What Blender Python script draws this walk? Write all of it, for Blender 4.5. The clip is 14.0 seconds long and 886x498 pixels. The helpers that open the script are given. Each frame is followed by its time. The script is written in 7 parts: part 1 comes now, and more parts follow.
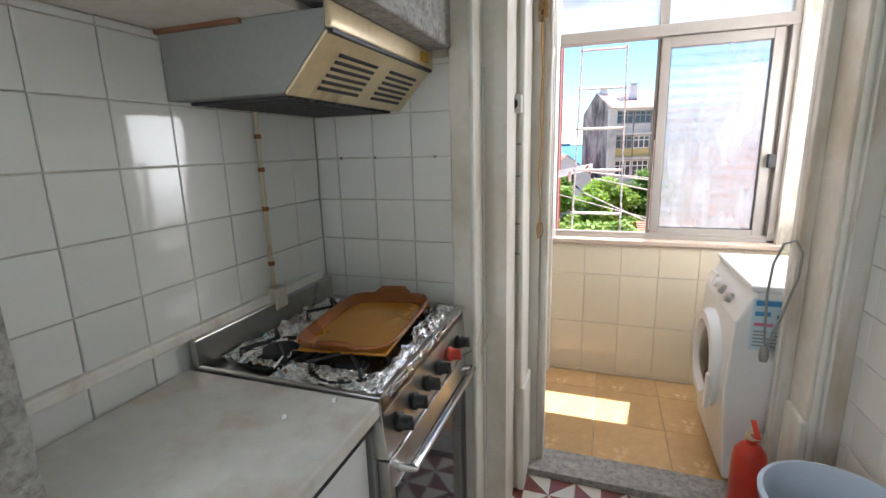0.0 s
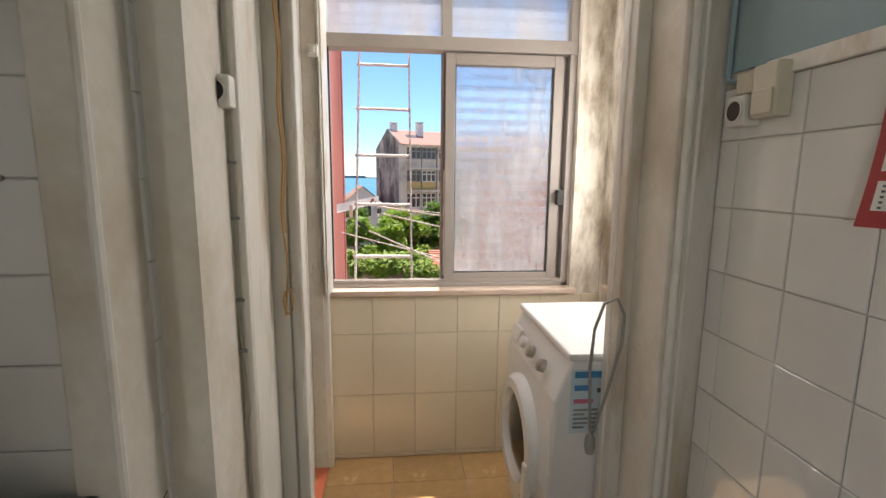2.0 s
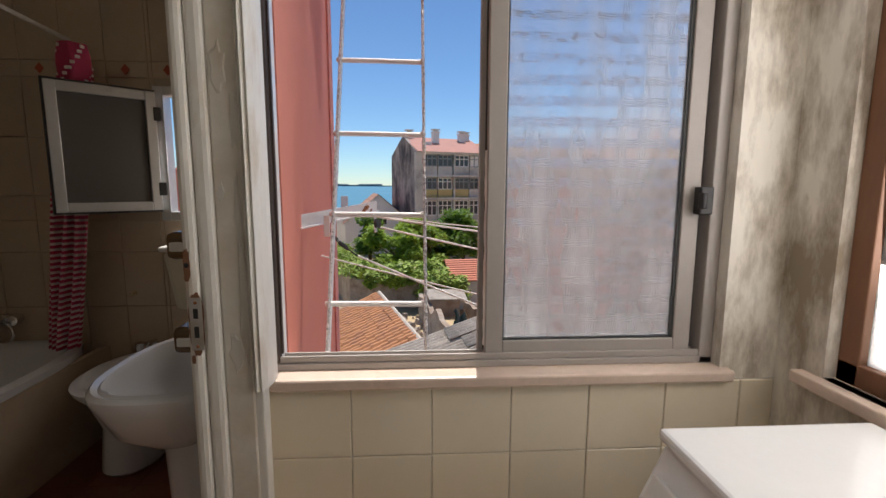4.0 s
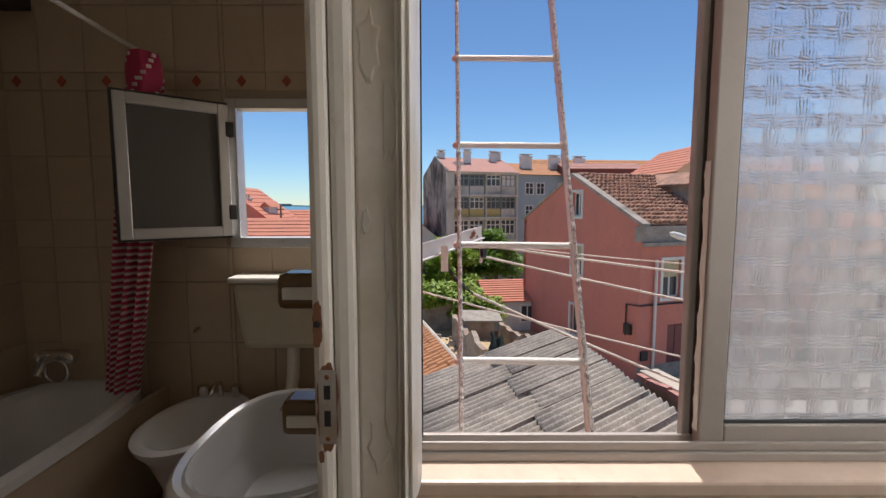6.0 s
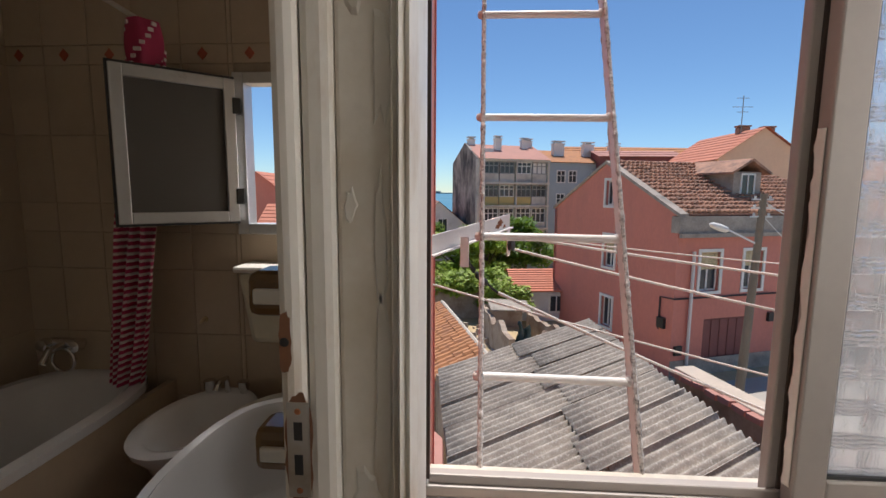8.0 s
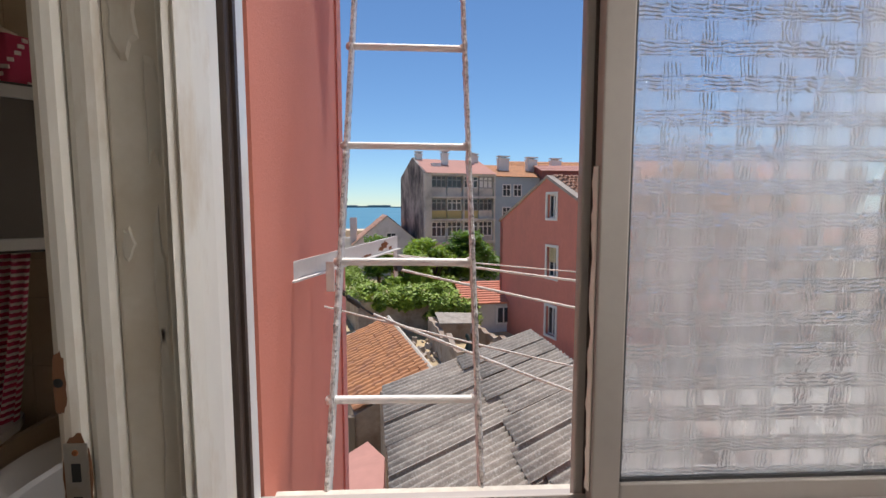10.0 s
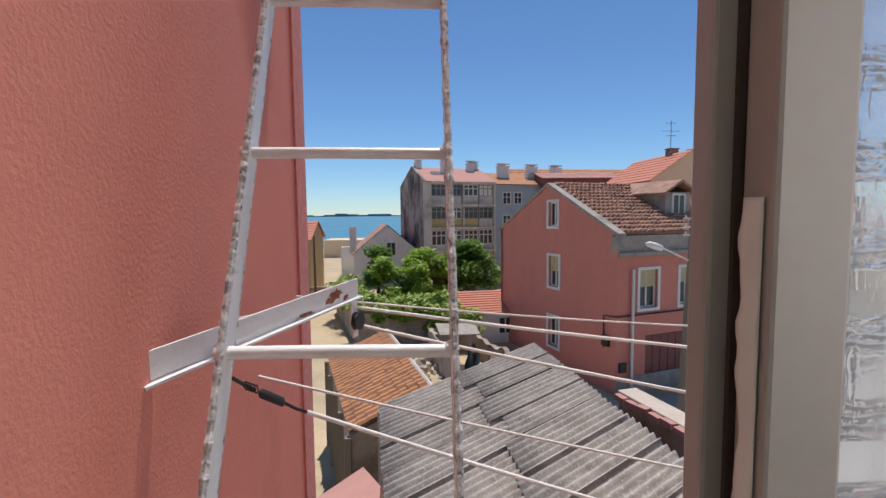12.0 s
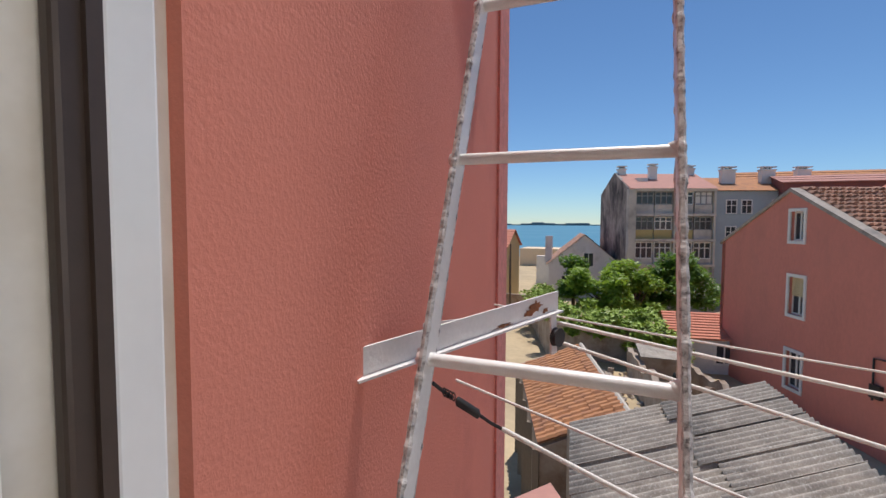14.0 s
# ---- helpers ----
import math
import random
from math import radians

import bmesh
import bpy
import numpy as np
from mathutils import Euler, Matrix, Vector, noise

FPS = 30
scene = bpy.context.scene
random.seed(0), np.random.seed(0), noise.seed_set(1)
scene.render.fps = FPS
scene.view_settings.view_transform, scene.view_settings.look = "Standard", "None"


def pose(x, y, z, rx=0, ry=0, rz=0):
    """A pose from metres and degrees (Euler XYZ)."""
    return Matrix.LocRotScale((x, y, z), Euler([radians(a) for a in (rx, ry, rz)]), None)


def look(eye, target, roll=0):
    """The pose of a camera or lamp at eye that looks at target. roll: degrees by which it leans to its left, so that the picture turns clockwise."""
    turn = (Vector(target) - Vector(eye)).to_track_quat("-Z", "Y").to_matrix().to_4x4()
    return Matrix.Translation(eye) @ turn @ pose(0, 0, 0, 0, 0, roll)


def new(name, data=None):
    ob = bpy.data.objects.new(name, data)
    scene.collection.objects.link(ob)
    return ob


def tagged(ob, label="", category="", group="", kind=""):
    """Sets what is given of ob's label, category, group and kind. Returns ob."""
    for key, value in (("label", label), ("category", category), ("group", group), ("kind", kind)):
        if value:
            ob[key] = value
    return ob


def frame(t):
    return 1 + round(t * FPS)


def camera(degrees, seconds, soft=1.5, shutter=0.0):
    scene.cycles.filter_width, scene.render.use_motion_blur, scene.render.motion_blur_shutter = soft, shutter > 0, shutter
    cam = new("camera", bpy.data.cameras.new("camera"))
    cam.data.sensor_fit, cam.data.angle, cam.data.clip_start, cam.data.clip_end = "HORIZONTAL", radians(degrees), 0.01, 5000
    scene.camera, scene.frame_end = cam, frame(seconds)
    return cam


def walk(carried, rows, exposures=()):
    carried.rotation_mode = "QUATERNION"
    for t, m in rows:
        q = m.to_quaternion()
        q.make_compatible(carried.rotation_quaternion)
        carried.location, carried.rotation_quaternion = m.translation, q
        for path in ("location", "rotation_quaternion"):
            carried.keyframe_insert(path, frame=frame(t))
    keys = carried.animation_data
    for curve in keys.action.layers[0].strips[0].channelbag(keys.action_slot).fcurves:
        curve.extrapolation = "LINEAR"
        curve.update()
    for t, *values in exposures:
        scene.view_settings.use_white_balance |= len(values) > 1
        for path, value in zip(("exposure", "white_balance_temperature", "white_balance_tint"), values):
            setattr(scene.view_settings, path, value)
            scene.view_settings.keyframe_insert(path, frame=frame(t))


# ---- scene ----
LENS = 87.85
cam = camera(LENS, 14.0)
PATH = [
    (0.0, pose(0.295, -2.770, 1.375, 77.67, 1.47, 19.08)),
    (0.5, pose(0.334, -2.676, 1.361, 78.15, 0.19, 7.43)),
    (1.0, pose(0.382, -2.489, 1.349, 79.33, -1.13, -0.44)),
    (1.5, pose(0.363, -2.305, 1.345, 80.24, -1.14, -5.02)),
    (2.0, pose(0.335, -2.099, 1.357, 81.20, -0.50, -5.45)),
    (2.2, pose(0.330, -2.004, 1.372, 80.04, -0.09, -5.60)),
    (4.3, pose(0.370, -1.001, 1.297, 82.58, -0.05, -2.69)),
    (4.5, pose(0.323, -0.958, 1.295, 82.84, 0.19, -2.04)),
    (5.0, pose(0.160, -0.838, 1.307, 83.65, 0.10, -1.30)),
    (5.5, pose(0.094, -0.785, 1.315, 84.15, 0.15, 0.00)),
    (6.0, pose(0.072, -0.772, 1.314, 84.55, 0.05, 0.05)),
    (6.5, pose(0.077, -0.723, 1.310, 84.50, -0.07, 1.05)),
    (7.0, pose(0.077, -0.585, 1.305, 82.40, -0.38, 3.90)),
    (7.5, pose(0.081, -0.540, 1.304, 81.60, -0.38, 5.40)),
    (8.0, pose(0.092, -0.585, 1.305, 83.00, -0.44, 3.70)),
    (8.5, pose(0.123, -0.645, 1.311, 84.30, -0.55, 2.10)),
    (9.0, pose(0.190, -0.636, 1.316, 84.80, -0.90, 0.08)),
    (9.2, pose(0.212, -0.654, 1.316, 85.11, -1.13, -1.19)),
    (11.3, pose(0.358, -0.387, 1.368, 83.93, 0.53, -3.14)),
    (11.5, pose(0.357, -0.337, 1.366, 84.98, 0.98, -3.02)),
    (12.0, pose(0.362, -0.189, 1.384, 85.72, 0.57, -2.43)),
    (12.5, pose(0.394, -0.068, 1.397, 86.43, 0.02, -0.88)),
    (13.0, pose(0.406, -0.028, 1.396, 86.79, -0.24, 3.51)),
    (13.5, pose(0.391, -0.028, 1.391, 86.94, -0.39, 10.98)),
    (14.0, pose(0.340, -0.135, 1.383, 86.88, -0.23, 21.66)),
]

EXPOSURES = [
    (0.0, 1.80, 5900, 10), (0.5, 1.60, 6050, 11), (1.0, 1.46, 6150, 12), (1.5, 1.20, 6150, 12), (2.2, 1.0, 6800, 13), (3.3, 0.6, 6600, 13),
    (4.3, 0.24, 6450, 14), (9.2, 0.26, 6500, 14), (11.3, 0.12, 6200, 14), (14.0, 0.02, 6300, 14),
]
walk(cam, PATH, EXPOSURES)

# ---- world, sun ----
SUN_EL, SUN_AZ = 71.4, 7.0          # degrees; azimuth from +y towards +x
world = bpy.data.worlds.new("sky")
scene.world = world
world.use_nodes = True
wn = world.node_tree.nodes
sky = wn.new("ShaderNodeTexSky")
sky.sky_type, sky.sun_disc = "NISHITA", False
sky.sun_elevation, sky.sun_rotation = radians(SUN_EL), radians(SUN_AZ)
sky.air_density, sky.dust_density, sky.ozone_density = 0.9, 0.0, 6.0
wn["Background"].inputs["Strength"].default_value = 0.098
clear = wn.new("ShaderNodeMix")             # clear seaside air: a touch less violet
clear.data_type, clear.blend_type = "RGBA", "MULTIPLY"
clear.inputs["Factor"].default_value = 1.0
clear.inputs["B"].default_value = (0.86, 1.0, 1.03, 1)
world.node_tree.links.new(sky.outputs[0], clear.inputs["A"])
world.node_tree.links.new(clear.outputs["Result"], wn["Background"].inputs["Color"])
sun_dir = Vector((math.sin(radians(SUN_AZ)) * math.cos(radians(SUN_EL)), math.cos(radians(SUN_AZ)) * math.cos(radians(SUN_EL)), math.sin(radians(SUN_EL))))
sun = new("sun", bpy.data.lights.new("sun", "SUN"))
sun.data.energy, sun.data.angle, sun.data.color = 4.1, radians(0.5), (1.0, 0.95, 0.88)
sun.matrix_world = look(sun_dir * 50, (0, 0, 0))


def sky_lamp(name, watts, w, h, eye, target, col=(0.92, 0.96, 1.0)):
    """Area lamp that stands in for daylight at an opening, seen or added."""
    ob = new(name, bpy.data.lights.new(name, "AREA"))
    ob.data.shape, ob.data.size, ob.data.size_y, ob.data.energy, ob.data.color = "RECTANGLE", w, h, watts, col
    ob.matrix_world = look(eye, target)
    return ob


# kitchen: fill lamp at an added, unseen opening in the left wall
sky_lamp("daylight_kitchen_window", 9, 0.52, 1.25, (-0.66, -3.9, 1.52), (1.06, -2.5, 0.9))
sky_lamp("daylight_laundry_window", 6.2, 0.62, 1.0, (1.325, -0.5, 1.42), (0.0, -0.5, 1.3), (1.0, 0.97, 0.92))
sky_lamp("daylight_laundry_toplight", 4.2, 1.0, 0.2, (0.56, 0.02, 2.36), (0.2, -3.0, 0.7), (0.98, 0.98, 1.0))
sky_lamp("daylight_bath_window", 3.3, 0.17, 0.5, (-0.295, 1.26, 1.46), (-0.7, 0.0, 1.2), (1.0, 0.96, 0.88))


# ---- mesh tools ----
class Shape:
    """Collects vertices and faces of one mesh."""

    def __init__(self):
        self.v, self.f, self.smooth = [], [], False

    def add(self, verts, faces):
        n = len(self.v)
        self.v += [tuple(p) for p in verts]
        self.f += [tuple(n + i for i in f) for f in faces]
        return self

    def box(self, x0, x1, y0, y1, z0, z1):
        return self.add([(x, y, z) for z in (z0, z1) for y in (y0, y1) for x in (x0, x1)],
                        [(0, 2, 3, 1), (4, 5, 7, 6), (0, 1, 5, 4), (2, 6, 7, 3), (0, 4, 6, 2), (1, 3, 7, 5)])

    def obox(self, m, sx, sy, sz):
        """A box of that size, centred, under the pose m."""
        pts = [m @ Vector((x * sx / 2, y * sy / 2, z * sz / 2)) for z in (-1, 1) for y in (-1, 1) for x in (-1, 1)]
        return self.add(pts, [(0, 2, 3, 1), (4, 5, 7, 6), (0, 1, 5, 4), (2, 6, 7, 3), (0, 4, 6, 2), (1, 3, 7, 5)])

    def prism(self, poly, lo, hi, axis="z"):
        """A polygon, counter-clockwise seen from the axis' tip, pulled from lo to hi along the axis."""
        def at(a, b, h):
            return {"z": (a, b, h), "y": (b, h, a), "x": (h, a, b)}[axis]
        n = len(poly)
        return self.add([at(a, b, lo) for a, b in poly] + [at(a, b, hi) for a, b in poly],
                        [tuple(range(n - 1, -1, -1)), tuple(range(n, 2 * n))] + [(i, (i + 1) % n, n + (i + 1) % n, n + i) for i in range(n)])

    def tube(self, pts, r, n=8, closed=False):
        pts = [Vector(p) for p in pts]
        rings, k = [], len(pts)
        side = None
        for i, p in enumerate(pts):
            d = (pts[(i + 1) % k] - pts[i - 1]) if closed else (pts[min(i + 1, k - 1)] - pts[max(i - 1, 0)])
            d.normalize()
            if side is None:
                side = d.orthogonal().normalized()
            side = (side - d * side.dot(d)).normalized()
            up = d.cross(side)
            rr = r[i] if isinstance(r, (list, tuple)) else r
            rings.append([p + (side * math.cos(a) + up * math.sin(a)) * rr for a in (2 * math.pi * j / n for j in range(n))])
        fs = []
        for i in range(k if closed else k - 1):
            for j in range(n):
                a, b = i * n, ((i + 1) % k) * n
                fs.append((a + j, a + (j + 1) % n, b + (j + 1) % n, b + j))
        if not closed:
            fs += [tuple(range(n - 1, -1, -1)), tuple((k - 1) * n + j for j in range(n))]
        return self.add([q for ring in rings for q in ring], fs)

    def lathe(self, profile, m=None, n=24, sx=1.0, sy=1.0, cap=True):
        """Turns (radius, height) pairs round z, under the pose m."""
        m = m or Matrix()
        vs = [m @ Vector((r * sx * math.cos(2 * math.pi * j / n), r * sy * math.sin(2 * math.pi * j / n), z)) for r, z in profile for j in range(n)]
        fs = [(i * n + j, i * n + (j + 1) % n, (i + 1) * n + (j + 1) % n, (i + 1) * n + j) for i in range(len(profile) - 1) for j in range(n)]
        if cap:
            fs += [tuple(range(n - 1, -1, -1)), tuple((len(profile) - 1) * n + j for j in range(n))]
        return self.add(vs, fs)

    def sheet(self, fn, nu, nv):
        """A grid of nu x nv cells; fn(u, v) with u, v from 0 to 1 gives the place."""
        vs = [fn(i / nu, j / nv) for j in range(nv + 1) for i in range(nu + 1)]
        return self.add(vs, [(j * (nu + 1) + i, j * (nu + 1) + i + 1, (j + 1) * (nu + 1) + i + 1, (j + 1) * (nu + 1) + i) for j in range(nv) for i in range(nu)])

    def mesh(self, name, mat, angle=None):
        me = bpy.data.meshes.new(name)
        me.from_pydata(self.v, [], self.f)
        me.materials.append(mat)
        if angle is not None:
            me.polygons.foreach_set("use_smooth", [True] * len(me.polygons))
            me.set_sharp_from_angle(angle=radians(angle))
        me.update()
        return me

    def make(self, name, mat, parent=None, bevel=0.0, angle=None, thick=0.0):
        ob = new(name, self.mesh(name, mat, angle))
        if parent:
            ob.parent = parent
        if thick:
            mod = ob.modifiers.new("thick", "SOLIDIFY")
            mod.thickness = thick
        if bevel:
            mod = ob.modifiers.new("bevel", "BEVEL")
            mod.width, mod.segments, mod.limit_method, mod.angle_limit = bevel, 2, "ANGLE", radians(40)
        return ob


def thing(name, label, category, at=(0, 0, 0), group="", kind=""):
    ob = new(name)
    ob.location = at
    ob.empty_display_size = 0.1
    return tagged(ob, label, category, group, kind)


def under(parent):
    """World-built parts keep their place under a parent that stands elsewhere."""
    bpy.context.view_layer.update()
    for o in parent.children:
        o.matrix_parent_inverse = parent.matrix_world.inverted()
    return parent


def structure(ob, label):
    return tagged(ob, label, "", "", "structure")


# ---- materials ----
def surf(name, col, rough=0.5, metal=0.0, var=0.12, scale=4.0, fine=60.0, bump=0.15, stain=None, stain_amount=0.4, stain_scale=3.0,
         piece=0.0, coat=0.0, bump_dist=0.002, stretch=(1, 1, 1), rvar=0.1):
    m = bpy.data.materials.new(name)
    m.use_nodes = True
    nt = m.node_tree
    N, L = nt.nodes, nt.links
    bs = N["Principled BSDF"]
    bs.inputs["Metallic"].default_value = metal
    if coat:
        bs.inputs["Coat Weight"].default_value, bs.inputs["Coat Roughness"].default_value = coat, 0.08
    tc = N.new("ShaderNodeTexCoord")
    mp = N.new("ShaderNodeMapping")
    mp.inputs["Scale"].default_value = stretch
    L.new(tc.outputs["Object"], mp.inputs["Vector"])
    def noise_node(s, d=4.0, r=0.6):
        n = N.new("ShaderNodeTexNoise")
        n.inputs["Scale"].default_value, n.inputs["Detail"].default_value, n.inputs["Roughness"].default_value = s, d, r
        L.new(mp.outputs[0], n.inputs["Vector"])
        return n
    big, small = noise_node(scale), noise_node(fine, 3.0)
    ramp = N.new("ShaderNodeValToRGB")
    e = ramp.color_ramp.elements
    e[0].position, e[1].position = 0.3, 0.7
    e[0].color = (*[max(0, c * (1 - var)) for c in col], 1)
    e[1].color = (*[min(1, c * (1 + var)) for c in col], 1)
    mixn = N.new("ShaderNodeMath")
    mixn.operation = "MULTIPLY_ADD"
    mixn.inputs[1].default_value, mixn.inputs[2].default_value = 0.35, 0.0
    L.new(small.outputs[0], mixn.inputs[0])
    addn = N.new("ShaderNodeMath")
    addn.operation = "MULTIPLY_ADD"
    addn.inputs[1].default_value = 0.65
    L.new(big.outputs[0], addn.inputs[0])
    L.new(mixn.outputs[0], addn.inputs[2])
    L.new(addn.outputs[0], ramp.inputs[0])
    out = ramp.outputs[0]
    if stain:
        sn = noise_node(stain_scale, 6.0, 0.65)
        sr = N.new("ShaderNodeValToRGB")
        sr.color_ramp.elements[0].position, sr.color_ramp.elements[1].position = 1 - stain_amount - 0.1, 1 - stain_amount + 0.12
        L.new(sn.outputs[0], sr.inputs[0])
        mx = N.new("ShaderNodeMix")
        mx.data_type = "RGBA"
        L.new(sr.outputs[0], mx.inputs["Factor"])
        L.new(out, mx.inputs["A"])
        mx.inputs["B"].default_value = (*stain, 1)
        out = mx.outputs["Result"]
    if piece:
        oi = N.new("ShaderNodeObjectInfo")
        hs = N.new("ShaderNodeHueSaturation")
        mr = N.new("ShaderNodeMapRange")
        mr.inputs["To Min"].default_value, mr.inputs["To Max"].default_value = 1 - piece, 1 + piece
        L.new(oi.outputs["Random"], mr.inputs["Value"])
        L.new(mr.outputs[0], hs.inputs["Value"])
        L.new(out, hs.inputs["Color"])
        out = hs.outputs[0]
    L.new(out, bs.inputs["Base Color"])
    rr = N.new("ShaderNodeMapRange")
    rr.inputs["To Min"].default_value, rr.inputs["To Max"].default_value = max(0.02, rough - rvar), min(1, rough + rvar)
    L.new(big.outputs[0], rr.inputs["Value"])
    L.new(rr.outputs[0], bs.inputs["Roughness"])
    if bump:
        bp = N.new("ShaderNodeBump")
        bp.inputs["Strength"].default_value, bp.inputs["Distance"].default_value = bump, bump_dist
        L.new(addn.outputs[0], bp.inputs["Height"])
        L.new(bp.outputs[0], bs.inputs["Normal"])
    return m


WHITE = (0.80, 0.78, 0.73)
M = {}
M["plaster"] = surf("plaster", (0.74, 0.70, 0.62), 0.75, var=0.10, scale=2.5, fine=40, bump=0.5, stain=(0.60, 0.53, 0.42), stain_amount=0.44)
M["plaster_mould"] = surf("plaster_mould", (0.78, 0.73, 0.64), 0.8, var=0.08, scale=3, fine=45, bump=0.5, stain=(0.30, 0.24, 0.17), stain_amount=0.47, stain_scale=9, stretch=(1, 1, 0.35))
M["blue_paint"] = surf("blue_paint", (0.30, 0.42, 0.45), 0.55, var=0.06, bump=0.2)
M["wood_paint"] = surf("wood_paint", (0.68, 0.65, 0.58), 0.45, var=0.07, scale=5, fine=50, bump=0.3, stain=(0.52, 0.42, 0.30), stain_amount=0.42, stain_scale=9, stretch=(1, 1, 0.25))
M["wood_paint_white"] = surf("wood_paint_white", (0.80, 0.77, 0.70), 0.4, var=0.06, scale=5, fine=60, bump=0.3, stain=(0.60, 0.50, 0.38), stain_amount=0.38, stain_scale=12, stretch=(1, 1, 0.3))
M["ceiling"] = surf("ceiling", (0.78, 0.76, 0.71), 0.8, var=0.04, bump=0.2)
M["tile_white"] = surf("tile_white", (0.78, 0.77, 0.73), 0.06, var=0.03, scale=3, fine=12, bump=0.04, piece=0.05, rvar=0.03)
M["tile_cream"] = surf("tile_cream", (0.80, 0.71, 0.55), 0.06, var=0.03, scale=3, fine=12, bump=0.03, piece=0.04, rvar=0.03)
M["tile_bath"] = surf("tile_bath", (0.52, 0.42, 0.31), 0.2, var=0.05, scale=5, fine=20, bump=0.05, piece=0.05)
M["grout"] = surf("grout", (0.60, 0.56, 0.48), 0.9, var=0.25, scale=6, bump=0.3)
M["grout_bath"] = surf("grout_bath", (0.44, 0.36, 0.27), 0.9, var=0.15, scale=6, bump=0.3)
M["floor_tan"] = surf("floor_tan", (0.58, 0.37, 0.17), 0.25, var=0.12, scale=7, fine=30, bump=0.05, piece=0.08)
M["floor_brown"] = surf("floor_brown", (0.20, 0.07, 0.04), 0.3, var=0.2, scale=8, bump=0.05, piece=0.1)
M["stone_grey"] = surf("stone_grey", (0.36, 0.34, 0.31), 0.7, var=0.35, scale=30, fine=140, bump=0.5, stain=(0.16, 0.15, 0.14), stain_amount=0.42, stain_scale=55)
M["marble"] = surf("marble", (0.74, 0.72, 0.67), 0.22, var=0.14, scale=3, fine=25, bump=0.05, stain=(0.58, 0.50, 0.39), stain_amount=0.43, stain_scale=5)
M["sill_stone"] = surf("sill_stone", (0.66, 0.52, 0.42), 0.35, var=0.12, scale=8, bump=0.15, stain=(0.45, 0.30, 0.22), stain_amount=0.3, stain_scale=8)
M["alu"] = surf("alu", (0.62, 0.63, 0.63), 0.42, 0.7, var=0.06, scale=6, bump=0.05, stain=(0.40, 0.38, 0.35), stain_amount=0.28, stain_scale=14)
M["alu_paint"] = surf("alu_paint", (0.38, 0.345, 0.315), 0.5, 0.1, var=0.06, scale=6, bump=0.05)
M["chrome"] = surf("chrome", (0.75, 0.75, 0.75), 0.15, 1.0, var=0.05, bump=0.02)
M["steel"] = surf("steel", (0.55, 0.54, 0.51), 0.3, 1.0, var=0.12, scale=5, fine=90, bump=0.1, stain=(0.35, 0.27, 0.15), stain_amount=0.33, stain_scale=6)
M["steel_warm"] = surf("steel_warm", (0.72, 0.60, 0.38), 0.34, 0.8, var=0.15, scale=6, bump=0.1, stain=(0.35, 0.22, 0.09), stain_amount=0.36, stain_scale=7)
M["hood_grey"] = surf("hood_grey", (0.30, 0.30, 0.28), 0.5, 0.3, var=0.12, scale=4, bump=0.1)
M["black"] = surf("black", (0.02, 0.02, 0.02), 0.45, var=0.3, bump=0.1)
M["black_iron"] = surf("black_iron", (0.03, 0.03, 0.03), 0.6, var=0.4, scale=20, bump=0.4)
M["rubber"] = surf("rubber", (0.04, 0.04, 0.04), 0.7, var=0.2, bump=0.1)
M["enamel"] = surf("enamel", (0.82, 0.82, 0.80), 0.2, var=0.03, bump=0.02)
M["ceramic"] = surf("ceramic", (0.70, 0.70, 0.71), 0.1, var=0.02, bump=0.0)
M["foil"] = surf("foil", (0.80, 0.80, 0.80), 0.22, 1.0, var=0.06, scale=20, fine=45, bump=1.0, bump_dist=0.006)
M["tray"] = surf("tray", (0.58, 0.25, 0.012), 0.3, var=0.1, scale=6, bump=0.05, coat=0.4)
M["tray_rim"] = surf("tray_rim", (0.30, 0.09, 0.015), 0.3, var=0.1, scale=6, bump=0.05, coat=0.4)
M["red"] = surf("red", (0.55, 0.035, 0.015), 0.3, var=0.1, bump=0.03, coat=0.3)
M["bin"] = surf("bin", (0.52, 0.58, 0.66), 0.4, var=0.05, bump=0.05)
M["plastic_white"] = surf("plastic_white", (0.76, 0.74, 0.68), 0.4, var=0.05, bump=0.02)
M["plastic_cream"] = surf("plastic_cream", (0.62, 0.58, 0.46), 0.4, var=0.06, bump=0.02)
M["paper"] = surf("paper", (0.80, 0.78, 0.74), 0.6, var=0.04, bump=0.1)
M["paper_red"] = surf("paper_red", (0.45, 0.06, 0.06), 0.5, var=0.08, bump=0.1)
M["paper_gold"] = surf("paper_gold", (0.60, 0.36, 0.04), 0.5, var=0.08, bump=0.1)
M["ink"] = surf("ink", (0.12, 0.12, 0.13), 0.6, var=0.1, bump=0.0)
M["label_blue"] = surf("label_blue", (0.06, 0.25, 0.50), 0.4, bump=0.0)
M["label_pale"] = surf("label_pale", (0.55, 0.68, 0.74), 0.4, bump=0.0)
M["label_pink"] = surf("label_pink", (0.62, 0.18, 0.28), 0.4, bump=0.0)
M["rope_tan"] = surf("rope_tan", (0.45, 0.28, 0.12), 0.9, var=0.2, fine=200, bump=0.6)
M["rope_white"] = surf("rope_white", (0.75, 0.73, 0.68), 0.8, var=0.15, fine=250, bump=0.6)
M["pipe"] = surf("pipe", (0.62, 0.52, 0.36), 0.5, var=0.12, bump=0.2, stain=(0.35, 0.20, 0.08), stain_amount=0.36, stain_scale=12)
M["dark_glass"] = surf("dark_glass", (0.03, 0.03, 0.035), 0.06, var=0.1, bump=0.0, rvar=0.02)
M["holder"] = surf("holder", (0.16, 0.09, 0.035), 0.25, var=0.1, bump=0.0)
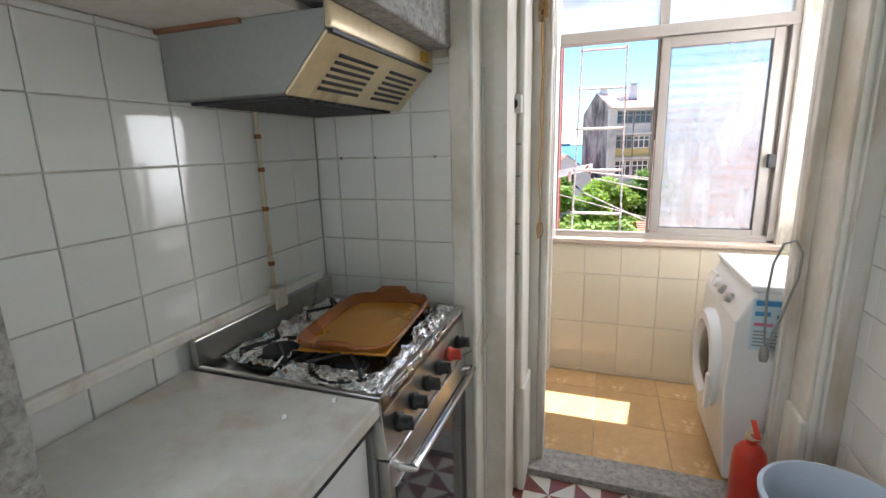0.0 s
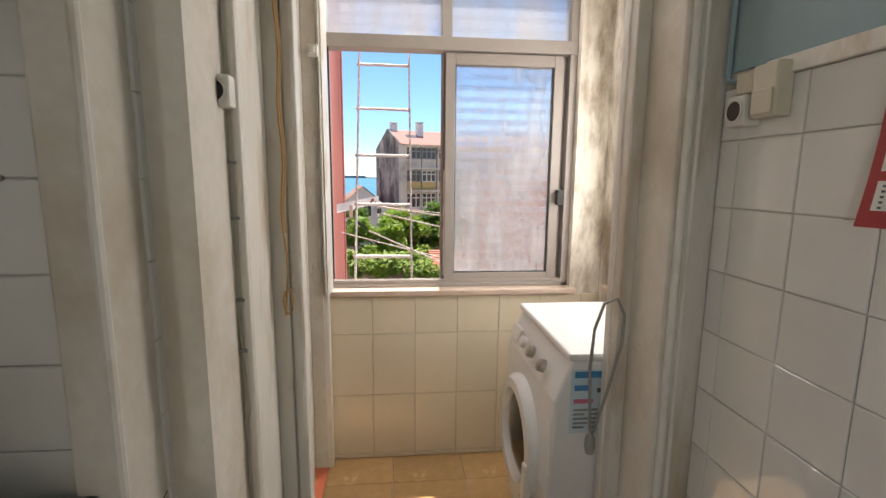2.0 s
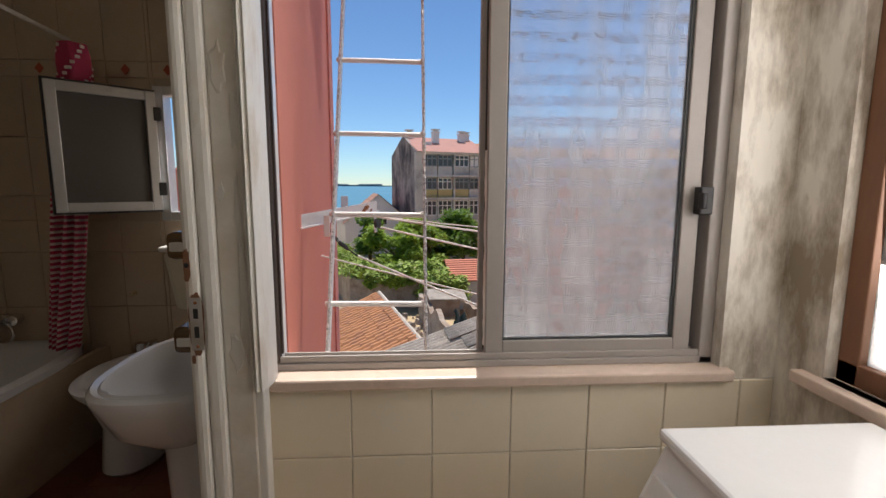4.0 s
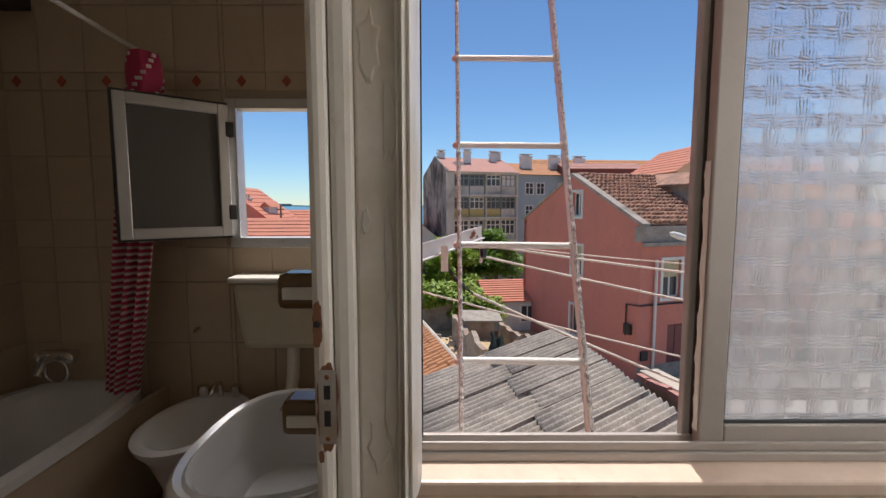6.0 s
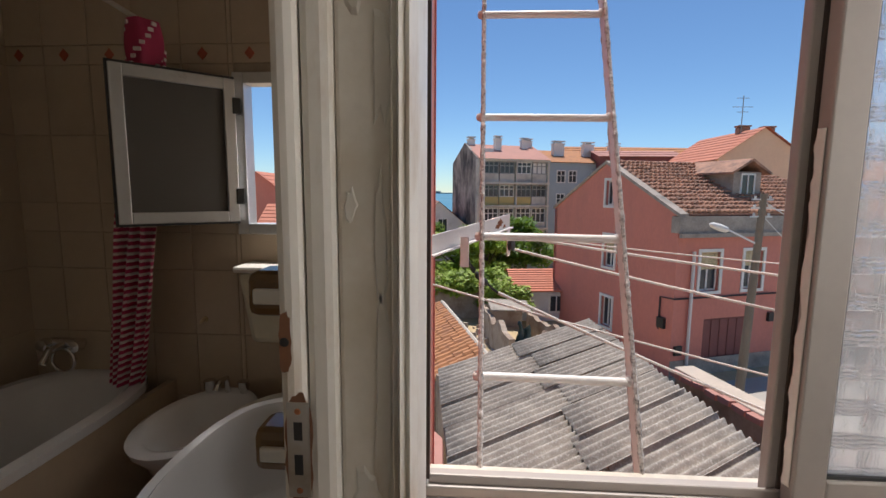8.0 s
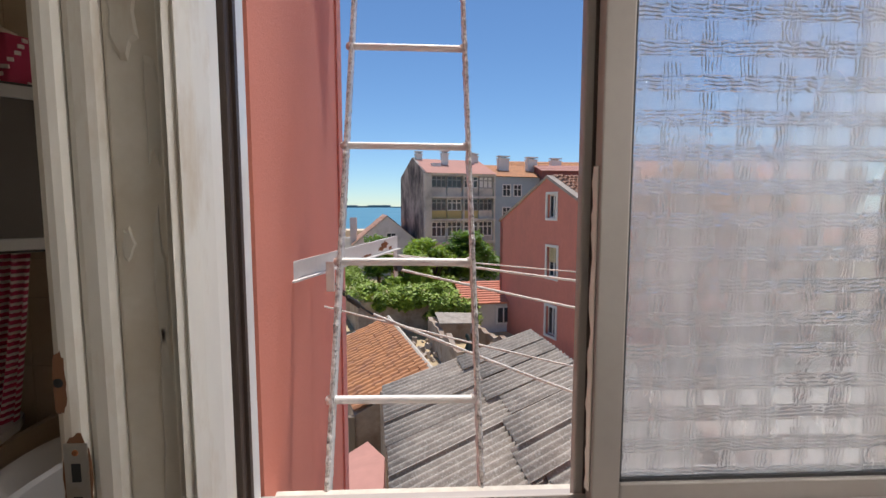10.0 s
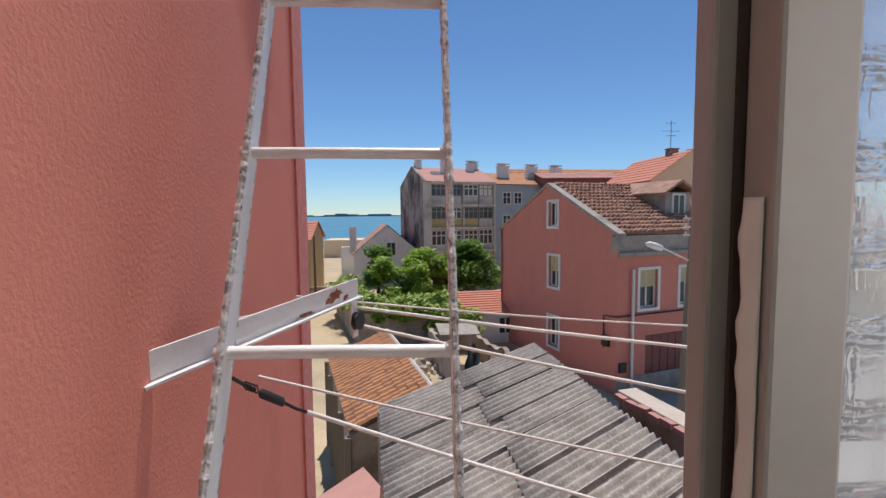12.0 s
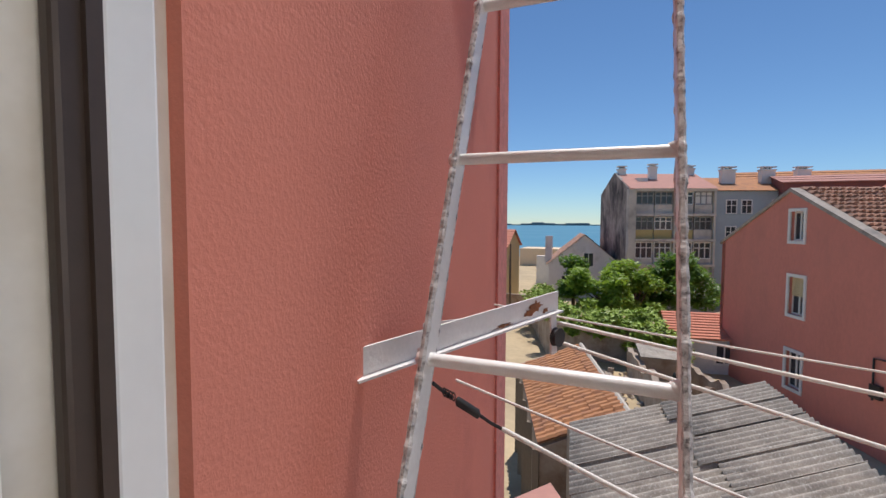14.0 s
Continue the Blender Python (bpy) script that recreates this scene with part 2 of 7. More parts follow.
M["curtain_red"] = surf("curtain_red", (0.44, 0.035, 0.10), 0.7, var=0.1, bump=0.1)
M["curtain_white"] = surf("curtain_white", (0.70, 0.60, 0.58), 0.7, var=0.08, bump=0.1)
M["diamond"] = surf("diamond", (0.38, 0.10, 0.06), 0.25, var=0.1, bump=0.0)
M["net"] = surf("net", (0.10, 0.09, 0.08), 0.8, var=0.1, fine=300, bump=0.3)
M["wood_brown"] = surf("wood_brown", (0.22, 0.10, 0.05), 0.5, var=0.2, scale=6, bump=0.3, stretch=(1, 1, 0.2))
# outdoors
M["pink_wall"] = surf("pink_wall", (0.68, 0.235, 0.165), 0.85, var=0.07, scale=2.2, fine=160, bump=0.6, bump_dist=0.005, stain=(0.55, 0.18, 0.13), stain_amount=0.36, stain_scale=1.6)
M["pink_rough"] = surf("pink_rough", (0.60, 0.24, 0.20), 0.9, var=0.25, scale=30, fine=110, bump=1.0, bump_dist=0.008)
M["rail_paint"] = surf("rail_paint", (0.76, 0.75, 0.73), 0.4, var=0.06, scale=15, fine=120, bump=0.5, bump_dist=0.002, stain=(0.24, 0.11, 0.05), stain_amount=0.22, stain_scale=45)
M["rail_edge"] = surf("rail_edge", (0.62, 0.60, 0.58), 0.7, var=0.3, scale=60, fine=220, bump=1.0, bump_dist=0.003, stain=(0.07, 0.06, 0.06), stain_amount=0.42, stain_scale=130)
M["rust"] = surf("rust", (0.25, 0.09, 0.03), 0.8, var=0.4, scale=30, bump=0.5)
M["red_house"] = surf("red_house", (0.64, 0.235, 0.175), 0.85, var=0.12, scale=0.5, fine=9, bump=0.3, bump_dist=0.01, stain=(0.54, 0.21, 0.16), stain_amount=0.42, stain_scale=0.5, stretch=(1, 1, 0.5))
M["render_grey"] = surf("render_grey", (0.36, 0.31, 0.26), 0.9, var=0.3, scale=1.5, fine=12, bump=0.4, bump_dist=0.01, stain=(0.20, 0.18, 0.16), stain_amount=0.38, stain_scale=1.2)
M["trim_white"] = surf("trim_white", (0.74, 0.72, 0.67), 0.7, var=0.08, scale=2, fine=20, bump=0.2)
M["roof_old"] = surf("roof_old", (0.38, 0.21, 0.14), 0.9, var=0.45, scale=1.5, fine=9, bump=0.4, bump_dist=0.01, stain=(0.20, 0.13, 0.10), stain_amount=0.43, stain_scale=2.0, piece=0.15)
M["roof_orange"] = surf("roof_orange", (0.44, 0.20, 0.085), 0.85, var=0.25, scale=2, fine=12, bump=0.3, stain=(0.30, 0.14, 0.08), stain_amount=0.42, stain_scale=2.5, piece=0.2)
M["roof_red"] = surf("roof_red", (0.54, 0.20, 0.12), 0.8, var=0.15, scale=1, fine=8, bump=0.3)
M["roof_pink"] = surf("roof_pink", (0.45, 0.22, 0.17), 0.8, var=0.15, scale=0.6, fine=5, bump=0.3)
M["fibre"] = surf("fibre", (0.33, 0.29, 0.24), 0.9, var=0.4, scale=3, fine=45, bump=0.5, bump_dist=0.006, stain=(0.60, 0.57, 0.50), stain_amount=0.37, stain_scale=24, piece=0.14)
M["concrete"] = surf("concrete", (0.52, 0.46, 0.38), 0.85, var=0.15, scale=2, fine=15, bump=0.4)
M["concrete_pale"] = surf("concrete_pale", (0.50, 0.42, 0.33), 0.85, var=0.12, scale=2, fine=15, bump=0.4, stain=(0.45, 0.40, 0.33), stain_amount=0.38, stain_scale=3)
M["wall_old"] = surf("wall_old", (0.40, 0.33, 0.26), 0.9, var=0.25, scale=1.2, fine=9, bump=0.6, bump_dist=0.02, stain=(0.24, 0.16, 0.11), stain_amount=0.46, stain_scale=1.1)
M["wall_white"] = surf("wall_white", (0.70, 0.68, 0.66), 0.85, var=0.1, scale=0.7, fine=6, bump=0.3, stain=(0.5, 0.47, 0.43), stain_amount=0.35, stain_scale=0.8)
M["wall_yellow"] = surf("wall_yellow", (0.62, 0.46, 0.22), 0.85, var=0.08, scale=0.5, fine=5, bump=0.2)
M["wall_beige"] = surf("wall_beige", (0.74, 0.57, 0.38), 0.85, var=0.08, scale=0.4, fine=5, bump=0.2)
M["block_grey"] = surf("block_grey", (0.60, 0.55, 0.47), 0.9, var=0.15, scale=0.4, fine=4, bump=0.3, stain=(0.26, 0.23, 0.20), stain_amount=0.4, stain_scale=0.5)
M["block_side"] = surf("block_side", (0.38, 0.33, 0.29), 0.9, var=0.3, scale=0.6, fine=3, bump=0.3, stain=(0.07, 0.06, 0.06), stain_amount=0.50, stain_scale=0.7, stretch=(1, 1, 0.5))
M["block_blue"] = surf("block_blue", (0.36, 0.42, 0.45), 0.9, var=0.1, scale=0.4, fine=4, bump=0.2)
M["block_yellow"] = surf("block_yellow", (0.52, 0.40, 0.16), 0.9, var=0.12, scale=1, bump=0.2)
M["pane_dark"] = surf("pane_dark", (0.05, 0.055, 0.06), 0.12, var=0.3, scale=2, bump=0.0)
M["shutter"] = surf("shutter", (0.58, 0.48, 0.28), 0.6, var=0.08, bump=0.1)
M["door_red"] = surf("door_red", (0.22, 0.07, 0.06), 0.6, var=0.12, scale=2, bump=0.2)
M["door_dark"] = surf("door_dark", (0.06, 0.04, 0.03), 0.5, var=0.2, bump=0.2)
M["sand"] = surf("sand", (0.48, 0.37, 0.22), 0.95, var=0.2, scale=0.25, fine=3, bump=0.5, bump_dist=0.03, stain=(0.33, 0.25, 0.15), stain_amount=0.38, stain_scale=0.3)
M["asphalt"] = surf("asphalt", (0.40, 0.37, 0.32), 0.9, var=0.12, scale=0.5, fine=12, bump=0.3)
M["water"] = surf("water", (0.045, 0.20, 0.27), 0.35, var=0.15, scale=0.01, fine=0.3, bump=0.2, bump_dist=0.2)
M["leaf_vine"] = surf("leaf_vine", (0.27, 0.37, 0.045), 0.5, var=0.5, scale=1.5, fine=6, bump=0.0)
M["leaf"] = surf("leaf", (0.26, 0.37, 0.05), 0.5, var=0.5, scale=1.2, fine=5, bump=0.0)
M["leaf_dark"] = surf("leaf_dark", (0.11, 0.20, 0.03), 0.5, var=0.5, scale=1.2, fine=5, bump=0.0)
for key in ("leaf", "leaf_dark"):            # thin leaves let light through
    nt = M[key].node_tree
    tr = nt.nodes.new("ShaderNodeBsdfTranslucent")
    tr.inputs["Color"].default_value = (0.32, 0.46, 0.05, 1) if key == "leaf" else (0.2, 0.34, 0.04, 1)
    mxs = nt.nodes.new("ShaderNodeMixShader")
    mxs.inputs[0].default_value = 0.4
    nt.links.new(nt.nodes["Principled BSDF"].outputs[0], mxs.inputs[1])
    nt.links.new(tr.outputs[0], mxs.inputs[2])
    nt.links.new(mxs.outputs[0], nt.nodes["Material Output"].inputs["Surface"])
M["bark"] = surf("bark", (0.14, 0.10, 0.07), 0.9, var=0.3, scale=5, bump=0.6)
M["pole_wood"] = surf("pole_wood", (0.22, 0.175, 0.125), 0.8, var=0.2, scale=3, fine=30, bump=0.3, stretch=(1, 1, 0.2))
M["cable"] = surf("cable", (0.03, 0.03, 0.03), 0.6, bump=0.0)
M["car_paint"] = surf("car_paint", (0.015, 0.02, 0.022), 0.2, var=0.2, bump=0.0, coat=0.6)
M["rubble"] = surf("rubble", (0.40, 0.33, 0.26), 0.95, var=0.35, scale=2, fine=12, bump=0.7, bump_dist=0.03)
M["tarp"] = surf("tarp", (0.03, 0.06, 0.06), 0.4, var=0.3, scale=3, bump=0.3)
M["lamp_grey"] = surf("lamp_grey", (0.6, 0.6, 0.6), 0.4, 0.3, var=0.05, bump=0.0)
M["far_shore"] = surf("far_shore", (0.22, 0.24, 0.26), 0.9, var=0.2, scale=0.01, fine=0.05, bump=0.0)


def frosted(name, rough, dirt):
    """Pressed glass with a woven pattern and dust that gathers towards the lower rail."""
    m = bpy.data.materials.new(name)
    m.use_nodes = True
    N, L = m.node_tree.nodes, m.node_tree.links
    bs = N["Principled BSDF"]
    bs.inputs["Transmission Weight"].default_value = 1.0
    bs.inputs["IOR"].default_value, bs.inputs["Roughness"].default_value = 1.2, rough
    bs.inputs["Base Color"].default_value = (0.93, 0.96, 0.97, 1)
    tc = N.new("ShaderNodeTexCoord")
    sep = N.new("ShaderNodeSeparateXYZ")
    L.new(tc.outputs["Object"], sep.inputs[0])
    def calc(op, a, b=None, c=None):
        n = N.new("ShaderNodeMath")
        n.operation = op
        for k, q in enumerate((a, b, c)):
            if isinstance(q, (int, float)):
                n.inputs[k].default_value = q
            elif q is not None:
                L.new(q, n.inputs[k])
        return n.outputs[0]
    wob = N.new("ShaderNodeTexNoise")
    wob.inputs["Scale"].default_value, wob.inputs["Detail"].default_value = 45.0, 3.0
    L.new(tc.outputs["Object"], wob.inputs["Vector"])
    sx, sz = sep.outputs["X"], sep.outputs["Z"]
    band = calc("LESS_THAN", calc("FRACT", calc("MULTIPLY", sz, 1 / 0.050)), 0.48)
    patch = calc("MULTIPLY", calc("SUBTRACT", 1.0, band), calc("LESS_THAN", calc("FRACT", calc("MULTIPLY", sx, 1 / 0.058)), 0.40))
    across = calc("SINE", calc("MULTIPLY_ADD", sz, 1050.0, calc("MULTIPLY", wob.outputs[0], 14.0)))
    along = calc("SINE", calc("MULTIPLY_ADD", sx, 1050.0, calc("MULTIPLY", wob.outputs[0], 14.0)))
    cell = calc("FLOOR", calc("MULTIPLY", sx, 1 / 0.058))
    shift = calc("MULTIPLY", calc("FLOORED_MODULO", cell, 3.0), 0.021)
    strip = calc("LESS_THAN", calc("FRACT", calc("MULTIPLY", calc("ADD", sz, shift), 1 / 0.085)), 0.62)
    stip = N.new("ShaderNodeTexNoise")
    stip.inputs["Scale"].default_value, stip.inputs["Detail"].default_value = 330.0, 3.0
    L.new(tc.outputs["Object"], stip.inputs["Vector"])
    grid = calc("MULTIPLY", calc("MULTIPLY", strip, calc("LESS_THAN", calc("FRACT", calc("MULTIPLY", sx, 1 / 0.058)), 0.55)), along)
    woven = calc("ADD", calc("MULTIPLY", calc("MULTIPLY", band, 1.7), across), calc("MAXIMUM", calc("MULTIPLY", patch, along), grid))
    relief = calc("MULTIPLY_ADD", stip.outputs[0], 0.55, woven)
    bp = N.new("ShaderNodeBump")
    bp.inputs["Strength"].default_value, bp.inputs["Distance"].default_value = 0.62, 0.0015
    L.new(relief, bp.inputs["Height"])
    L.new(bp.outputs[0], bs.inputs["Normal"])
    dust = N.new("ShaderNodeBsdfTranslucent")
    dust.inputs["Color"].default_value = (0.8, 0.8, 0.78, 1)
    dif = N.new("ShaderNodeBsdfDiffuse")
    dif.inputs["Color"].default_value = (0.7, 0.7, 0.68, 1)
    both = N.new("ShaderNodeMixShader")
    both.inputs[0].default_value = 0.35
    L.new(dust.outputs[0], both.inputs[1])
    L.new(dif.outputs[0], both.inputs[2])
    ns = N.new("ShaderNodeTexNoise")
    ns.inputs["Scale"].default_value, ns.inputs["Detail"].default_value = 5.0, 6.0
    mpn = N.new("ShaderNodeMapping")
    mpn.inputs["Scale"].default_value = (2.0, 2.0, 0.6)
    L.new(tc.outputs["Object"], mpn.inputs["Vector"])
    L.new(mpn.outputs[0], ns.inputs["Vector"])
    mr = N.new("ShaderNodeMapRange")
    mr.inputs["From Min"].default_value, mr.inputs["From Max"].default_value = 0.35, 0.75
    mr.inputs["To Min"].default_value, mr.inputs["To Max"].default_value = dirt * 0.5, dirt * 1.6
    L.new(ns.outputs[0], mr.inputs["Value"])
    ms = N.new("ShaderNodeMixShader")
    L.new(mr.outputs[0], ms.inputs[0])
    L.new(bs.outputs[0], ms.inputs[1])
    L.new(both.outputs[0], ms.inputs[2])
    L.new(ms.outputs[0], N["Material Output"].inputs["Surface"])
    return m


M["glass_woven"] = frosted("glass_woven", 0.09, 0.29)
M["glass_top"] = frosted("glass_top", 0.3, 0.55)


def star_tile(name):
    """Cement tile with eight triangles, dark red and white by turns."""
    m = bpy.data.materials.new(name)
    m.use_nodes = True
    N, L = m.node_tree.nodes, m.node_tree.links
    bs = N["Principled BSDF"]
    tc = N.new("ShaderNodeTexCoord")
    sep = N.new("ShaderNodeSeparateXYZ")
    L.new(tc.outputs["Object"], sep.inputs[0])
    def math_node(op, a, b=None):
        n = N.new("ShaderNodeMath")
        n.operation = op
        for i, s in enumerate((a, b)):
            if s is None:
                continue
            if isinstance(s, (int, float)):
                n.inputs[i].default_value = s
            else:
                L.new(s, n.inputs[i])
        return n.outputs[0]
    ang = math_node("ARCTAN2", sep.outputs["Z"], sep.outputs["X"])
    st = math_node("FLOORED_MODULO", math_node("FLOOR", math_node("MULTIPLY", ang, 4 / math.pi)), 2.0)
    mx = N.new("ShaderNodeMix")
    mx.data_type = "RGBA"
    L.new(st, mx.inputs["Factor"])
    mx.inputs["A"].default_value, mx.inputs["B"].default_value = (0.62, 0.58, 0.50, 1), (0.19, 0.06, 0.05, 1)
    L.new(mx.outputs["Result"], bs.inputs["Base Color"])
    bs.inputs["Roughness"].default_value = 0.35
    return m


M["star_tile"] = star_tile("star_tile")


def tile_mesh(name, mat, w, h, d=0.006, edge=0.002):
    """A tile in its own x, z plane, facing -y, with a softened edge."""
    a, b = w / 2, h / 2
    s = Shape()
    s.add([(-a, 0, -b), (a, 0, -b), (a, 0, b), (-a, 0, b), (-a, -d + edge, -b), (a, -d + edge, -b), (a, -d + edge, b), (-a, -d + edge, b),
           (-a + edge, -d, -b + edge), (a - edge, -d, -b + edge), (a - edge, -d, b - edge), (-a + edge, -d, b - edge)],
          [(0, 1, 5, 4), (1, 2, 6, 5), (2, 3, 7, 6), (3, 0, 4, 7), (4, 5, 9, 8), (5, 6, 10, 9), (6, 7, 11, 10), (7, 4, 8, 11), (8, 9, 10, 11)])
    return s.mesh(name, mat)


def tile_wall(parent, name, mat, facing, plane, us, zs, gap=0.002, skip=None):
    """Tiles between the joint lines us (along the wall) and zs, laid on the plane. facing: '-y', '+y', '-x', '+x' or '+z'."""
    cache = {}
    turn = {"-y": 0, "+x": 90, "+y": 180, "-x": -90}
    for i in range(len(us) - 1):
        for j in range(len(zs) - 1):
            u0, u1, z0, z1 = us[i], us[i + 1], zs[j], zs[j + 1]
            if skip and skip(u0, u1, z0, z1):
                continue
            w, h = round(u1 - u0 - gap, 4), round(z1 - z0 - gap, 4)
            if w < 0.01 or h < 0.01:
                continue
            if (w, h) not in cache:
                cache[(w, h)] = tile_mesh(name, mat, w, h)
            ob = new(name, cache[(w, h)])
            ob.parent = parent
            u, z, e = (u0 + u1) / 2, (z0 + z1) / 2, random.uniform(-0.0006, 0.0006)
            if facing == "+z":
                ob.matrix_local = pose(u, z, plane + e, -90, 0, 0)
            elif facing in ("-y", "+y"):
                ob.matrix_local = pose(u, plane + e, z, random.uniform(-.12, .12), 0, turn[facing] + random.uniform(-.12, .12))
            else:
                ob.matrix_local = pose(plane + e, u, z, 0, random.uniform(-.12, .12), turn[facing] + random.uniform(-.12, .12))


def steps(a, b, d, start=None):
    """Joint lines from a to b every d, through start."""
    start = a if start is None else start
    k0 = math.floor((a - start) / d)
    out = [start + d * k for k in range(k0, k0 + int((b - a) / d) + 4)]
    return [a] + [x for x in out if a + 0.012 < x < b - 0.012] + [b]

# ---- large structure: kitchen, laundry, bathroom ----
KX0, KX1, KY0 = -0.63, 1.06, -4.3          # kitchen: left wall, right wall, far end behind
AY = -1.41                                  # cooking recess, rear wall
TOP = 2.65
BX0, BX1, BY0, BY1 = -1.76, -0.13, -1.1, 1.2   # bathroom
LX1 = 1.30                                  # laundry, right wall

# floors
kit_floor = structure(Shape().box(KX0 - .2, KX1 + .2, KY0 - .2, -1.03, -0.2, -0.008).make("floor_kitchen", M["grout"]), "kitchen floor of red and white cement tiles")
structure(Shape().box(0.0, 1.1, -1.03, -0.87, -0.2, 0.028).make("trim_threshold", M["stone_grey"], bevel=0.004), "worn grey stone threshold of the laundry doorway")
lau_floor = structure(Shape().box(-0.0, LX1 + .2, -0.87, 0.2, -0.2, -0.008).make("floor_laundry", M["grout"]), "laundry floor of tan ceramic tiles")
bath_floor = structure(Shape().box(BX0 - .2, -0.10, BY0 - .2, BY1 + .2, -0.2, 0.092).make("floor_bathroom", M["grout"]), "bathroom floor of dark red-brown tiles")

# kitchen walls
# the gap from y -4.18 to -3.62 is added for the fill lamp
wall_kl = structure(Shape().box(KX0 - .2, KX0, -3.62, AY + .05, 0, TOP).box(KX0 - .2, KX0, KY0, -4.18, 0, TOP).box(KX0 - .2, KX0, -4.18, -3.62, 0, .88).box(KX0 - .2, KX0, -4.18, -3.62, 2.16, TOP).make("wall_kitchen_left", M["grout"]), "kitchen wall behind the counter, white glazed tiles")
wall_alc = structure(Shape().box(KX0 - .2, -0.147, AY, -0.95, 0, TOP).make("wall_recess", M["grout"]), "rear wall of the cooking recess, white glazed tiles")
structure(Shape().box(-0.147, -0.075, AY - .02, -0.95, 0, TOP).make("wall_pillar", M["plaster"], bevel=0.006), "cream plaster pillar beside the cooking recess")
crack = [(-0.146, 0.712), (-0.130, 0.716), (-0.115, 0.713), (-0.100, 0.721), (-0.082, 0.735)]
s = Shape()
for (xa, za), (xb, zb) in zip(crack, crack[1:]):
    s.add([(xa, AY - .0206, za - .0015), (xb, AY - .0206, zb - .0015), (xb, AY - .0206, zb + .0012), (xa, AY - .0206, za + .0012)], [(0, 1, 2, 3)])
crack = [(AY - .012, 0.738), (AY + .04, 0.76), (AY + .07, 0.80), (AY + .10, 0.81), (AY + .15, 0.85), (AY + .24, 0.855)]
for (ya, za), (yb, zb) in zip(crack, crack[1:]):
    s.add([(-.0744, ya, za - .0015), (-.0744, yb, zb - .0015), (-.0744, yb, zb + .0012), (-.0744, ya, za + .0012)], [(0, 1, 2, 3)])
structure(s.make("trim_plaster_crack", M["door_dark"], thick=0.0004), "jagged crack across the plaster pillar")
structure(Shape().tube([(-0.077, AY - .022, 0), (-0.077, AY - .022, TOP)], 0.008).make("trim_corner_bead", M["wood_paint_white"], angle=40), "rounded white corner bead of the pillar")
wall_kr = structure(Shape().box(KX1, KX1 + .2, KY0, -1.092, 0, TOP).make("wall_kitchen_right", M["grout"]), "kitchen wall of white tiles under blue paint")
structure(Shape().box(KX1 - .006, KX1, KY0, -1.106, 1.585, TOP).make("wall_paint_panel", M["blue_paint"]), "blue-grey painted upper part of the kitchen wall")
structure(Shape().box(KX1 - .014, KX1 - .0, KY0, -1.225, 1.552, 1.585).make("trim_tile_cap", M["wood_paint_white"], bevel=0.003), "white cap strip over the wall tiles")
structure(Shape().box(KX0 - .2, KX1 + .2, KY0 - .2, KY0, 0, TOP).make("wall_kitchen_end", M["plaster"]), "plain plaster wall at the end of the kitchen")
structure(Shape().box(KX0 - .2, KX1 + .2, KY0 - .2, -0.87, TOP, TOP + .15).make("ceiling_kitchen", M["ceiling"]), "plain white kitchen ceiling")

# doorway kitchen - laundry: a plaster reveal on either side, a painted frame at its inner end
structure(Shape().box(-0.075, 0.013, -1.13, -0.95, 0, TOP).make("wall_doorway_left", M["wood_paint"], bevel=0.004), "painted post of the laundry doorway")
structure(Shape().box(0.013, 0.026, -1.122, -0.96, 0, 2.2).make("trim_doorway_left", M["wood_paint_white"], bevel=0.003), "white painted door lining with chipped edges")
structure(Shape().tube([(0.018, -1.130, 0.46), (0.018, -1.130, 2.2)], 0.009, 10).make("trim_doorway_bead_left", M["wood_paint_white"], angle=40), "rounded white bead along the door lining")
structure(Shape().box(0.013, 0.064, -0.96, -0.90, 0, 2.2).box(0.064, 0.094, -0.948, -0.89, 0, 2.2).make("trim_doorway_frame_left", M["wood_paint"], bevel=0.004), "cream painted door frame, worn at the edges")
structure(Shape().tube([(0.091, -0.948, 0), (0.091, -0.948, 2.2)], 0.006, 8).make("trim_frame_bead_left", M["wood_paint_white"], angle=40), "thin white bead of the door frame")
structure(Shape().box(0.010, 0.040, -1.142, -0.965, 0.0, 0.46).make("trim_plinth_left", M["wood_paint_white"], bevel=0.010), "painted plinth block of the door lining")
structure(Shape().box(0.962, 1.5, -1.09, -0.868, 0, TOP).make("wall_doorway_right", M["plaster"], bevel=0.006), "cream plaster reveal of the laundry doorway")
structure(Shape().box(0.990, KX1 - .001, -1.104, -1.09, 0, 2.2).make("trim_doorway_right", M["wood_paint"], bevel=0.003), "flat painted casing of the laundry doorway")
structure(Shape().tube([(0.981, -1.098, 0), (0.981, -1.098, 2.2)], 0.010, 10).tube([(0.999, -1.106, 0), (0.999, -1.106, 2.2)], 0.005, 8).make("trim_doorway_bead_right", M["wood_paint_white"], angle=40), "rounded cream bead along the doorway casing")
structure(Shape().box(0.925, 0.962, -0.945, -0.868, 0, 2.2).make("trim_doorway_frame_right", M["wood_paint"], bevel=0.004), "cream painted door frame, worn at the edges")
structure(Shape().tube([(0.927, -0.905, 0), (0.927, -0.905, 2.2)], 0.006, 8).make("trim_frame_bead_right", M["wood_paint_white"], angle=40), "thin white bead of the door frame")
structure(Shape().box(0.946, 0.975, -1.100, -0.947, 0.0, 0.46).make("trim_plinth_right", M["wood_paint_white"], bevel=0.010), "painted plinth block of the door reveal")
structure(Shape().box(0.026, 0.962, -1.09, -0.868, 2.2, TOP).make("wall_doorway_top", M["plaster"]), "plaster over the laundry doorway")

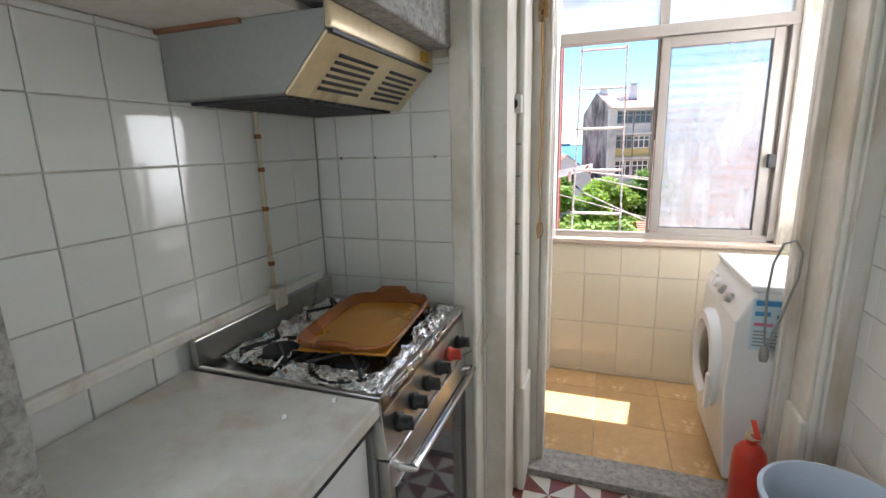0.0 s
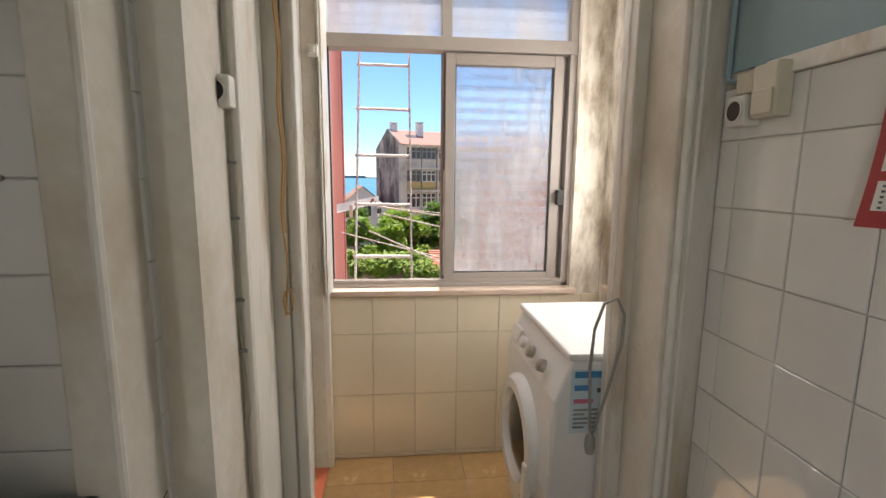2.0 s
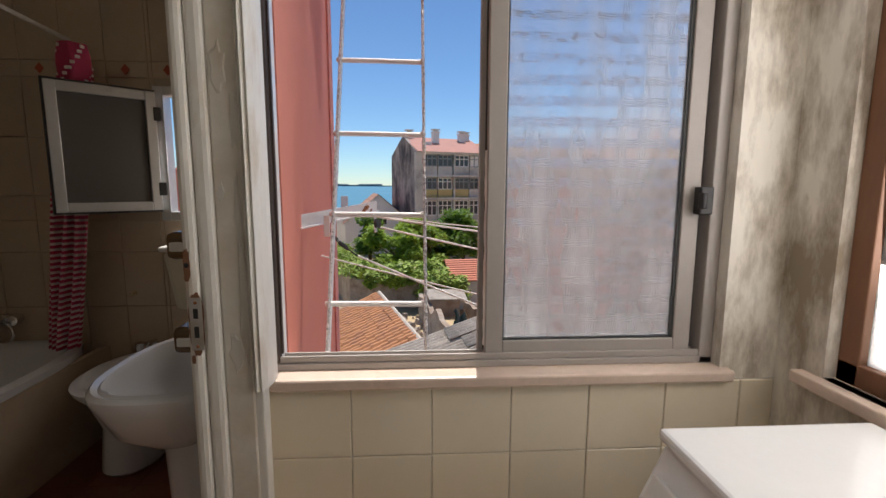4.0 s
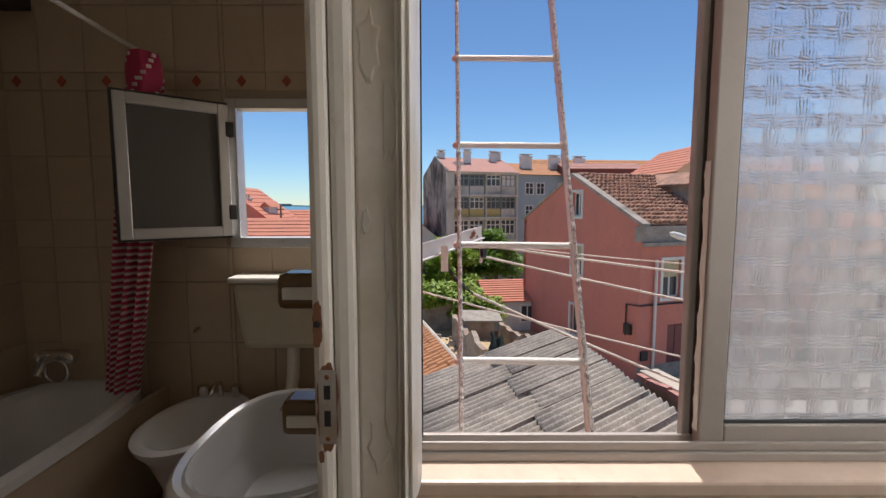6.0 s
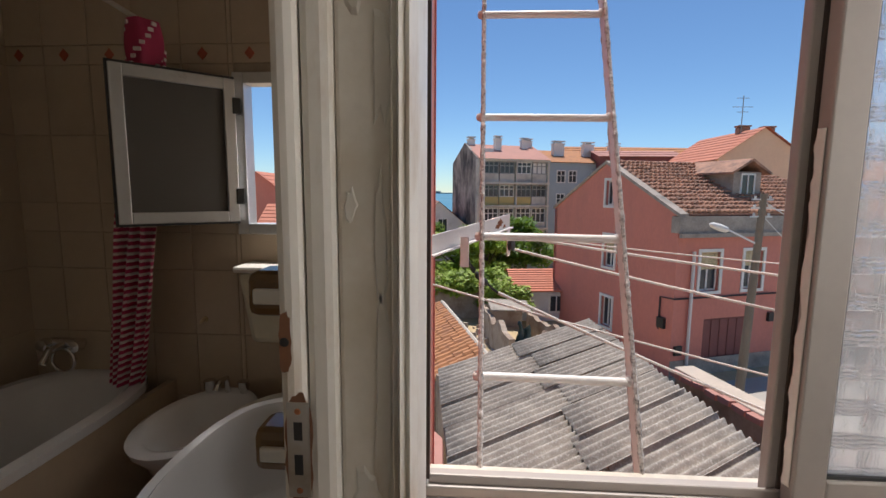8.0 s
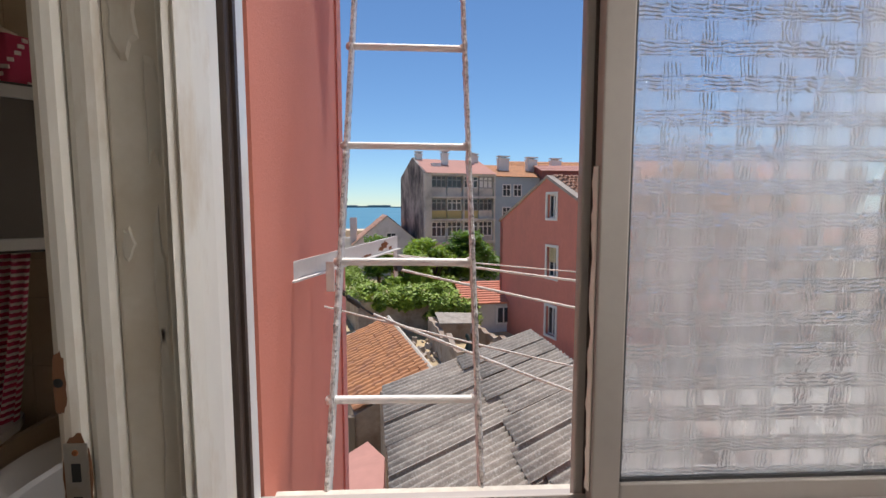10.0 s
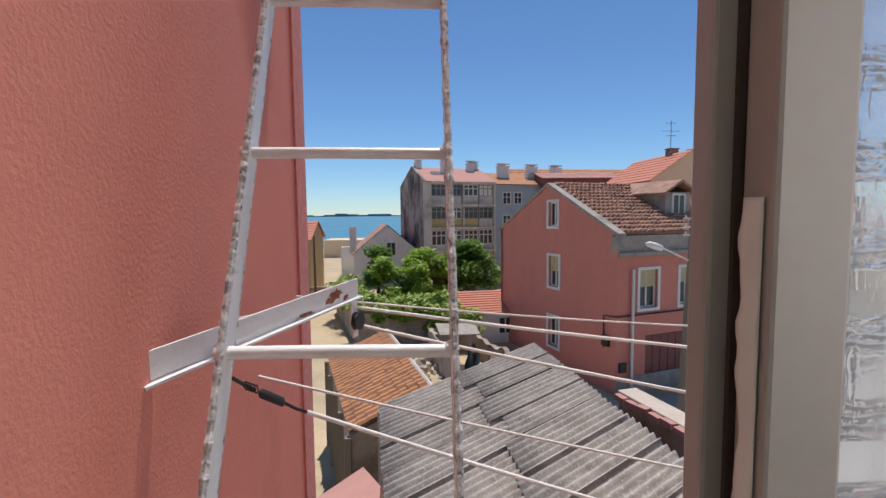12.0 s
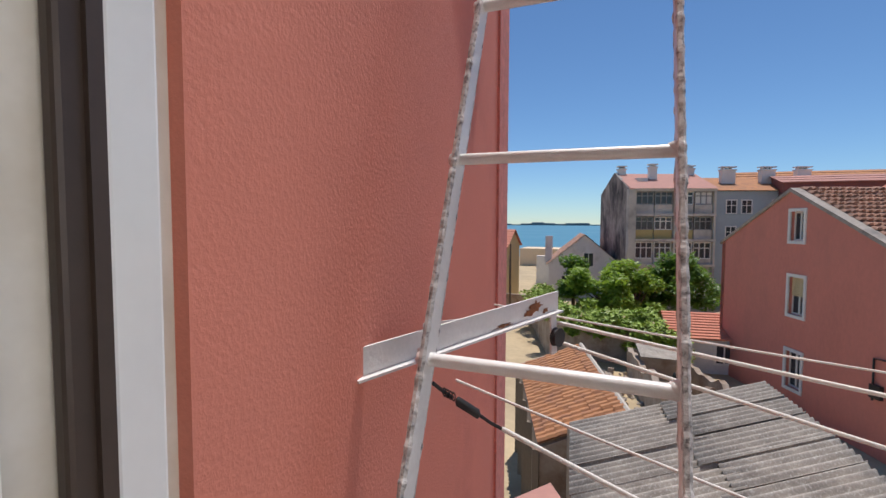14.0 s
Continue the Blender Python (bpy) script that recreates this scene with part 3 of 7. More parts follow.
# laundry
WX0, WX1, SILL, TR0, TR1, WTOP = 0.015, 1.152, 0.842, 1.915, 1.972, 2.50
wall_win = structure(Shape().box(0.0, LX1 + .2, 0.0, 0.2, 0, 0.812).make("wall_window_below", M["grout"]), "laundry wall under the window, cream tiles")
structure(Shape().box(WX1, LX1 + .2, 0.0, 0.2, 0.812, TOP).make("wall_window_right", M["plaster_mould"]), "mouldy flaking plaster beside the window")
structure(Shape().box(-0.13, WX1, 0.0, 0.2, WTOP, TOP).make("wall_window_above", M["plaster"]), "plaster over the laundry window")
sill = structure(Shape().box(0.0, 1.178, -0.026, 0.115, 0.812, SILL).make("window_sill", M["sill_stone"], bevel=0.006), "worn pinkish stone window sill")
structure(Shape().box(0.03, 1.2, 0.115, 0.205, 0.77, 0.80).make("window_sill_outer", M["sill_stone"], bevel=0.006), "outer stone sill")
# laundry right wall with a wooden window
RW0, RW1, RZ0, RZ1 = -0.86, -0.14, 0.87, 1.98
structure(Shape().box(LX1, LX1 + .2, -0.868, 0.0, 0, RZ0).box(LX1, LX1 + .2, -0.868, 0.0, RZ1, TOP).box(LX1, LX1 + .2, -0.868, RW0, RZ0, RZ1)
          .box(LX1, LX1 + .2, RW1, 0.0, RZ0, RZ1).make("wall_laundry_right", M["plaster_mould"]), "mouldy cream plaster wall of the laundry")
rw = thing("window_2", "brown wooden window with clouded panes in the laundry wall", "window", (LX1 + .06, -0.5, RZ0), kind="structure")
s = Shape()
for y0, y1 in ((RW0, RW0 + .05), (RW1 - .05, RW1), (-0.525, -0.475)):
    s.box(LX1 + .03, LX1 + .08, y0, y1, RZ0, RZ1)
s.box(LX1 + .03, LX1 + .08, RW0, RW1, RZ0, RZ0 + .05).box(LX1 + .03, LX1 + .08, RW0, RW1, RZ1 - .05, RZ1)
s.make("frame", M["wood_brown"], rw, bevel=0.003)
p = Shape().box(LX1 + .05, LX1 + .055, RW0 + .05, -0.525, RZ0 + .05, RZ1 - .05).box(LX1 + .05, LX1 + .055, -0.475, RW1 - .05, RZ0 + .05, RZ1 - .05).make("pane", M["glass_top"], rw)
Shape().box(LX1 - .03, LX1 + .03, RW0 - .02, RW1 + .06, RZ0 - .03, RZ0).make("sill", M["sill_stone"], rw, bevel=0.004)
under(rw)
# left wall with the bathroom door opening
structure(Shape().box(-0.13, 0.0, BY0 - .2, -0.95, 0, TOP).box(-0.13, 0.0, -0.95, -0.088, 2.1, TOP).make("wall_laundry_left", M["plaster"]), "cream plaster wall with the bathroom doorway")
structure(Shape().box(-0.13, 1.5, -0.868, 0.2, TOP, TOP + .15).make("ceiling_laundry", M["ceiling"]), "plain laundry ceiling")
# bathroom doorway, the jamb beside the window
structure(Shape().box(-0.128, -0.098, -0.092, 0.0, 0, 2.1).box(-0.098, -0.062, -0.084, 0.0, 0, 2.1).make("trim_bath_jamb", M["wood_paint_white"], bevel=0.011), "cream painted door jamb with chipped paint")
post = structure(Shape().box(-0.062, 0.004, -0.072, 0.0, 0, TOP).make("trim_bath_post", M["plaster"], bevel=0.006), "cream painted post with blistered paint")
rnd = random.Random(8)
for fx, fz, fw, fh in ((-0.038, 1.545, .018, .06), (-0.008, 1.44, .014, .07), (-0.010, 1.05, .012, .16), (-0.045, 1.29, .008, .02), (-0.012, 1.24, .009, .09), (-0.03, 0.93, .02, .05)):
    ring = []
    for i in range(14):
        a = 2 * math.pi * i / 14
        k = rnd.uniform(.65, 1.15)
        ring.append((fx + math.cos(a) * fw * k, fz + math.sin(a) * fh * k))
    n = len(ring)
    f = Shape()
    f.add([(x, -0.0722, z) for x, z in ring] + [(fx + (x - fx) * .8, -0.0742, fz + (z - fz) * .85) for x, z in ring], [(i, (i + 1) % n, n + (i + 1) % n, n + i) for i in range(n)] + [tuple(range(n, 2 * n))])
    f.make("paint_flake", M["wood_paint"], post)
prof = [(0.0, -0.070), (0.004, -0.084), (0.008, -0.076), (0.012, -0.088), (0.018, -0.078), (0.023, -0.084), (0.030, -0.062), (0.034, -0.03), (0.034, 0.0), (0.0, 0.0)]
structure(Shape().prism([(a, b) for a, b in prof], 0.842, TOP).make("trim_bath_moulding", M["wood_paint_white"], bevel=0.0012), "fluted white painted moulding beside the window")
structure(Shape().box(0.0, 0.022, -0.07, -0.031, 0, 0.842).make("trim_bath_moulding_base", M["wood_paint_white"], bevel=0.003), "painted foot of the moulding under the sill")
# wall between laundry window and bathroom, pink outside
pink = structure(Shape().prism([(-0.13, 0.12), (0.028, 0.12), (-0.078, 1.42), (-0.13, 1.42)], -6.3, 6.0).make("wall_pink", M["pink_wall"]), "pink stuccoed outer wall of the house")
structure(Shape().prism([(-0.18, 1.28), (-0.13, 1.28), (-0.13, 1.42), (-0.070, 1.42), (-0.084, 1.60), (-0.18, 1.60)], -6.3, 6.0).make("wall_pink_corner", M["pink_rough"]), "rough pink stucco corner strip")
structure(Shape().box(0.02, 6.0, 0.0, 0.2, -6.3, -0.2).box(1.5, 6.0, 0.0, 0.2, -0.2, 6.0).box(0.02, 1.5, 0.0, 0.2, TOP + .15, 6.0).make("wall_outer", M["pink_wall"]), "pink outer wall around the laundry window")
structure(Shape().box(-0.13, 0.012, 0.0, 0.12, 0, TOP).make("wall_window_left", M["plaster"]), "plaster reveal beside the laundry window")
# bathroom shell
# right half of the bathroom opening is unseen, added to hold a daylight lamp
BW0, BW1, BWZ0, BWZ1 = -0.805, -0.19, 1.165, 1.725
wall_bf = structure(Shape().box(BX0 - .2, BX1, BY1, BY1 + .07, 0, BWZ0).box(BX0 - .2, BX1, BY1, BY1 + .07, BWZ1, TOP).box(BX0 - .2, BW0, BY1, BY1 + .07, BWZ0, BWZ1)
                    .box(BW1, BX1, BY1, BY1 + .07, BWZ0, BWZ1).make("wall_bath_far", M["grout_bath"]), "bathroom wall of beige tiles with a small window")
wall_bl = structure(Shape().box(BX0 - .2, BX0, BY0, BY1, 0, TOP).make("wall_bath_left", M["grout_bath"]), "bathroom wall of beige tiles along the tub")
structure(Shape().box(BX0 - .2, -0.13, BY0 - .2, BY0, 0, TOP).make("wall_bath_end", M["plaster"]), "plain bathroom end wall")
structure(Shape().box(BX0 - .2, 0.0, BY0 - .2, BY1 + .22, TOP, TOP + .15).make("ceiling_bath", M["ceiling"]), "plain bathroom ceiling")
wall_br = structure(Shape().box(BX1 - .012, BX1, 0.0, BY1, 0, TOP).make("wall_bath_right", M["tile_bath"]), "bathroom wall of beige tiles behind the sink")


# ---- laundry window: aluminium frame, two sashes pushed to one side ----
win = thing("window_1", "aluminium sliding window, one half open, the other of dusty woven glass", "window", (0.58, 0.06, SILL), kind="structure")
s = Shape()
s.box(WX1 - .035, WX1, 0.035, 0.115, SILL, WTOP)
s.box(WX0, WX1, 0.035, 0.115, SILL, SILL + .018).box(WX0, WX1, 0.040, 0.046, SILL + .018, SILL + .036).box(WX0, WX1, 0.072, 0.078, SILL + .018, SILL + .034)
s.box(WX0, WX1, 0.03, 0.115, TR0, TR1).box(WX0, WX1, 0.035, 0.115, WTOP - .04, WTOP).box(0.53, 0.575, 0.035, 0.115, TR1, WTOP)
s.make("frame", M["alu_paint"], win, bevel=0.003)
# old wood in the jamb gap, coloured near black for the gap's shade
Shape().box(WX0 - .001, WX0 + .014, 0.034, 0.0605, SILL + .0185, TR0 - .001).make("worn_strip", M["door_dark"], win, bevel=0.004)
Shape().box(WX0 - .001, WX0 + .016, 0.061, 0.098, SILL + .0185, TR0 - .001).box(WX0 - .001, WX0 + .016, 0.034, 0.116, TR1 + .001, WTOP - .041).make("jamb", M["enamel"], win, bevel=0.003)
for k, (x0, y0, stile) in enumerate(((0.548, 0.048, 0.045), (0.531, 0.078, 0.040))):
    x1, z0, z1 = WX1 - .037 - (0.02 if k == 0 else 0), SILL + .02, TR0 - .004
    th = 0.026 if k == 0 else 0.02
    s = Shape()
    s.box(x0, x0 + stile, y0, y0 + th, z0, z1).box(x1 - stile, x1, y0, y0 + th, z0, z1)
    s.box(x0 + stile, x1 - stile, y0, y0 + th, z0, z0 + .045).box(x0 + stile, x1 - stile, y0, y0 + th, z1 - .05, z1)
    s.make("sash", M["alu_paint"], win, bevel=0.003)
    if k == 0:
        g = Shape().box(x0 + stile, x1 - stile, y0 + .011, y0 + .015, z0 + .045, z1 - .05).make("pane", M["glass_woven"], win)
        s = Shape()
        for a, b in ((x0 + stile, x0 + stile + .004), (x1 - stile - .008, x1 - stile)):
            s.box(a, b, y0 + .006, y0 + .020, z0 + .045, z1 - .05)
        s.box(x0 + stile, x1 - stile, y0 + .006, y0 + .020, z0 + .045, z0 + .050)
        s.make("gasket", M["rubber"], win)
        # dark strip put in for the shade of the gap between the sashes
        Shape().box(x0 - .0035, x0 + .012, y0 + .0262, y0 + .0298, z0, z1).make("brush_seal", M["door_dark"], win)
        s = Shape()                           # loose protective film hanging off the stile
        def film_pt(u, v):
            ragged = .5 + .5 * noise.noise(Vector((3.0, v * 9, 0.0))) + .25 * noise.noise(Vector((7.0, v * 31, 0.0)))
            return (x0 - .0012 - .0035 * u * (.4 + ragged), y0 + .006 + u * (.007 + .009 * ragged), z0 + .03 + v * .50)
        s.sheet(film_pt, 5, 70)
        s.make("peeling_film", M["plastic_white"], win, angle=60, thick=0.0005)
for x0, x1 in ((WX0 + .016, 0.53), (0.575, WX1 - .035)):
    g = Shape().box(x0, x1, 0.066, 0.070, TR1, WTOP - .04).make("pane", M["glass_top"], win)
Shape().box(1.078, 1.112, 0.018, 0.050, 1.235, 1.305).box(1.072, 1.085, 0.0, 0.02, 1.25, 1.29).make("latch", M["black"], win, bevel=0.004)
Shape().box(WX0 + .014, WX0 + .019, 0.05, 0.06, SILL + .04, TR0).make("gasket", M["door_dark"], win)
under(win)

# ---- bathroom window, casement swung in ----
bwin = thing("window_3", "small white casement window, open, with a dark insect-screen pane", "window", ((BW0 + BW1) / 2, BY1 + .05, BWZ0), kind="structure")
s = Shape()
s.box(BW0 - .03, BW0 + .015, BY1 - .02, BY1 + .05, BWZ0 - .03, BWZ1 + .03).box(BW1 - .015, BW1 + .03, BY1 - .02, BY1 + .05, BWZ0 - .03, BWZ1 + .03)
s.box(BW0 + .015, BW1 - .015, BY1 - .02, BY1 + .05, BWZ0 - .03, BWZ0 + .012).box(BW0 + .015, BW1 - .015, BY1 - .02, BY1 + .05, BWZ1 - .012, BWZ1 + .03)
s.box(-.435, -.395, BY1 - .015, BY1 + .045, BWZ0 + .012, BWZ1 - .012)
s.make("frame", M["alu"], bwin, bevel=0.003)
m = pose(BW0 - .018, BY1 - .03, (BWZ0 + BWZ1) / 2 + .01, 0, 0, 222)
w, h = 0.39, 0.535
s = Shape()
for x in (0.02, w - .02):
    s.obox(m @ pose(x, 0, 0), 0.04, 0.035, h)
for z in (-h / 2 + .02, h / 2 - .02):
    s.obox(m @ pose(w / 2, 0, z), w - .08, 0.035, 0.04)
s.make("sash", M["alu"], bwin, bevel=0.003)
s = Shape()
s.obox(m @ pose(w + .004, 0, 0), 0.008, 0.028, h + .016)
for z in (-h / 2 - .004, h / 2 + .004):
    s.obox(m @ pose(w / 2, 0, z), w, 0.028, 0.008)
s.make("seal", M["rubber"], bwin)
Shape().obox(m @ pose(w / 2, 0, 0), w - .078, 0.006, h - .078).make("screen", M["net"], bwin)
s = Shape()
for z in (-.17, .17):
    s.obox(m @ pose(-0.004, 0.0, z), 0.03, 0.045, 0.06)
s.make("hinge", M["black"], bwin, bevel=0.003)
under(bwin)

# ---- outdoors: ground, sea, buildings ----
GZ = -6.3
s = Shape()
ys = [-60, 0.3, 60, 100, 112, 118, 4600]
zs = [GZ, GZ, GZ, GZ, GZ - .2, GZ - 2.5, GZ - 2.5]
vs = [(x, y, z) for y, z in zip(ys, zs) for x in (-2500, -60, 0, 60, 2500)]
s.add(vs, [(j * 5 + i, j * 5 + i + 1, j * 5 + i + 6, j * 5 + i + 5) for j in range(6) for i in range(4)])
structure(s.make("ground", M["sand"]), "dry sandy ground down to the beach")
structure(Shape().add([(-2500, 112, GZ - 1.2), (2500, 112, GZ - 1.2), (2500, 4600, GZ - 1.2), (-2500, 4600, GZ - 1.2)], [(0, 1, 2, 3)]).make("water", M["water"]), "blue open water up to the horizon")
s = Shape()
for i in range(40):
    x = -1900 + i * 95
    s.box(x, x + 100, 4000, 4040, GZ - 2, GZ + 14 + 7 * math.sin(i * 1.7) + 5 * math.sin(i * .6))
structure(s.make("backdrop_shore", M["far_shore"]), "far low shore across the water")
structure(Shape().prism([(8.0, 0.3), (70, 0.3), (70, 40), (38.2, 27.8), (9.2, 17.7), (5.5, 16.5)], GZ, GZ + .03).make("road", M["asphalt"]), "pale worn asphalt street")

U, V = Vector((0.944, 0.33, 0)), Vector((-0.33, 0.944, 0))


def house_point(o, a, b, z):
    """a along the front, b back from it, from the corner o."""
    p = Vector((o[0], o[1], 0)) + U * a + V * b
    return (p.x, p.y, z)


def wall_slab(s, o, a0, a1, b0, b1, z0, z1):
    pts = [house_point(o, a, b, z) for z in (z0, z1) for b in (b0, b1) for a in (a0, a1)]
    return s.add(pts, [(0, 2, 3, 1), (4, 5, 7, 6), (0, 1, 5, 4), (2, 6, 7, 3), (0, 4, 6, 2), (1, 3, 7, 5)])


def wall_with_holes(s, o, a0, a1, z0, z1, holes, put):
    """A wall cut by openings (a0, a1, z0, z1); put(s, a0, a1, z0, z1) lays one solid piece."""
    xs = sorted({a0, a1, *[h[0] for h in holes], *[h[1] for h in holes]})
    for x0, x1 in zip(xs, xs[1:]):
        cuts = sorted((h[2], h[3]) for h in holes if h[0] <= x0 + 1e-6 and h[1] >= x1 - 1e-6)
        z = z0
        for c0, c1 in cuts:
            if c0 > z:
                put(s, x0, x1, z, c0)
            z = c1
        if z < z1:
            put(s, x0, x1, z, z1)


def add_window(parent, put, a0, a1, z0, z1, shutter=0.0, bars=True):
    """Trim, recessed pane, glazing bars and a part-lowered shutter. put(s, a0, a1, d0, d1, z0, z1), d out of the wall."""
    t = 0.13
    f = Shape()
    for x0, x1, y0, y1 in ((a0 - t, a0, z0 - t, z1 + t), (a1, a1 + t, z0 - t, z1 + t), (a0, a1, z0 - t, z0), (a0, a1, z1, z1 + t)):
        put(f, x0, x1, -0.02, 0.05, y0, y1)
    w = f.make("window", M["trim_white"], parent)
    p = Shape()
    put(p, a0, a1, -0.20, -0.17, z0, z1)
    p.make("pane", M["pane_dark"], w)
    if bars:
        b, am = Shape(), (a0 + a1) / 2
        for x0, x1 in ((a0, a0 + .06), (a1 - .06, a1), (am - .04, am + .04)):
            put(b, x0, x1, -0.17, -0.13, z0, z1)
        put(b, a0, a1, -0.17, -0.13, z0, z0 + .07)
        put(b, a0, a1, -0.17, -0.13, z1 - .07, z1)
        b.make("frame", M["trim_white"], w)
    if shutter:
        h = Shape()
        zz = z1 - (z1 - z0) * shutter
        n = max(2, int((z1 - zz) / .08))
        for i in range(n):
            put(h, a0 + .02, a1 - .02, -0.125, -0.10 + .01 * (i % 2), zz + i * (z1 - zz) / n, zz + (i + .85) * (z1 - zz) / n)
        h.make("shutter", M["shutter"], w)
    return w


def tiled_slope(name, mat, o, e, up, n_e, n_up, r, parent=None, jitter=0.02, cut=0.0, step=0.35):
    """Rows of half-round roof tiles: o the lower corner, e along the eave, up the slope."""
    o, e, up = Vector(o), Vector(e), Vector(up)
    nrm = e.cross(up).normalized()
    if nrm.z < 0:
        nrm = -nrm
    s = Shape()
    s.add([o, o + e, o + e * (1 - cut) + up, o + up], [(0, 1, 2, 3)])
    de = e / n_e
    for i in range(n_e):
        for j in range(n_up):
            if (i + 1) / n_e > 1 - cut * j / n_up:
                continue
            a = o + de * (i + .5) + up * (j / n_up) + nrm * random.uniform(0, jitter)
            b = a + up * (1.12 / n_up)
            pts = []
            for q, lift in ((a, r * step), (b, 0.0)):
                for k in range(4):
                    t = math.pi * k / 3
                    pts.append(q + de.normalized() * (-math.cos(t) * de.length * .42) + nrm * (math.sin(t) * r + lift))
            s.add(pts, [(0, 1, 5, 4), (1, 2, 6, 5), (2, 3, 7, 6), (0, 3, 2, 1)])
    return s.make(name, mat, parent)


# ---- red house ----
RH = (8.35, 18.4)
red = thing("house", "old pink-red rendered house with white window surrounds and a tiled roof", "house", (RH[0], RH[1], GZ))
GW, FL, EZ, AZ = 9.9, 11.7, 0.45, 2.85       # gable width, front length, eave, apex


def put_front(s, a0, a1, z0, z1):
    wall_slab(s, RH, a0, a1, 0.0, 0.3, z0, z1)


def trim_front(s, a0, a1, d0, d1, z0, z1):
    wall_slab(s, RH, a0, a1, -d1, -d0, z0, z1)


def put_gable(s, b0, b1, z0, z1):
    wall_slab(s, RH, 0.0, 0.3, b0, b1, z0, z1)


def trim_gable(s, b0, b1, d0, d1, z0, z1):
    wall_slab(s, RH, -d1, -d0, b0, b1, z0, z1)


front_holes = [(a, a + 1.0, -2.7, -1.05) for a in (1.2, 3.5, 5.8, 8.05, 10.2)]
low_holes = [(8.05, 9.05, -5.45, -3.85), (10.2, 11.2, -5.45, -3.85)]
door_holes = [(1.6, 3.9, GZ, -3.9), (5.8, 6.85, GZ, -3.75)]
s = Shape()
wall_with_holes(s, RH, 0.0, FL, GZ, -0.25, front_holes + low_holes + door_holes, put_front)
gable_holes = [(4.0, 4.85, -5.35, -3.85), (4.0, 4.85, -2.3, -0.75), (4.15, 4.9, 0.75, 1.95)]
wall_with_holes(s, RH, 0.3, GW, GZ, EZ, [h for h in gable_holes if h[2] < 0], put_gable)
s.make("wall", M["red_house"], red)
s = Shape()
mid = GW / 2
def gable_strip(s, b0, b1, z0):
    tops = [EZ + (AZ - EZ) * (1 - abs(b - mid) / mid) for b in (b0, b1)]
    pts = [house_point(RH, a, b, z) for a in (0.0, 0.3) for b, z in ((b0, z0), (b1, z0), (b1, tops[1]), (b0, tops[0]))]
    s.add(pts, [(0, 3, 2, 1), (4, 5, 6, 7), (0, 1, 5, 4), (1, 2, 6, 5), (2, 3, 7, 6), (3, 0, 4, 7)])
for b0, b1 in ((0.0, 4.15), (4.9, mid), (mid, GW)):
    gable_strip(s, b0, b1, EZ)
wall_slab(s, RH, 0.0, 0.3, 4.15, 4.9, EZ, 0.75)
gable_strip(s, 4.15, 4.9, 1.95)
s.make("gable", M["red_house"], red)
s = Shape()
wall_slab(s, RH, FL, FL + .3, 0, GW, GZ, EZ)
wall_slab(s, RH, 0.0, FL, GW - .3, GW, GZ, EZ)
wall_slab(s, RH, 0.3, FL, 0.35, GW - .35, GZ, GZ + .1)
s.make("rear_wall", M["red_house"], red)
for i, h in enumerate(front_holes):
    add_window(red, trim_front, *h, shutter=(0.45, 0.4, 0.3, 0.15, 0.75)[i])
for h in low_holes:
    add_window(red, trim_front, *h, shutter=0.3)
for i, h in enumerate(gable_holes):
    add_window(red, trim_gable, *h, shutter=(0, 0.5, 0)[i])
for i, (a0, a1, z0, z1) in enumerate(door_holes):
    d = Shape()
    trim_front(d, a0, a1, -0.2, -0.1, z0, z1)
    if i:
        trim_front(d, a0 + .15, (a0 + a1) / 2 - .06, -0.1, -0.07, z0 + .3, z1 - .3)
        trim_front(d, (a0 + a1) / 2 + .06, a1 - .15, -0.1, -0.07, z0 + .3, z1 - .3)
    else:
        for k in range(5):
            trim_front(d, a0 + .04 + k * .455, a0 + .44 + k * .455, -0.1, -0.07, z0 + .1, z1 - .08)
    d.make("door", M["door_dark"] if i else M["door_red"], red)
    if i:
        t = Shape()
        for x0, x1, y0, y1 in ((a0 - .2, a0, z0, z1 + .2), (a1, a1 + .2, z0, z1 + .2), (a0, a1, z1, z1 + .2)):
            trim_front(t, x0, x1, -0.02, 0.05, y0, y1)
        t.make("door_surround", M["trim_white"], red)
s = Shape()                                   # grey parapet, cornice and raking edge of the gable
wall_slab(s, RH, -0.05, FL, -0.12, 0.35, -0.25, 0.42)
wall_slab(s, RH, -0.05, FL, -0.28, -0.12, -0.42, -0.25)
for b0, b1, z0, z1 in ((-0.1, mid, EZ, AZ), (mid, GW + .1, AZ, EZ)):
    pts = [house_point(RH, a, b, z + dz) for a in (-0.08, 0.35) for b, z, dz in ((b0, z0, -.06), (b1, z1, -.06), (b1, z1, .09), (b0, z0, .09))]
    s.add(pts, [(0, 3, 2, 1), (4, 5, 6, 7), (0, 1, 5, 4), (1, 2, 6, 5), (2, 3, 7, 6), (3, 0, 4, 7)])
wall_slab(s, RH, 0.0, FL, -0.03, 0.0, GZ, GZ + .7)
s.make("cornice", M["render_grey"], red)
o = Vector(house_point(RH, 0.3, 0.1, EZ + .02))
slope = Vector(house_point(RH, 0.3, mid, AZ + .02)) - o
tiled_slope("roof", M["roof_old"], o, U * (FL - .3), slope, 44, 15, 0.10, red, 0.04, 0.33, 1.3)
o2 = Vector(house_point(RH, 0.3, GW, EZ))
top = Vector(house_point(RH, 0.3, mid, AZ))
rt = top + U * (FL - .3) * .67
s = Shape().add([o2, o2 + U * FL, rt, top, o + U * (FL - .3)], [(3, 2, 1, 0), (4, 2, 1)])
s.tube([top, rt], .13, 6)
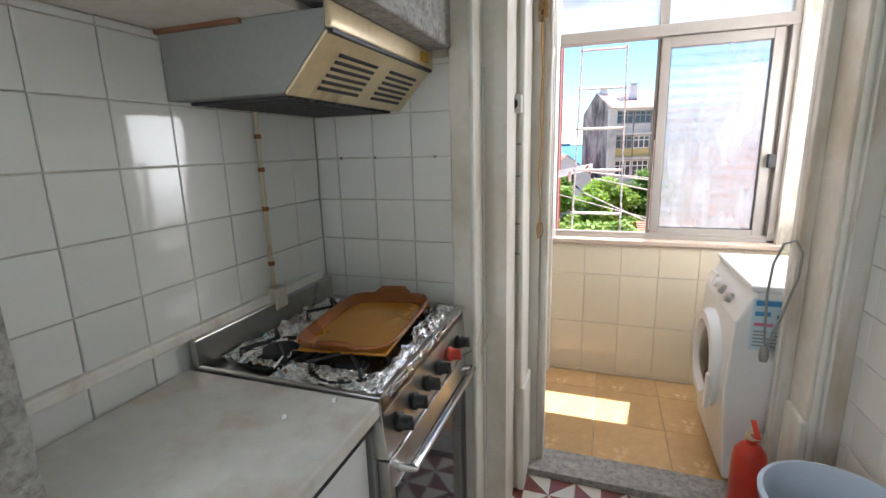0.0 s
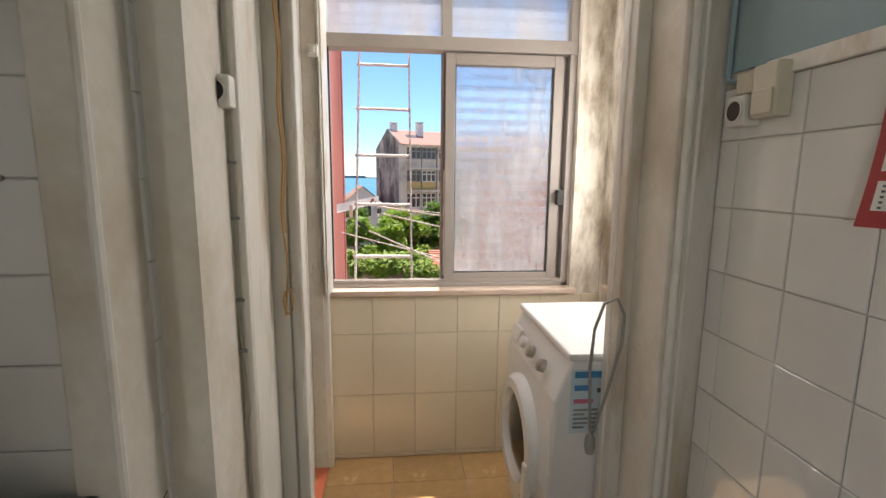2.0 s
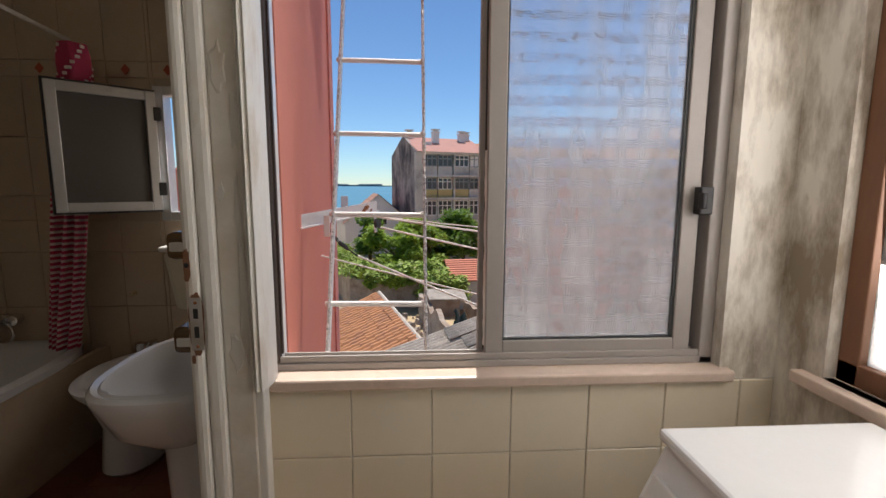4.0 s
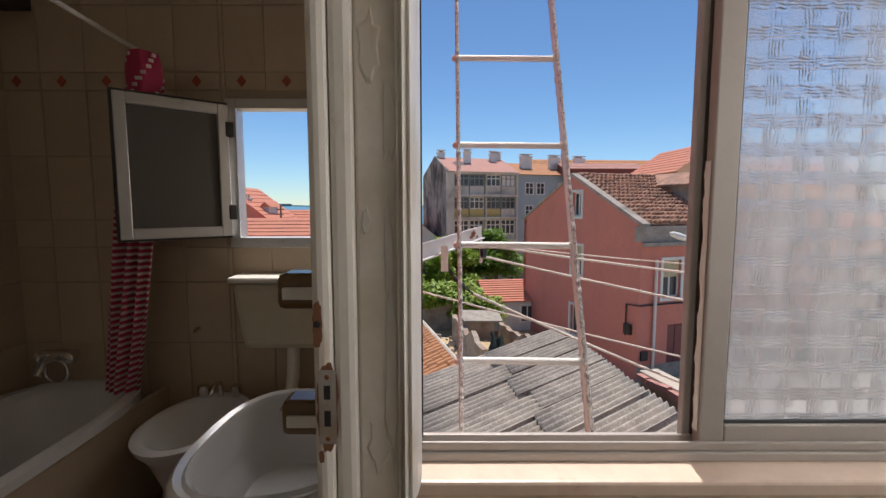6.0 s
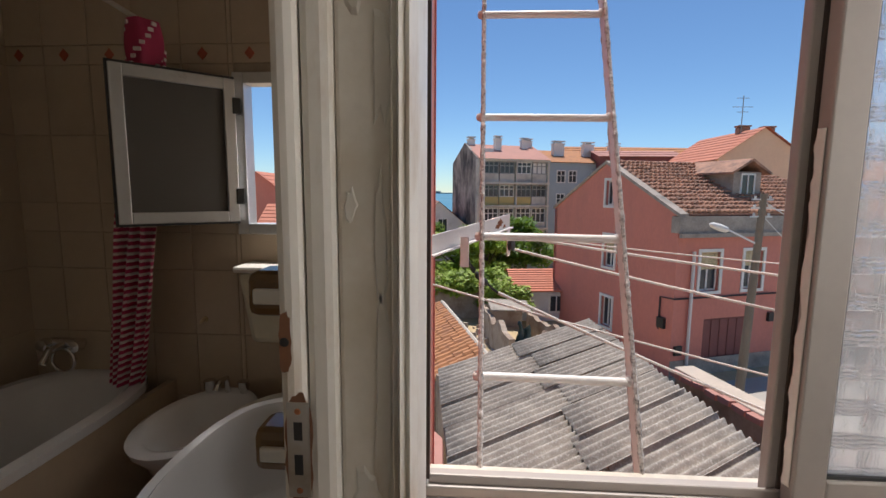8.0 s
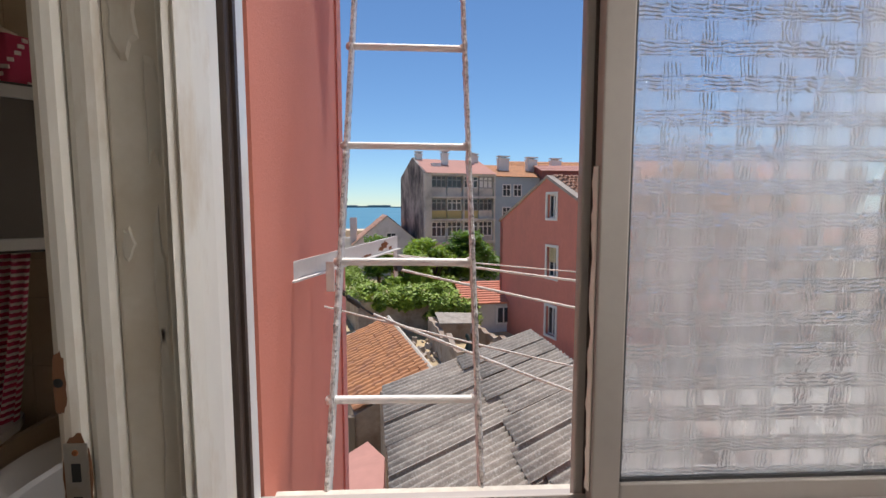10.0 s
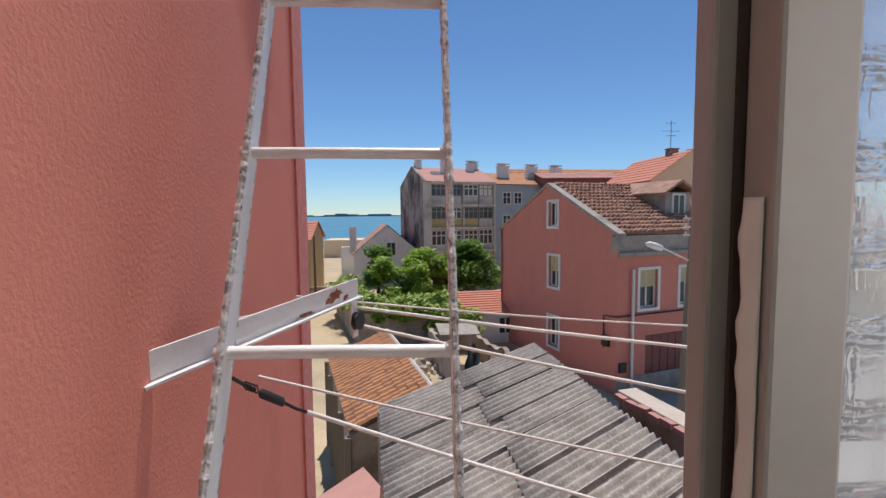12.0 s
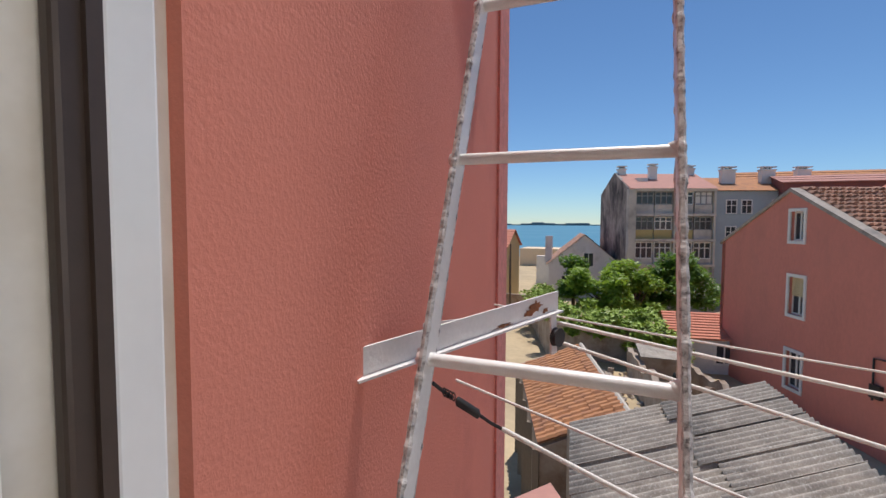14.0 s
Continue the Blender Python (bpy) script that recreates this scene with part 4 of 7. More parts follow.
s.tube([rt, o + U * (FL - .3)], .1, 6)
s.make("roof_rear", M["roof_old"], red)
# dormer
s = Shape()
wall_slab(s, RH, 4.3, 5.9, 1.6, 4.2, 1.1, 2.35)
s.make("dormer", M["render_grey"], red)
s = Shape()
for sgn in (-1, 1):
    a_mid = 5.1
    pts = [house_point(RH, a, b, z) for b in (1.35, 4.6) for a, z in ((a_mid, 2.95), (a_mid + sgn * 1.15, 2.32), (a_mid + sgn * 1.15, 2.22), (a_mid, 2.82))]
    s.add(pts, [(0, 1, 2, 3), (4, 7, 6, 5), (0, 4, 5, 1), (1, 5, 6, 2), (2, 6, 7, 3), (3, 7, 4, 0)])
s.make("dormer_roof", M["roof_old"], red)
def trim_dormer(s, a0, a1, d0, d1, z0, z1):
    wall_slab(s, RH, a0, a1, 1.6 - d1, 1.6 - d0, z0, z1)
s = Shape()
trim_dormer(s, 4.75, 5.45, 0.005, 0.03, 1.25, 2.2)
s.make("dormer_pane", M["pane_dark"], red)
s = Shape()
for x0, x1, z0, z1 in ((4.68, 4.76, 1.18, 2.28), (5.44, 5.52, 1.18, 2.28), (5.07, 5.13, 1.25, 2.2), (4.76, 5.44, 1.18, 1.26), (4.76, 5.44, 2.2, 2.28)):
    trim_dormer(s, x0, x1, 0.0, 0.06, z0, z1)
s.make("dormer_frame", M["trim_white"], red)
s = Shape()
for pts in ([house_point(RH, 0.75, -0.12, -1.0), house_point(RH, 0.75, -0.12, GZ)],):
    s.tube(pts, 0.07)
s.make("downpipe", M["lamp_grey"], red, angle=40)
s = Shape()
s.tube([house_point(RH, -0.06, 0.7, -4.4), house_point(RH, -0.06, 0.7, -3.0), house_point(RH, 0.0, -0.06, -2.95), house_point(RH, 5.8, -0.07, -2.95), house_point(RH, FL, -0.06, -2.9)], 0.035, 5)
s.tube([house_point(RH, 5.2, -0.06, -4.0), house_point(RH, 7.6, -0.06, -3.9), house_point(RH, 7.9, -0.06, -0.6)], 0.03, 5)
s.make("cable", M["cable"], red)
for box in ((-0.14, 0.0, 0.35, 0.75, -4.3, -3.85), (5.0, 5.35, -0.14, 0.0, -4.2, -3.8), (7.6, 7.9, -0.12, 0.0, -3.35, -3.0), (0.15, 0.5, -0.1, 0.0, -5.35, -4.95)):
    s = Shape()
    wall_slab(s, RH, *box)
    s.make("meter_box", M["black"], red)
under(red)

# ---- far block of flats ----
BO = (0.55, 47.0)
ang = radians(19)
U2, V2 = Vector((math.cos(ang), math.sin(ang), 0)), Vector((-math.sin(ang), math.cos(ang), 0))


def slab2(s, o, a0, a1, b0, b1, z0, z1):
    pts = []
    for z in (z0, z1):
        for b in (b0, b1):
            for a in (a0, a1):
                p = Vector((o[0], o[1], 0)) + U2 * a + V2 * b
                pts.append((p.x, p.y, z))
    return s.add(pts, [(0, 2, 3, 1), (4, 5, 7, 6), (0, 1, 5, 4), (2, 6, 7, 3), (0, 4, 6, 2), (1, 3, 7, 5)])


def roof_prism(s, o, a0, a1, b0, b1, z0, z1):
    """A gable roof with its ridge along the front."""
    def q(a, b, z):
        p = Vector((o[0], o[1], 0)) + U2 * a + V2 * b
        return (p.x, p.y, z)
    bm = (b0 + b1) / 2
    return s.add([q(a0, b0, z0), q(a1, b0, z0), q(a1, b1, z0), q(a0, b1, z0), q(a0, bm, z1), q(a1, bm, z1)],
                 [(0, 1, 5, 4), (2, 3, 4, 5), (0, 4, 3), (1, 2, 5), (0, 3, 2, 1)])


def chimney(s, o, a, b, z0, z1, w=0.9):
    slab2(s, o, a, a + w, b, b + .6, z0, z1)
    slab2(s, o, a - .08, a + w + .08, b - .08, b + .68, z1, z1 + .12)
    for k in range(3):
        slab2(s, o, a + .1 + k * w * .3, a + .2 + k * w * .3, b + .1, b + .5, z1 + .12, z1 + .3)
    slab2(s, o, a - .08, a + w + .08, b - .08, b + .68, z1 + .3, z1 + .4)


block = thing("apartment_block", "weathered grey apartment block with glazed balconies and pinkish roof", "building", (BO[0], BO[1], GZ))
BZ = 4.75
s = Shape()
slab2(s, BO, 0.25, 8.1, 0.6, 9.0, GZ, BZ)
for z in (-2.6, -0.2, 2.2, 4.55):
    slab2(s, BO, 0.7, 8.1, -0.1, 0.6, z, z + .25)
slab2(s, BO, 0.0, 0.7, 0.0, 0.6, GZ, BZ)
slab2(s, BO, 4.25, 4.42, 0.0, 0.6, GZ, BZ)
slab2(s, BO, 7.9, 8.1, 0.0, 0.6, GZ, BZ)
slab2(s, BO, 0.7, 7.9, 0.3, 0.6, GZ, -2.6)
s.make("wall", M["block_grey"], block)
s = Shape()
slab2(s, BO, 0.0, 0.25, 0.6, 9.0, GZ, BZ)
def q2(a, b, z):
    p = Vector((BO[0], BO[1], 0)) + U2 * a + V2 * b
    return (p.x, p.y, z)
s.add([q2(0, 0, BZ), q2(0, 9, BZ), q2(0, 4.5, BZ + 2.0), q2(.3, 0, BZ), q2(.3, 9, BZ), q2(.3, 4.5, BZ + 2.0)], [(0, 2, 1), (3, 4, 5), (0, 1, 4, 3), (1, 2, 5, 4), (2, 0, 3, 5)])
s.make("gable_wall", M["block_side"], block)
s = Shape()
roof_prism(s, BO, 0.1, 8.2, -0.2, 9.2, BZ + .05, BZ + 1.9)
s.make("roof", M["roof_pink"], block)
for a, b in ((0.4, 4.2), (2.9, 2.6), (6.4, 3.4), (7.2, 4.0)):
    s = Shape()
    chimney(s, BO, a, b, BZ + .8, BZ + 2.3, 0.7)
    s.make("chimney", M["trim_white"], block)
s = Shape()
slab2(s, BO, 1.5, 2.5, 2.0, 2.9, BZ + .7, BZ + 1.25)
s.make("skylight", M["trim_white"], block)
cells = {0: ("d", "d", "w", "p"), 1: ("g", "y", "g", "d"), 2: ("w", "w", "w", "w")}
for row, z in enumerate((2.45, 0.05, -2.35)):
    for col in range(4):
        a0 = 0.74 + col * 1.76 + (0.17 if col > 1 else 0)
        a1 = a0 + 1.66
        kind = cells[row][col]
        w = Shape()
        slab2(w, BO, a0, a1, 0.22, 0.3, z, z + .85 if row < 2 else z + .5)
        w = w.make("balcony_front", M["block_yellow"] if kind in "yg" else M["block_grey"], block)
        zt, zb = z + 2.1, z + (.85 if row < 2 else .5)
        p = Shape()
        slab2(p, BO, a0, a1, 0.3, 0.36, zb, zt)
        p.make("pane", M["trim_white"] if kind == "p" else M["pane_dark"], block)
        f = Shape()
        for k in range(4):
            x = a0 + k * (a1 - a0 - .09) / 3
            slab2(f, BO, x, x + .09, 0.24, 0.3, zb, zt)
        for zz in (zb, zt - .1, zb + (zt - zb) * .62):
            slab2(f, BO, a0, a1, 0.24, 0.3, zz, zz + .09)
        f.make("window_frame", M["trim_white"] if kind in "wy" else M["hood_grey"], block)
under(block)

blue = thing("apartment_block", "blue-grey apartment block with orange tiled roof and white chimneys", "building", (BO[0] + 13, BO[1] + 1, GZ))
s = Shape()
slab2(s, BO, 8.1, 20.0, 0.4, 9.0, GZ, BZ - .15)
s.make("wall", M["block_blue"], blue)
s = Shape()
roof_prism(s, BO, 8.2, 20.1, 0.1, 9.2, BZ - .1, BZ + 1.5)
s.make("roof", M["roof_orange"], blue)
for a in (9.8, 13.6, 17.0):
    s = Shape()
    chimney(s, BO, a, 2.4, BZ + .3, BZ + 2.0, 1.3)
    s.make("chimney", M["trim_white"], blue)
def trim_blue(s, a0, a1, d0, d1, z0, z1):
    slab2(s, BO, a0, a1, 0.4 - d1, 0.4 - d0, z0, z1)
for z in (2.5, 0.0, -2.4):
    for a in (9.2, 10.6, 13.4, 15.2, 17.4):
        s = Shape()
        trim_blue(s, a, a + .95, 0.0, 0.03, z, z + 1.25)
        w = s.make("window", M["pane_dark"], blue)
        f = Shape()
        for x0, x1, z0, z1 in ((a - .06, a + .04, z - .06, z + 1.3), (a + .9, a + 1.0, z - .06, z + 1.3), (a + .43, a + .5, z, z + 1.25), (a, a + .95, z - .06, z + .03), (a, a + .95, z + 1.2, z + 1.3), (a, a + .95, z + .7, z + .76)):
            trim_blue(f, x0, x1, 0.03, 0.07, z0, z1)
        f.make("frame", M["trim_white"], w)
under(blue)

# ---- corrugated roof below the window ----
def corrugated(name, label):
    """Fibre-cement sheets in overlapping rows: the waves run from the low eave up to the ridge."""
    o = Vector((-0.62, 9.35, -2.72))            # far end of the eave
    e = Vector((0.78, -6.9, 0.0))               # along the eave, towards the house
    up = Vector((3.75, 2.0, 0.72))              # up to the ridge
    ob = thing(name, label, "roof", tuple(o))
    nrm = up.cross(e).normalized()
    if nrm.z < 0:
        nrm = -nrm
    n_row, n_col = 2, 8
    for i in range(n_col):
        for j in range(n_row):
            s = Shape()
            a0 = i / n_col
            lap = 0.50 + 0.022 * ((i * 3) % 5) - 0.04     # the end lap steps from sheet to sheet
            b0, bl = (0.0, lap + .05) if j == 0 else (lap, 1.02 - lap)
            off = Vector((random.uniform(-.03, .03), random.uniform(-.03, .03), 0)) + nrm * (0.012 * (i % 2) + 0.014 * j)
            tilt = random.uniform(-.012, .012)
            def fn(u, v):
                p = o + e * (a0 + u * 1.04 / n_col) + up * (b0 + v * bl) + off
                return p + nrm * (0.040 * math.cos(u * 2 * math.pi * 5) + 0.03 * (1 - v) + (tilt + .014) * u)
            s.sheet(fn, 60, 3)
            s.make("sheet", M["fibre"], ob, angle=80, thick=0.008)
    # rafters and low walls that carry it
    s = Shape()
    for t in (0.06, 0.5, 0.94):
        s.tube([o + e * t + nrm * -.12, o + e * t + up + nrm * -.12], 0.05, 4)
    s.make("rafter", M["pole_wood"], ob)
    s = Shape()
    for a, b in ((o, o + e), (o + up, o + up + e), (o, o + up)):
        a, b = Vector(a), Vector(b)
        s.add([(a.x, a.y, GZ), (b.x, b.y, GZ), (b.x, b.y, b.z - .1), (a.x, a.y, a.z - .1)], [(0, 1, 2, 3)])
    s.make("wall", M["wall_old"], ob, thick=0.15)
    return under(ob)


corrugated("shed", "weathered grey corrugated fibre-cement shed roof with lichen")
# coping wall along the ridge
cope = thing("garden_wall", "pale concrete coping on a low wall with red brick edge", "wall", (4.4, 8.0, GZ))
a, b = Vector((3.95, 8.5, 0)), Vector((5.3, 3.4, 0))
d = (b - a).normalized()
n = Vector((-d.y, d.x, 0))
if n.x < 0:
    n = -n
s = Shape()
pts = [a + n * .22, b + n * .22, b + n * .66, a + n * .66]
s.prism([(p.x, p.y) for p in pts][::-1], -2.28, -2.12)
s.make("coping", M["concrete_pale"], cope, bevel=0.02)
s = Shape()
s.prism([(p.x, p.y) for p in [a + n * .27, b + n * .27, b + n * .62, a + n * .62]][::-1], GZ, -2.28)
s.make("wall", M["wall_old"], cope)
brick = None
for k in range(16):
    p = a + d * (0.2 + k * .3) + n * .16
    if brick is None:
        brick = Shape().box(-.13, .13, -.07, .07, -.05, .05).mesh("brick", M["roof_pink"])
    ob = new("brick", brick)
    ob.parent = cope
    ob.matrix_local = pose(p.x, p.y, -2.2 + random.uniform(-.02, .02), random.uniform(-6, 6), random.uniform(-6, 6), math.degrees(math.atan2(d.y, d.x)) + random.uniform(-6, 6))
under(cope)

# ---- orange tiled shed ----
shed = thing("shed", "small outbuilding with a rusty orange clay-tile roof", "shed", (-1.2, 12.5, GZ))
lo0, lo1, hi0, hi1 = Vector((-2.85, 14.9, -3.35)), Vector((-1.3, 9.6, -3.35)), Vector((-0.95, 15.5, -2.62)), Vector((0.5, 10.2, -2.62))
tiled_slope("roof", M["roof_orange"], lo1, lo0 - lo1, hi1 - lo1, 24, 9, 0.06, shed, 0.03)
s = Shape()
s.tube([hi0 + Vector((0, 0, .05)), hi1 + Vector((0, 0, .03))], 0.06, 6)
s.tube([hi0 + Vector((0.02, 0.1, .0)), lo0 + Vector((0, .1, 0))], 0.05, 5)
s.make("ridge", M["concrete"], shed)
s = Shape()
for a, b in ((lo0, lo1), (hi1, hi0), (lo1, hi1), (hi0, lo0)):
    s.add([(a.x, a.y, GZ), (b.x, b.y, GZ), (b.x, b.y, b.z - .08), (a.x, a.y, a.z - .08)], [(0, 1, 2, 3)])
s.make("wall", M["wall_old"], shed, thick=0.12)
for k in range(5):
    s = Shape()
    p = lo1 + (lo0 - lo1) * (k / 4)
    s.box(p.x - .12, p.x + .02, p.y - .06, p.y + .06, GZ, p.z - .1)
    s.make("post", M["pole_wood"], shed)
under(shed)
# pinkish lower roof edge close to the house
low = thing("lean_to", "faded pink lean-to roof edge beside the shed", "roof", (-1.0, 6.5, GZ))
s = Shape().add([(-2.6, 5.2, -3.1), (-0.75, 7.6, -3.0), (-0.35, 6.6, -2.75), (-0.2, 4.2, -2.75)], [(0, 3, 2, 1)])
s.make("roof", M["roof_pink"], low, thick=0.12)
s = Shape().box(-2.3, -0.5, 4.6, 4.8, GZ, -3.15)
s.make("wall", M["wall_old"], low)
under(low)


# ---- plants ----
def leaf_cloud(s, centres, count, size, rnd):
    """Small bent leaf blades scattered through soft-edged clumps."""
    for c, r in centres:
        for _ in range(count):
            while True:
                q = Vector((rnd.uniform(-1, 1), rnd.uniform(-1, 1), rnd.uniform(-1, 1)))
                if 0.25 < q.length < 1:
                    break
            q = q * (0.75 + 0.35 * rnd.random())
            p = Vector(c) + Vector((q.x * r[0], q.y * r[1], q.z * r[2]))
            m = Matrix.Translation(p) @ Euler((rnd.uniform(-.8, .8), rnd.uniform(-.8, .8), rnd.uniform(0, 6.3))).to_matrix().to_4x4()
            k = size * rnd.uniform(.6, 1.4)
            s.add([m @ Vector(v) for v in ((-k, 0, 0), (0, -k * .5, k * .12), (k, 0, 0), (0, k * .5, k * .12))], [(0, 1, 2, 3)])


def tree(label, at, height, clumps, seed, mat="leaf", size=0.17, spread=1.0):
    rnd = random.Random(seed)
    ob = thing("tree", label, "tree", at, "garden trees")
    x, y, z = at
    s = Shape()
    s.tube([(x, y, z), (x + .1, y, z + height * .35), (x + .05, y + .1, z + height * .7)], [0.2, 0.15, 0.08], 8)
    cs = []
    for _ in range(clumps):
        a, rr, zz = rnd.uniform(0, 6.28), rnd.uniform(.1, 1) ** .6, rnd.uniform(.38, .95)
        w = height * .36 * spread * (1.15 - abs(zz - .6) * 1.4)
        c = (x + math.cos(a) * rr * w, y + math.sin(a) * rr * w, z + height * zz)
        cs.append((c, (height * rnd.uniform(.12, .2), height * rnd.uniform(.12, .2), height * rnd.uniform(.09, .15))))
        s.tube([(x + .08, y + .05, z + height * .4), ((x + c[0]) / 2, (y + c[1]) / 2, z + height * (.4 + zz) / 2.1), c], [0.07, 0.045, 0.015], 5)
    s.make("trunk", M["bark"], ob)
    f = Shape()
    leaf_cloud(f, cs, 240, size, rnd)
    tagged(f.make("leaves", M[mat], ob), kind="stuff")
    return under(ob)


tree("broad green tree with dense foliage behind the garden wall", (-0.75, 33.0, GZ), 5.2, 26, 1, spread=1.15)
tree("broad green tree with dense foliage behind the garden wall", (1.0, 34.2, GZ), 4.6, 18, 2)
tree("dark green round tree beside the apartment block", (4.3, 36.5, GZ), 5.6, 22, 3, "leaf_dark")
tree("dark green round tree beside the apartment block", (2.0, 36.0, GZ), 4.6, 16, 5, "leaf_dark")
tree("small dark conical tree near the white house", (-3.3, 35.5, GZ), 5.4, 12, 4, "leaf_dark", spread=0.4)

# vine-covered wall
vw = thing("garden_wall", "crumbling old wall overgrown with bright green vine", "wall", (-1.0, 27.5, GZ))
wall_pts = [(-6.6, 36.0), (-3.5, 26.0), (0.6, 27.0)]
s = Shape()
for (x0, y0), (x1, y1) in zip(wall_pts, wall_pts[1:]):
    def fn(u, v):
        t = noise.noise(Vector((x0 + u * 5, v * 3, 1.0)))
        return (x0 + (x1 - x0) * u, y0 + (y1 - y0) * u + t * .06, GZ + v * (2.1 + .25 * noise.noise(Vector((u * 4, x0, 0)))))
    s.sheet(fn, 14, 6)
s.make("wall", M["wall_old"], vw, thick=0.35)
rnd = random.Random(11)
f = Shape()
cs = []
for k in range(42):
    t = rnd.random()
    if t < .5:
        x, y = -6.6 + 3.1 * t * 2, 36 - 10 * t * 2
    else:
        x, y = -3.5 + 4.1 * (t - .5) * 2, 26 + (t - .5) * 2
    cs.append(((x + rnd.uniform(-.2, 1.2), y + rnd.uniform(-.2, 2.4), GZ + rnd.uniform(2.0, 2.75)), (.9, .8, .36)))
for k in range(14):
    cs.append(((-3.2 + rnd.random() * 3.6, 25.95 + rnd.uniform(0, .8), GZ + rnd.uniform(1.75, 2.15)), (.5, .22, .38)))
for k in range(12):
    cs.append(((rnd.uniform(0.8, 3.2), rnd.uniform(24.6, 27.4), GZ + rnd.uniform(1.0, 2.4)), (.7, .6, .5)))
leaf_cloud(f, cs, 230, 0.13, rnd)
tagged(f.make("vine", M["leaf_vine"], vw), kind="stuff")
under(vw)
# ruined walls, rubble, tarpaulin
ruin = thing("ruined_wall", "broken plastered brick walls of a ruined outbuilding", "wall", (1.5, 19.5, GZ))
for k, (x0, y0, x1, y1, h) in enumerate(((0.55, 24.5, 1.7, 18.2, 1.9), (1.7, 18.2, 3.9, 20.6, 1.3), (0.8, 25.0, 3.0, 25.2, 1.6), (3.1, 24.0, 4.3, 19.5, 1.5))):
    s = Shape()
    def fn(u, v):
        hh = h * (0.8 + .35 * noise.noise(Vector((u * 5, k, 2.0))))
        return (x0 + (x1 - x0) * u + .05 * noise.noise(Vector((u * 9, v * 6, k))), y0 + (y1 - y0) * u, GZ + v * hh)
    s.sheet(fn, 16, 5)
    s.make("wall", M["wall_old"], ruin, thick=0.25)
s = Shape().add([(0.9, 23.4, GZ + 2.0), (3.0, 23.6, GZ + 1.9), (3.1, 22.2, GZ + 1.7), (1.1, 22.0, GZ + 1.75)], [(0, 1, 2, 3)])
s.make("sheet_roof", M["fibre"], ruin, thick=0.05)
under(ruin)
rub = Shape()
rnd = random.Random(5)
for k in range(170):
    x, y = rnd.uniform(-2.0, 1.6), rnd.uniform(17.0, 25.0)
    r = rnd.uniform(.08, .3)
    m = Matrix.Translation((x, y, GZ + r * .35)) @ Euler((rnd.random() * 6, rnd.random() * 6, rnd.random() * 6)).to_matrix().to_4x4()
    rub.obox(m, r * 1.6, r, r * .8)
tagged(rub.make("rubble", M["rubble"]), "heap of broken masonry and earth in the yard", "rubble", "", "stuff")
s = Shape()
tp = lambda u, v: (2.1 + .45 * u + .08 * math.sin(v * 9), 18.9 - .5 * u + .1 * math.sin(u * 12), GZ + 2.0 - 1.8 * v + .15 * math.sin(u * 8 + v * 4))
tagged(s.sheet(tp, 12, 12).make("tarpaulin", M["tarp"], thick=0.01, angle=60), "dark green tarpaulin hung over a ruined wall", "tarpaulin")


# ---- small houses ----
def plain_house(name, label, at, size, rot, wall_mat, roof_mat, rise, windows=(), ridge="x", roof_rows=0):
    """A box house with a gable roof. at: base centre; size: length, depth, wall height."""
    ob = thing(name, label, "house", at)
    m = pose(at[0], at[1], at[2], 0, 0, rot)
    l, d, h = size
    s = Shape()
    s.obox(m @ pose(0, 0, h / 2), l, d, h)
    if ridge == "x":
        gv = [(-l / 2, -d / 2, h), (-l / 2, d / 2, h), (-l / 2, 0, h + rise), (l / 2, -d / 2, h), (l / 2, d / 2, h), (l / 2, 0, h + rise)]
    else:
        gv = [(l / 2, -d / 2, h), (-l / 2, -d / 2, h), (0, -d / 2, h + rise), (l / 2, d / 2, h), (-l / 2, d / 2, h), (0, d / 2, h + rise)]
    s.add([m @ Vector(v) for v in gv], [(0, 2, 1), (3, 4, 5), (0, 1, 4, 3), (1, 2, 5, 4), (2, 0, 3, 5)])
    s.make("wall", M[wall_mat], ob)
    r = Shape()
    g = .25
    for sg in (-1, 1):
        for k in range(max(1, roof_rows)):
            n = max(1, roof_rows)
            t0, t1 = k / n, (k + 1.08) / n
            def edge(t, lift):
                if ridge == "x":
                    return [m @ Vector((x, sg * (d / 2 + g) * (1 - t), h + rise * t - g * rise / d * 2 * (1 - t) + .06 + lift)) for x in (-l / 2 - g, l / 2 + g)]
                return [m @ Vector((sg * (l / 2 + g) * (1 - t), y, h + rise * t - g * rise / l * 2 * (1 - t) + .06 + lift)) for y in (-d / 2 - g, d / 2 + g)]
            a, b = edge(t0, .05), edge(min(1, t1), 0)
            a2 = edge(t0, -.04)
            r.add([a[0], a[1], b[1], b[0], a2[0], a2[1]], [(0, 1, 2, 3), (4, 5, 1, 0)])
    r.make("roof", M[roof_mat], ob)
    for x, z, w, hh in windows:
        f = Shape()
        f.obox(m @ pose(x, -d / 2 - .02, z + hh / 2), w + .24, .08, hh + .24)
        wn_ = f.make("window", M["trim_white"], ob)
        Shape().obox(m @ pose(x, -d / 2 - .05, z + hh / 2), w, .06, hh).make("pane", M["pane_dark"], wn_)
        Shape().obox(m @ pose(x, -d / 2 - .07, z + hh / 2), .07, .06, hh).make("bar", M["trim_white"], wn_)
    return ob


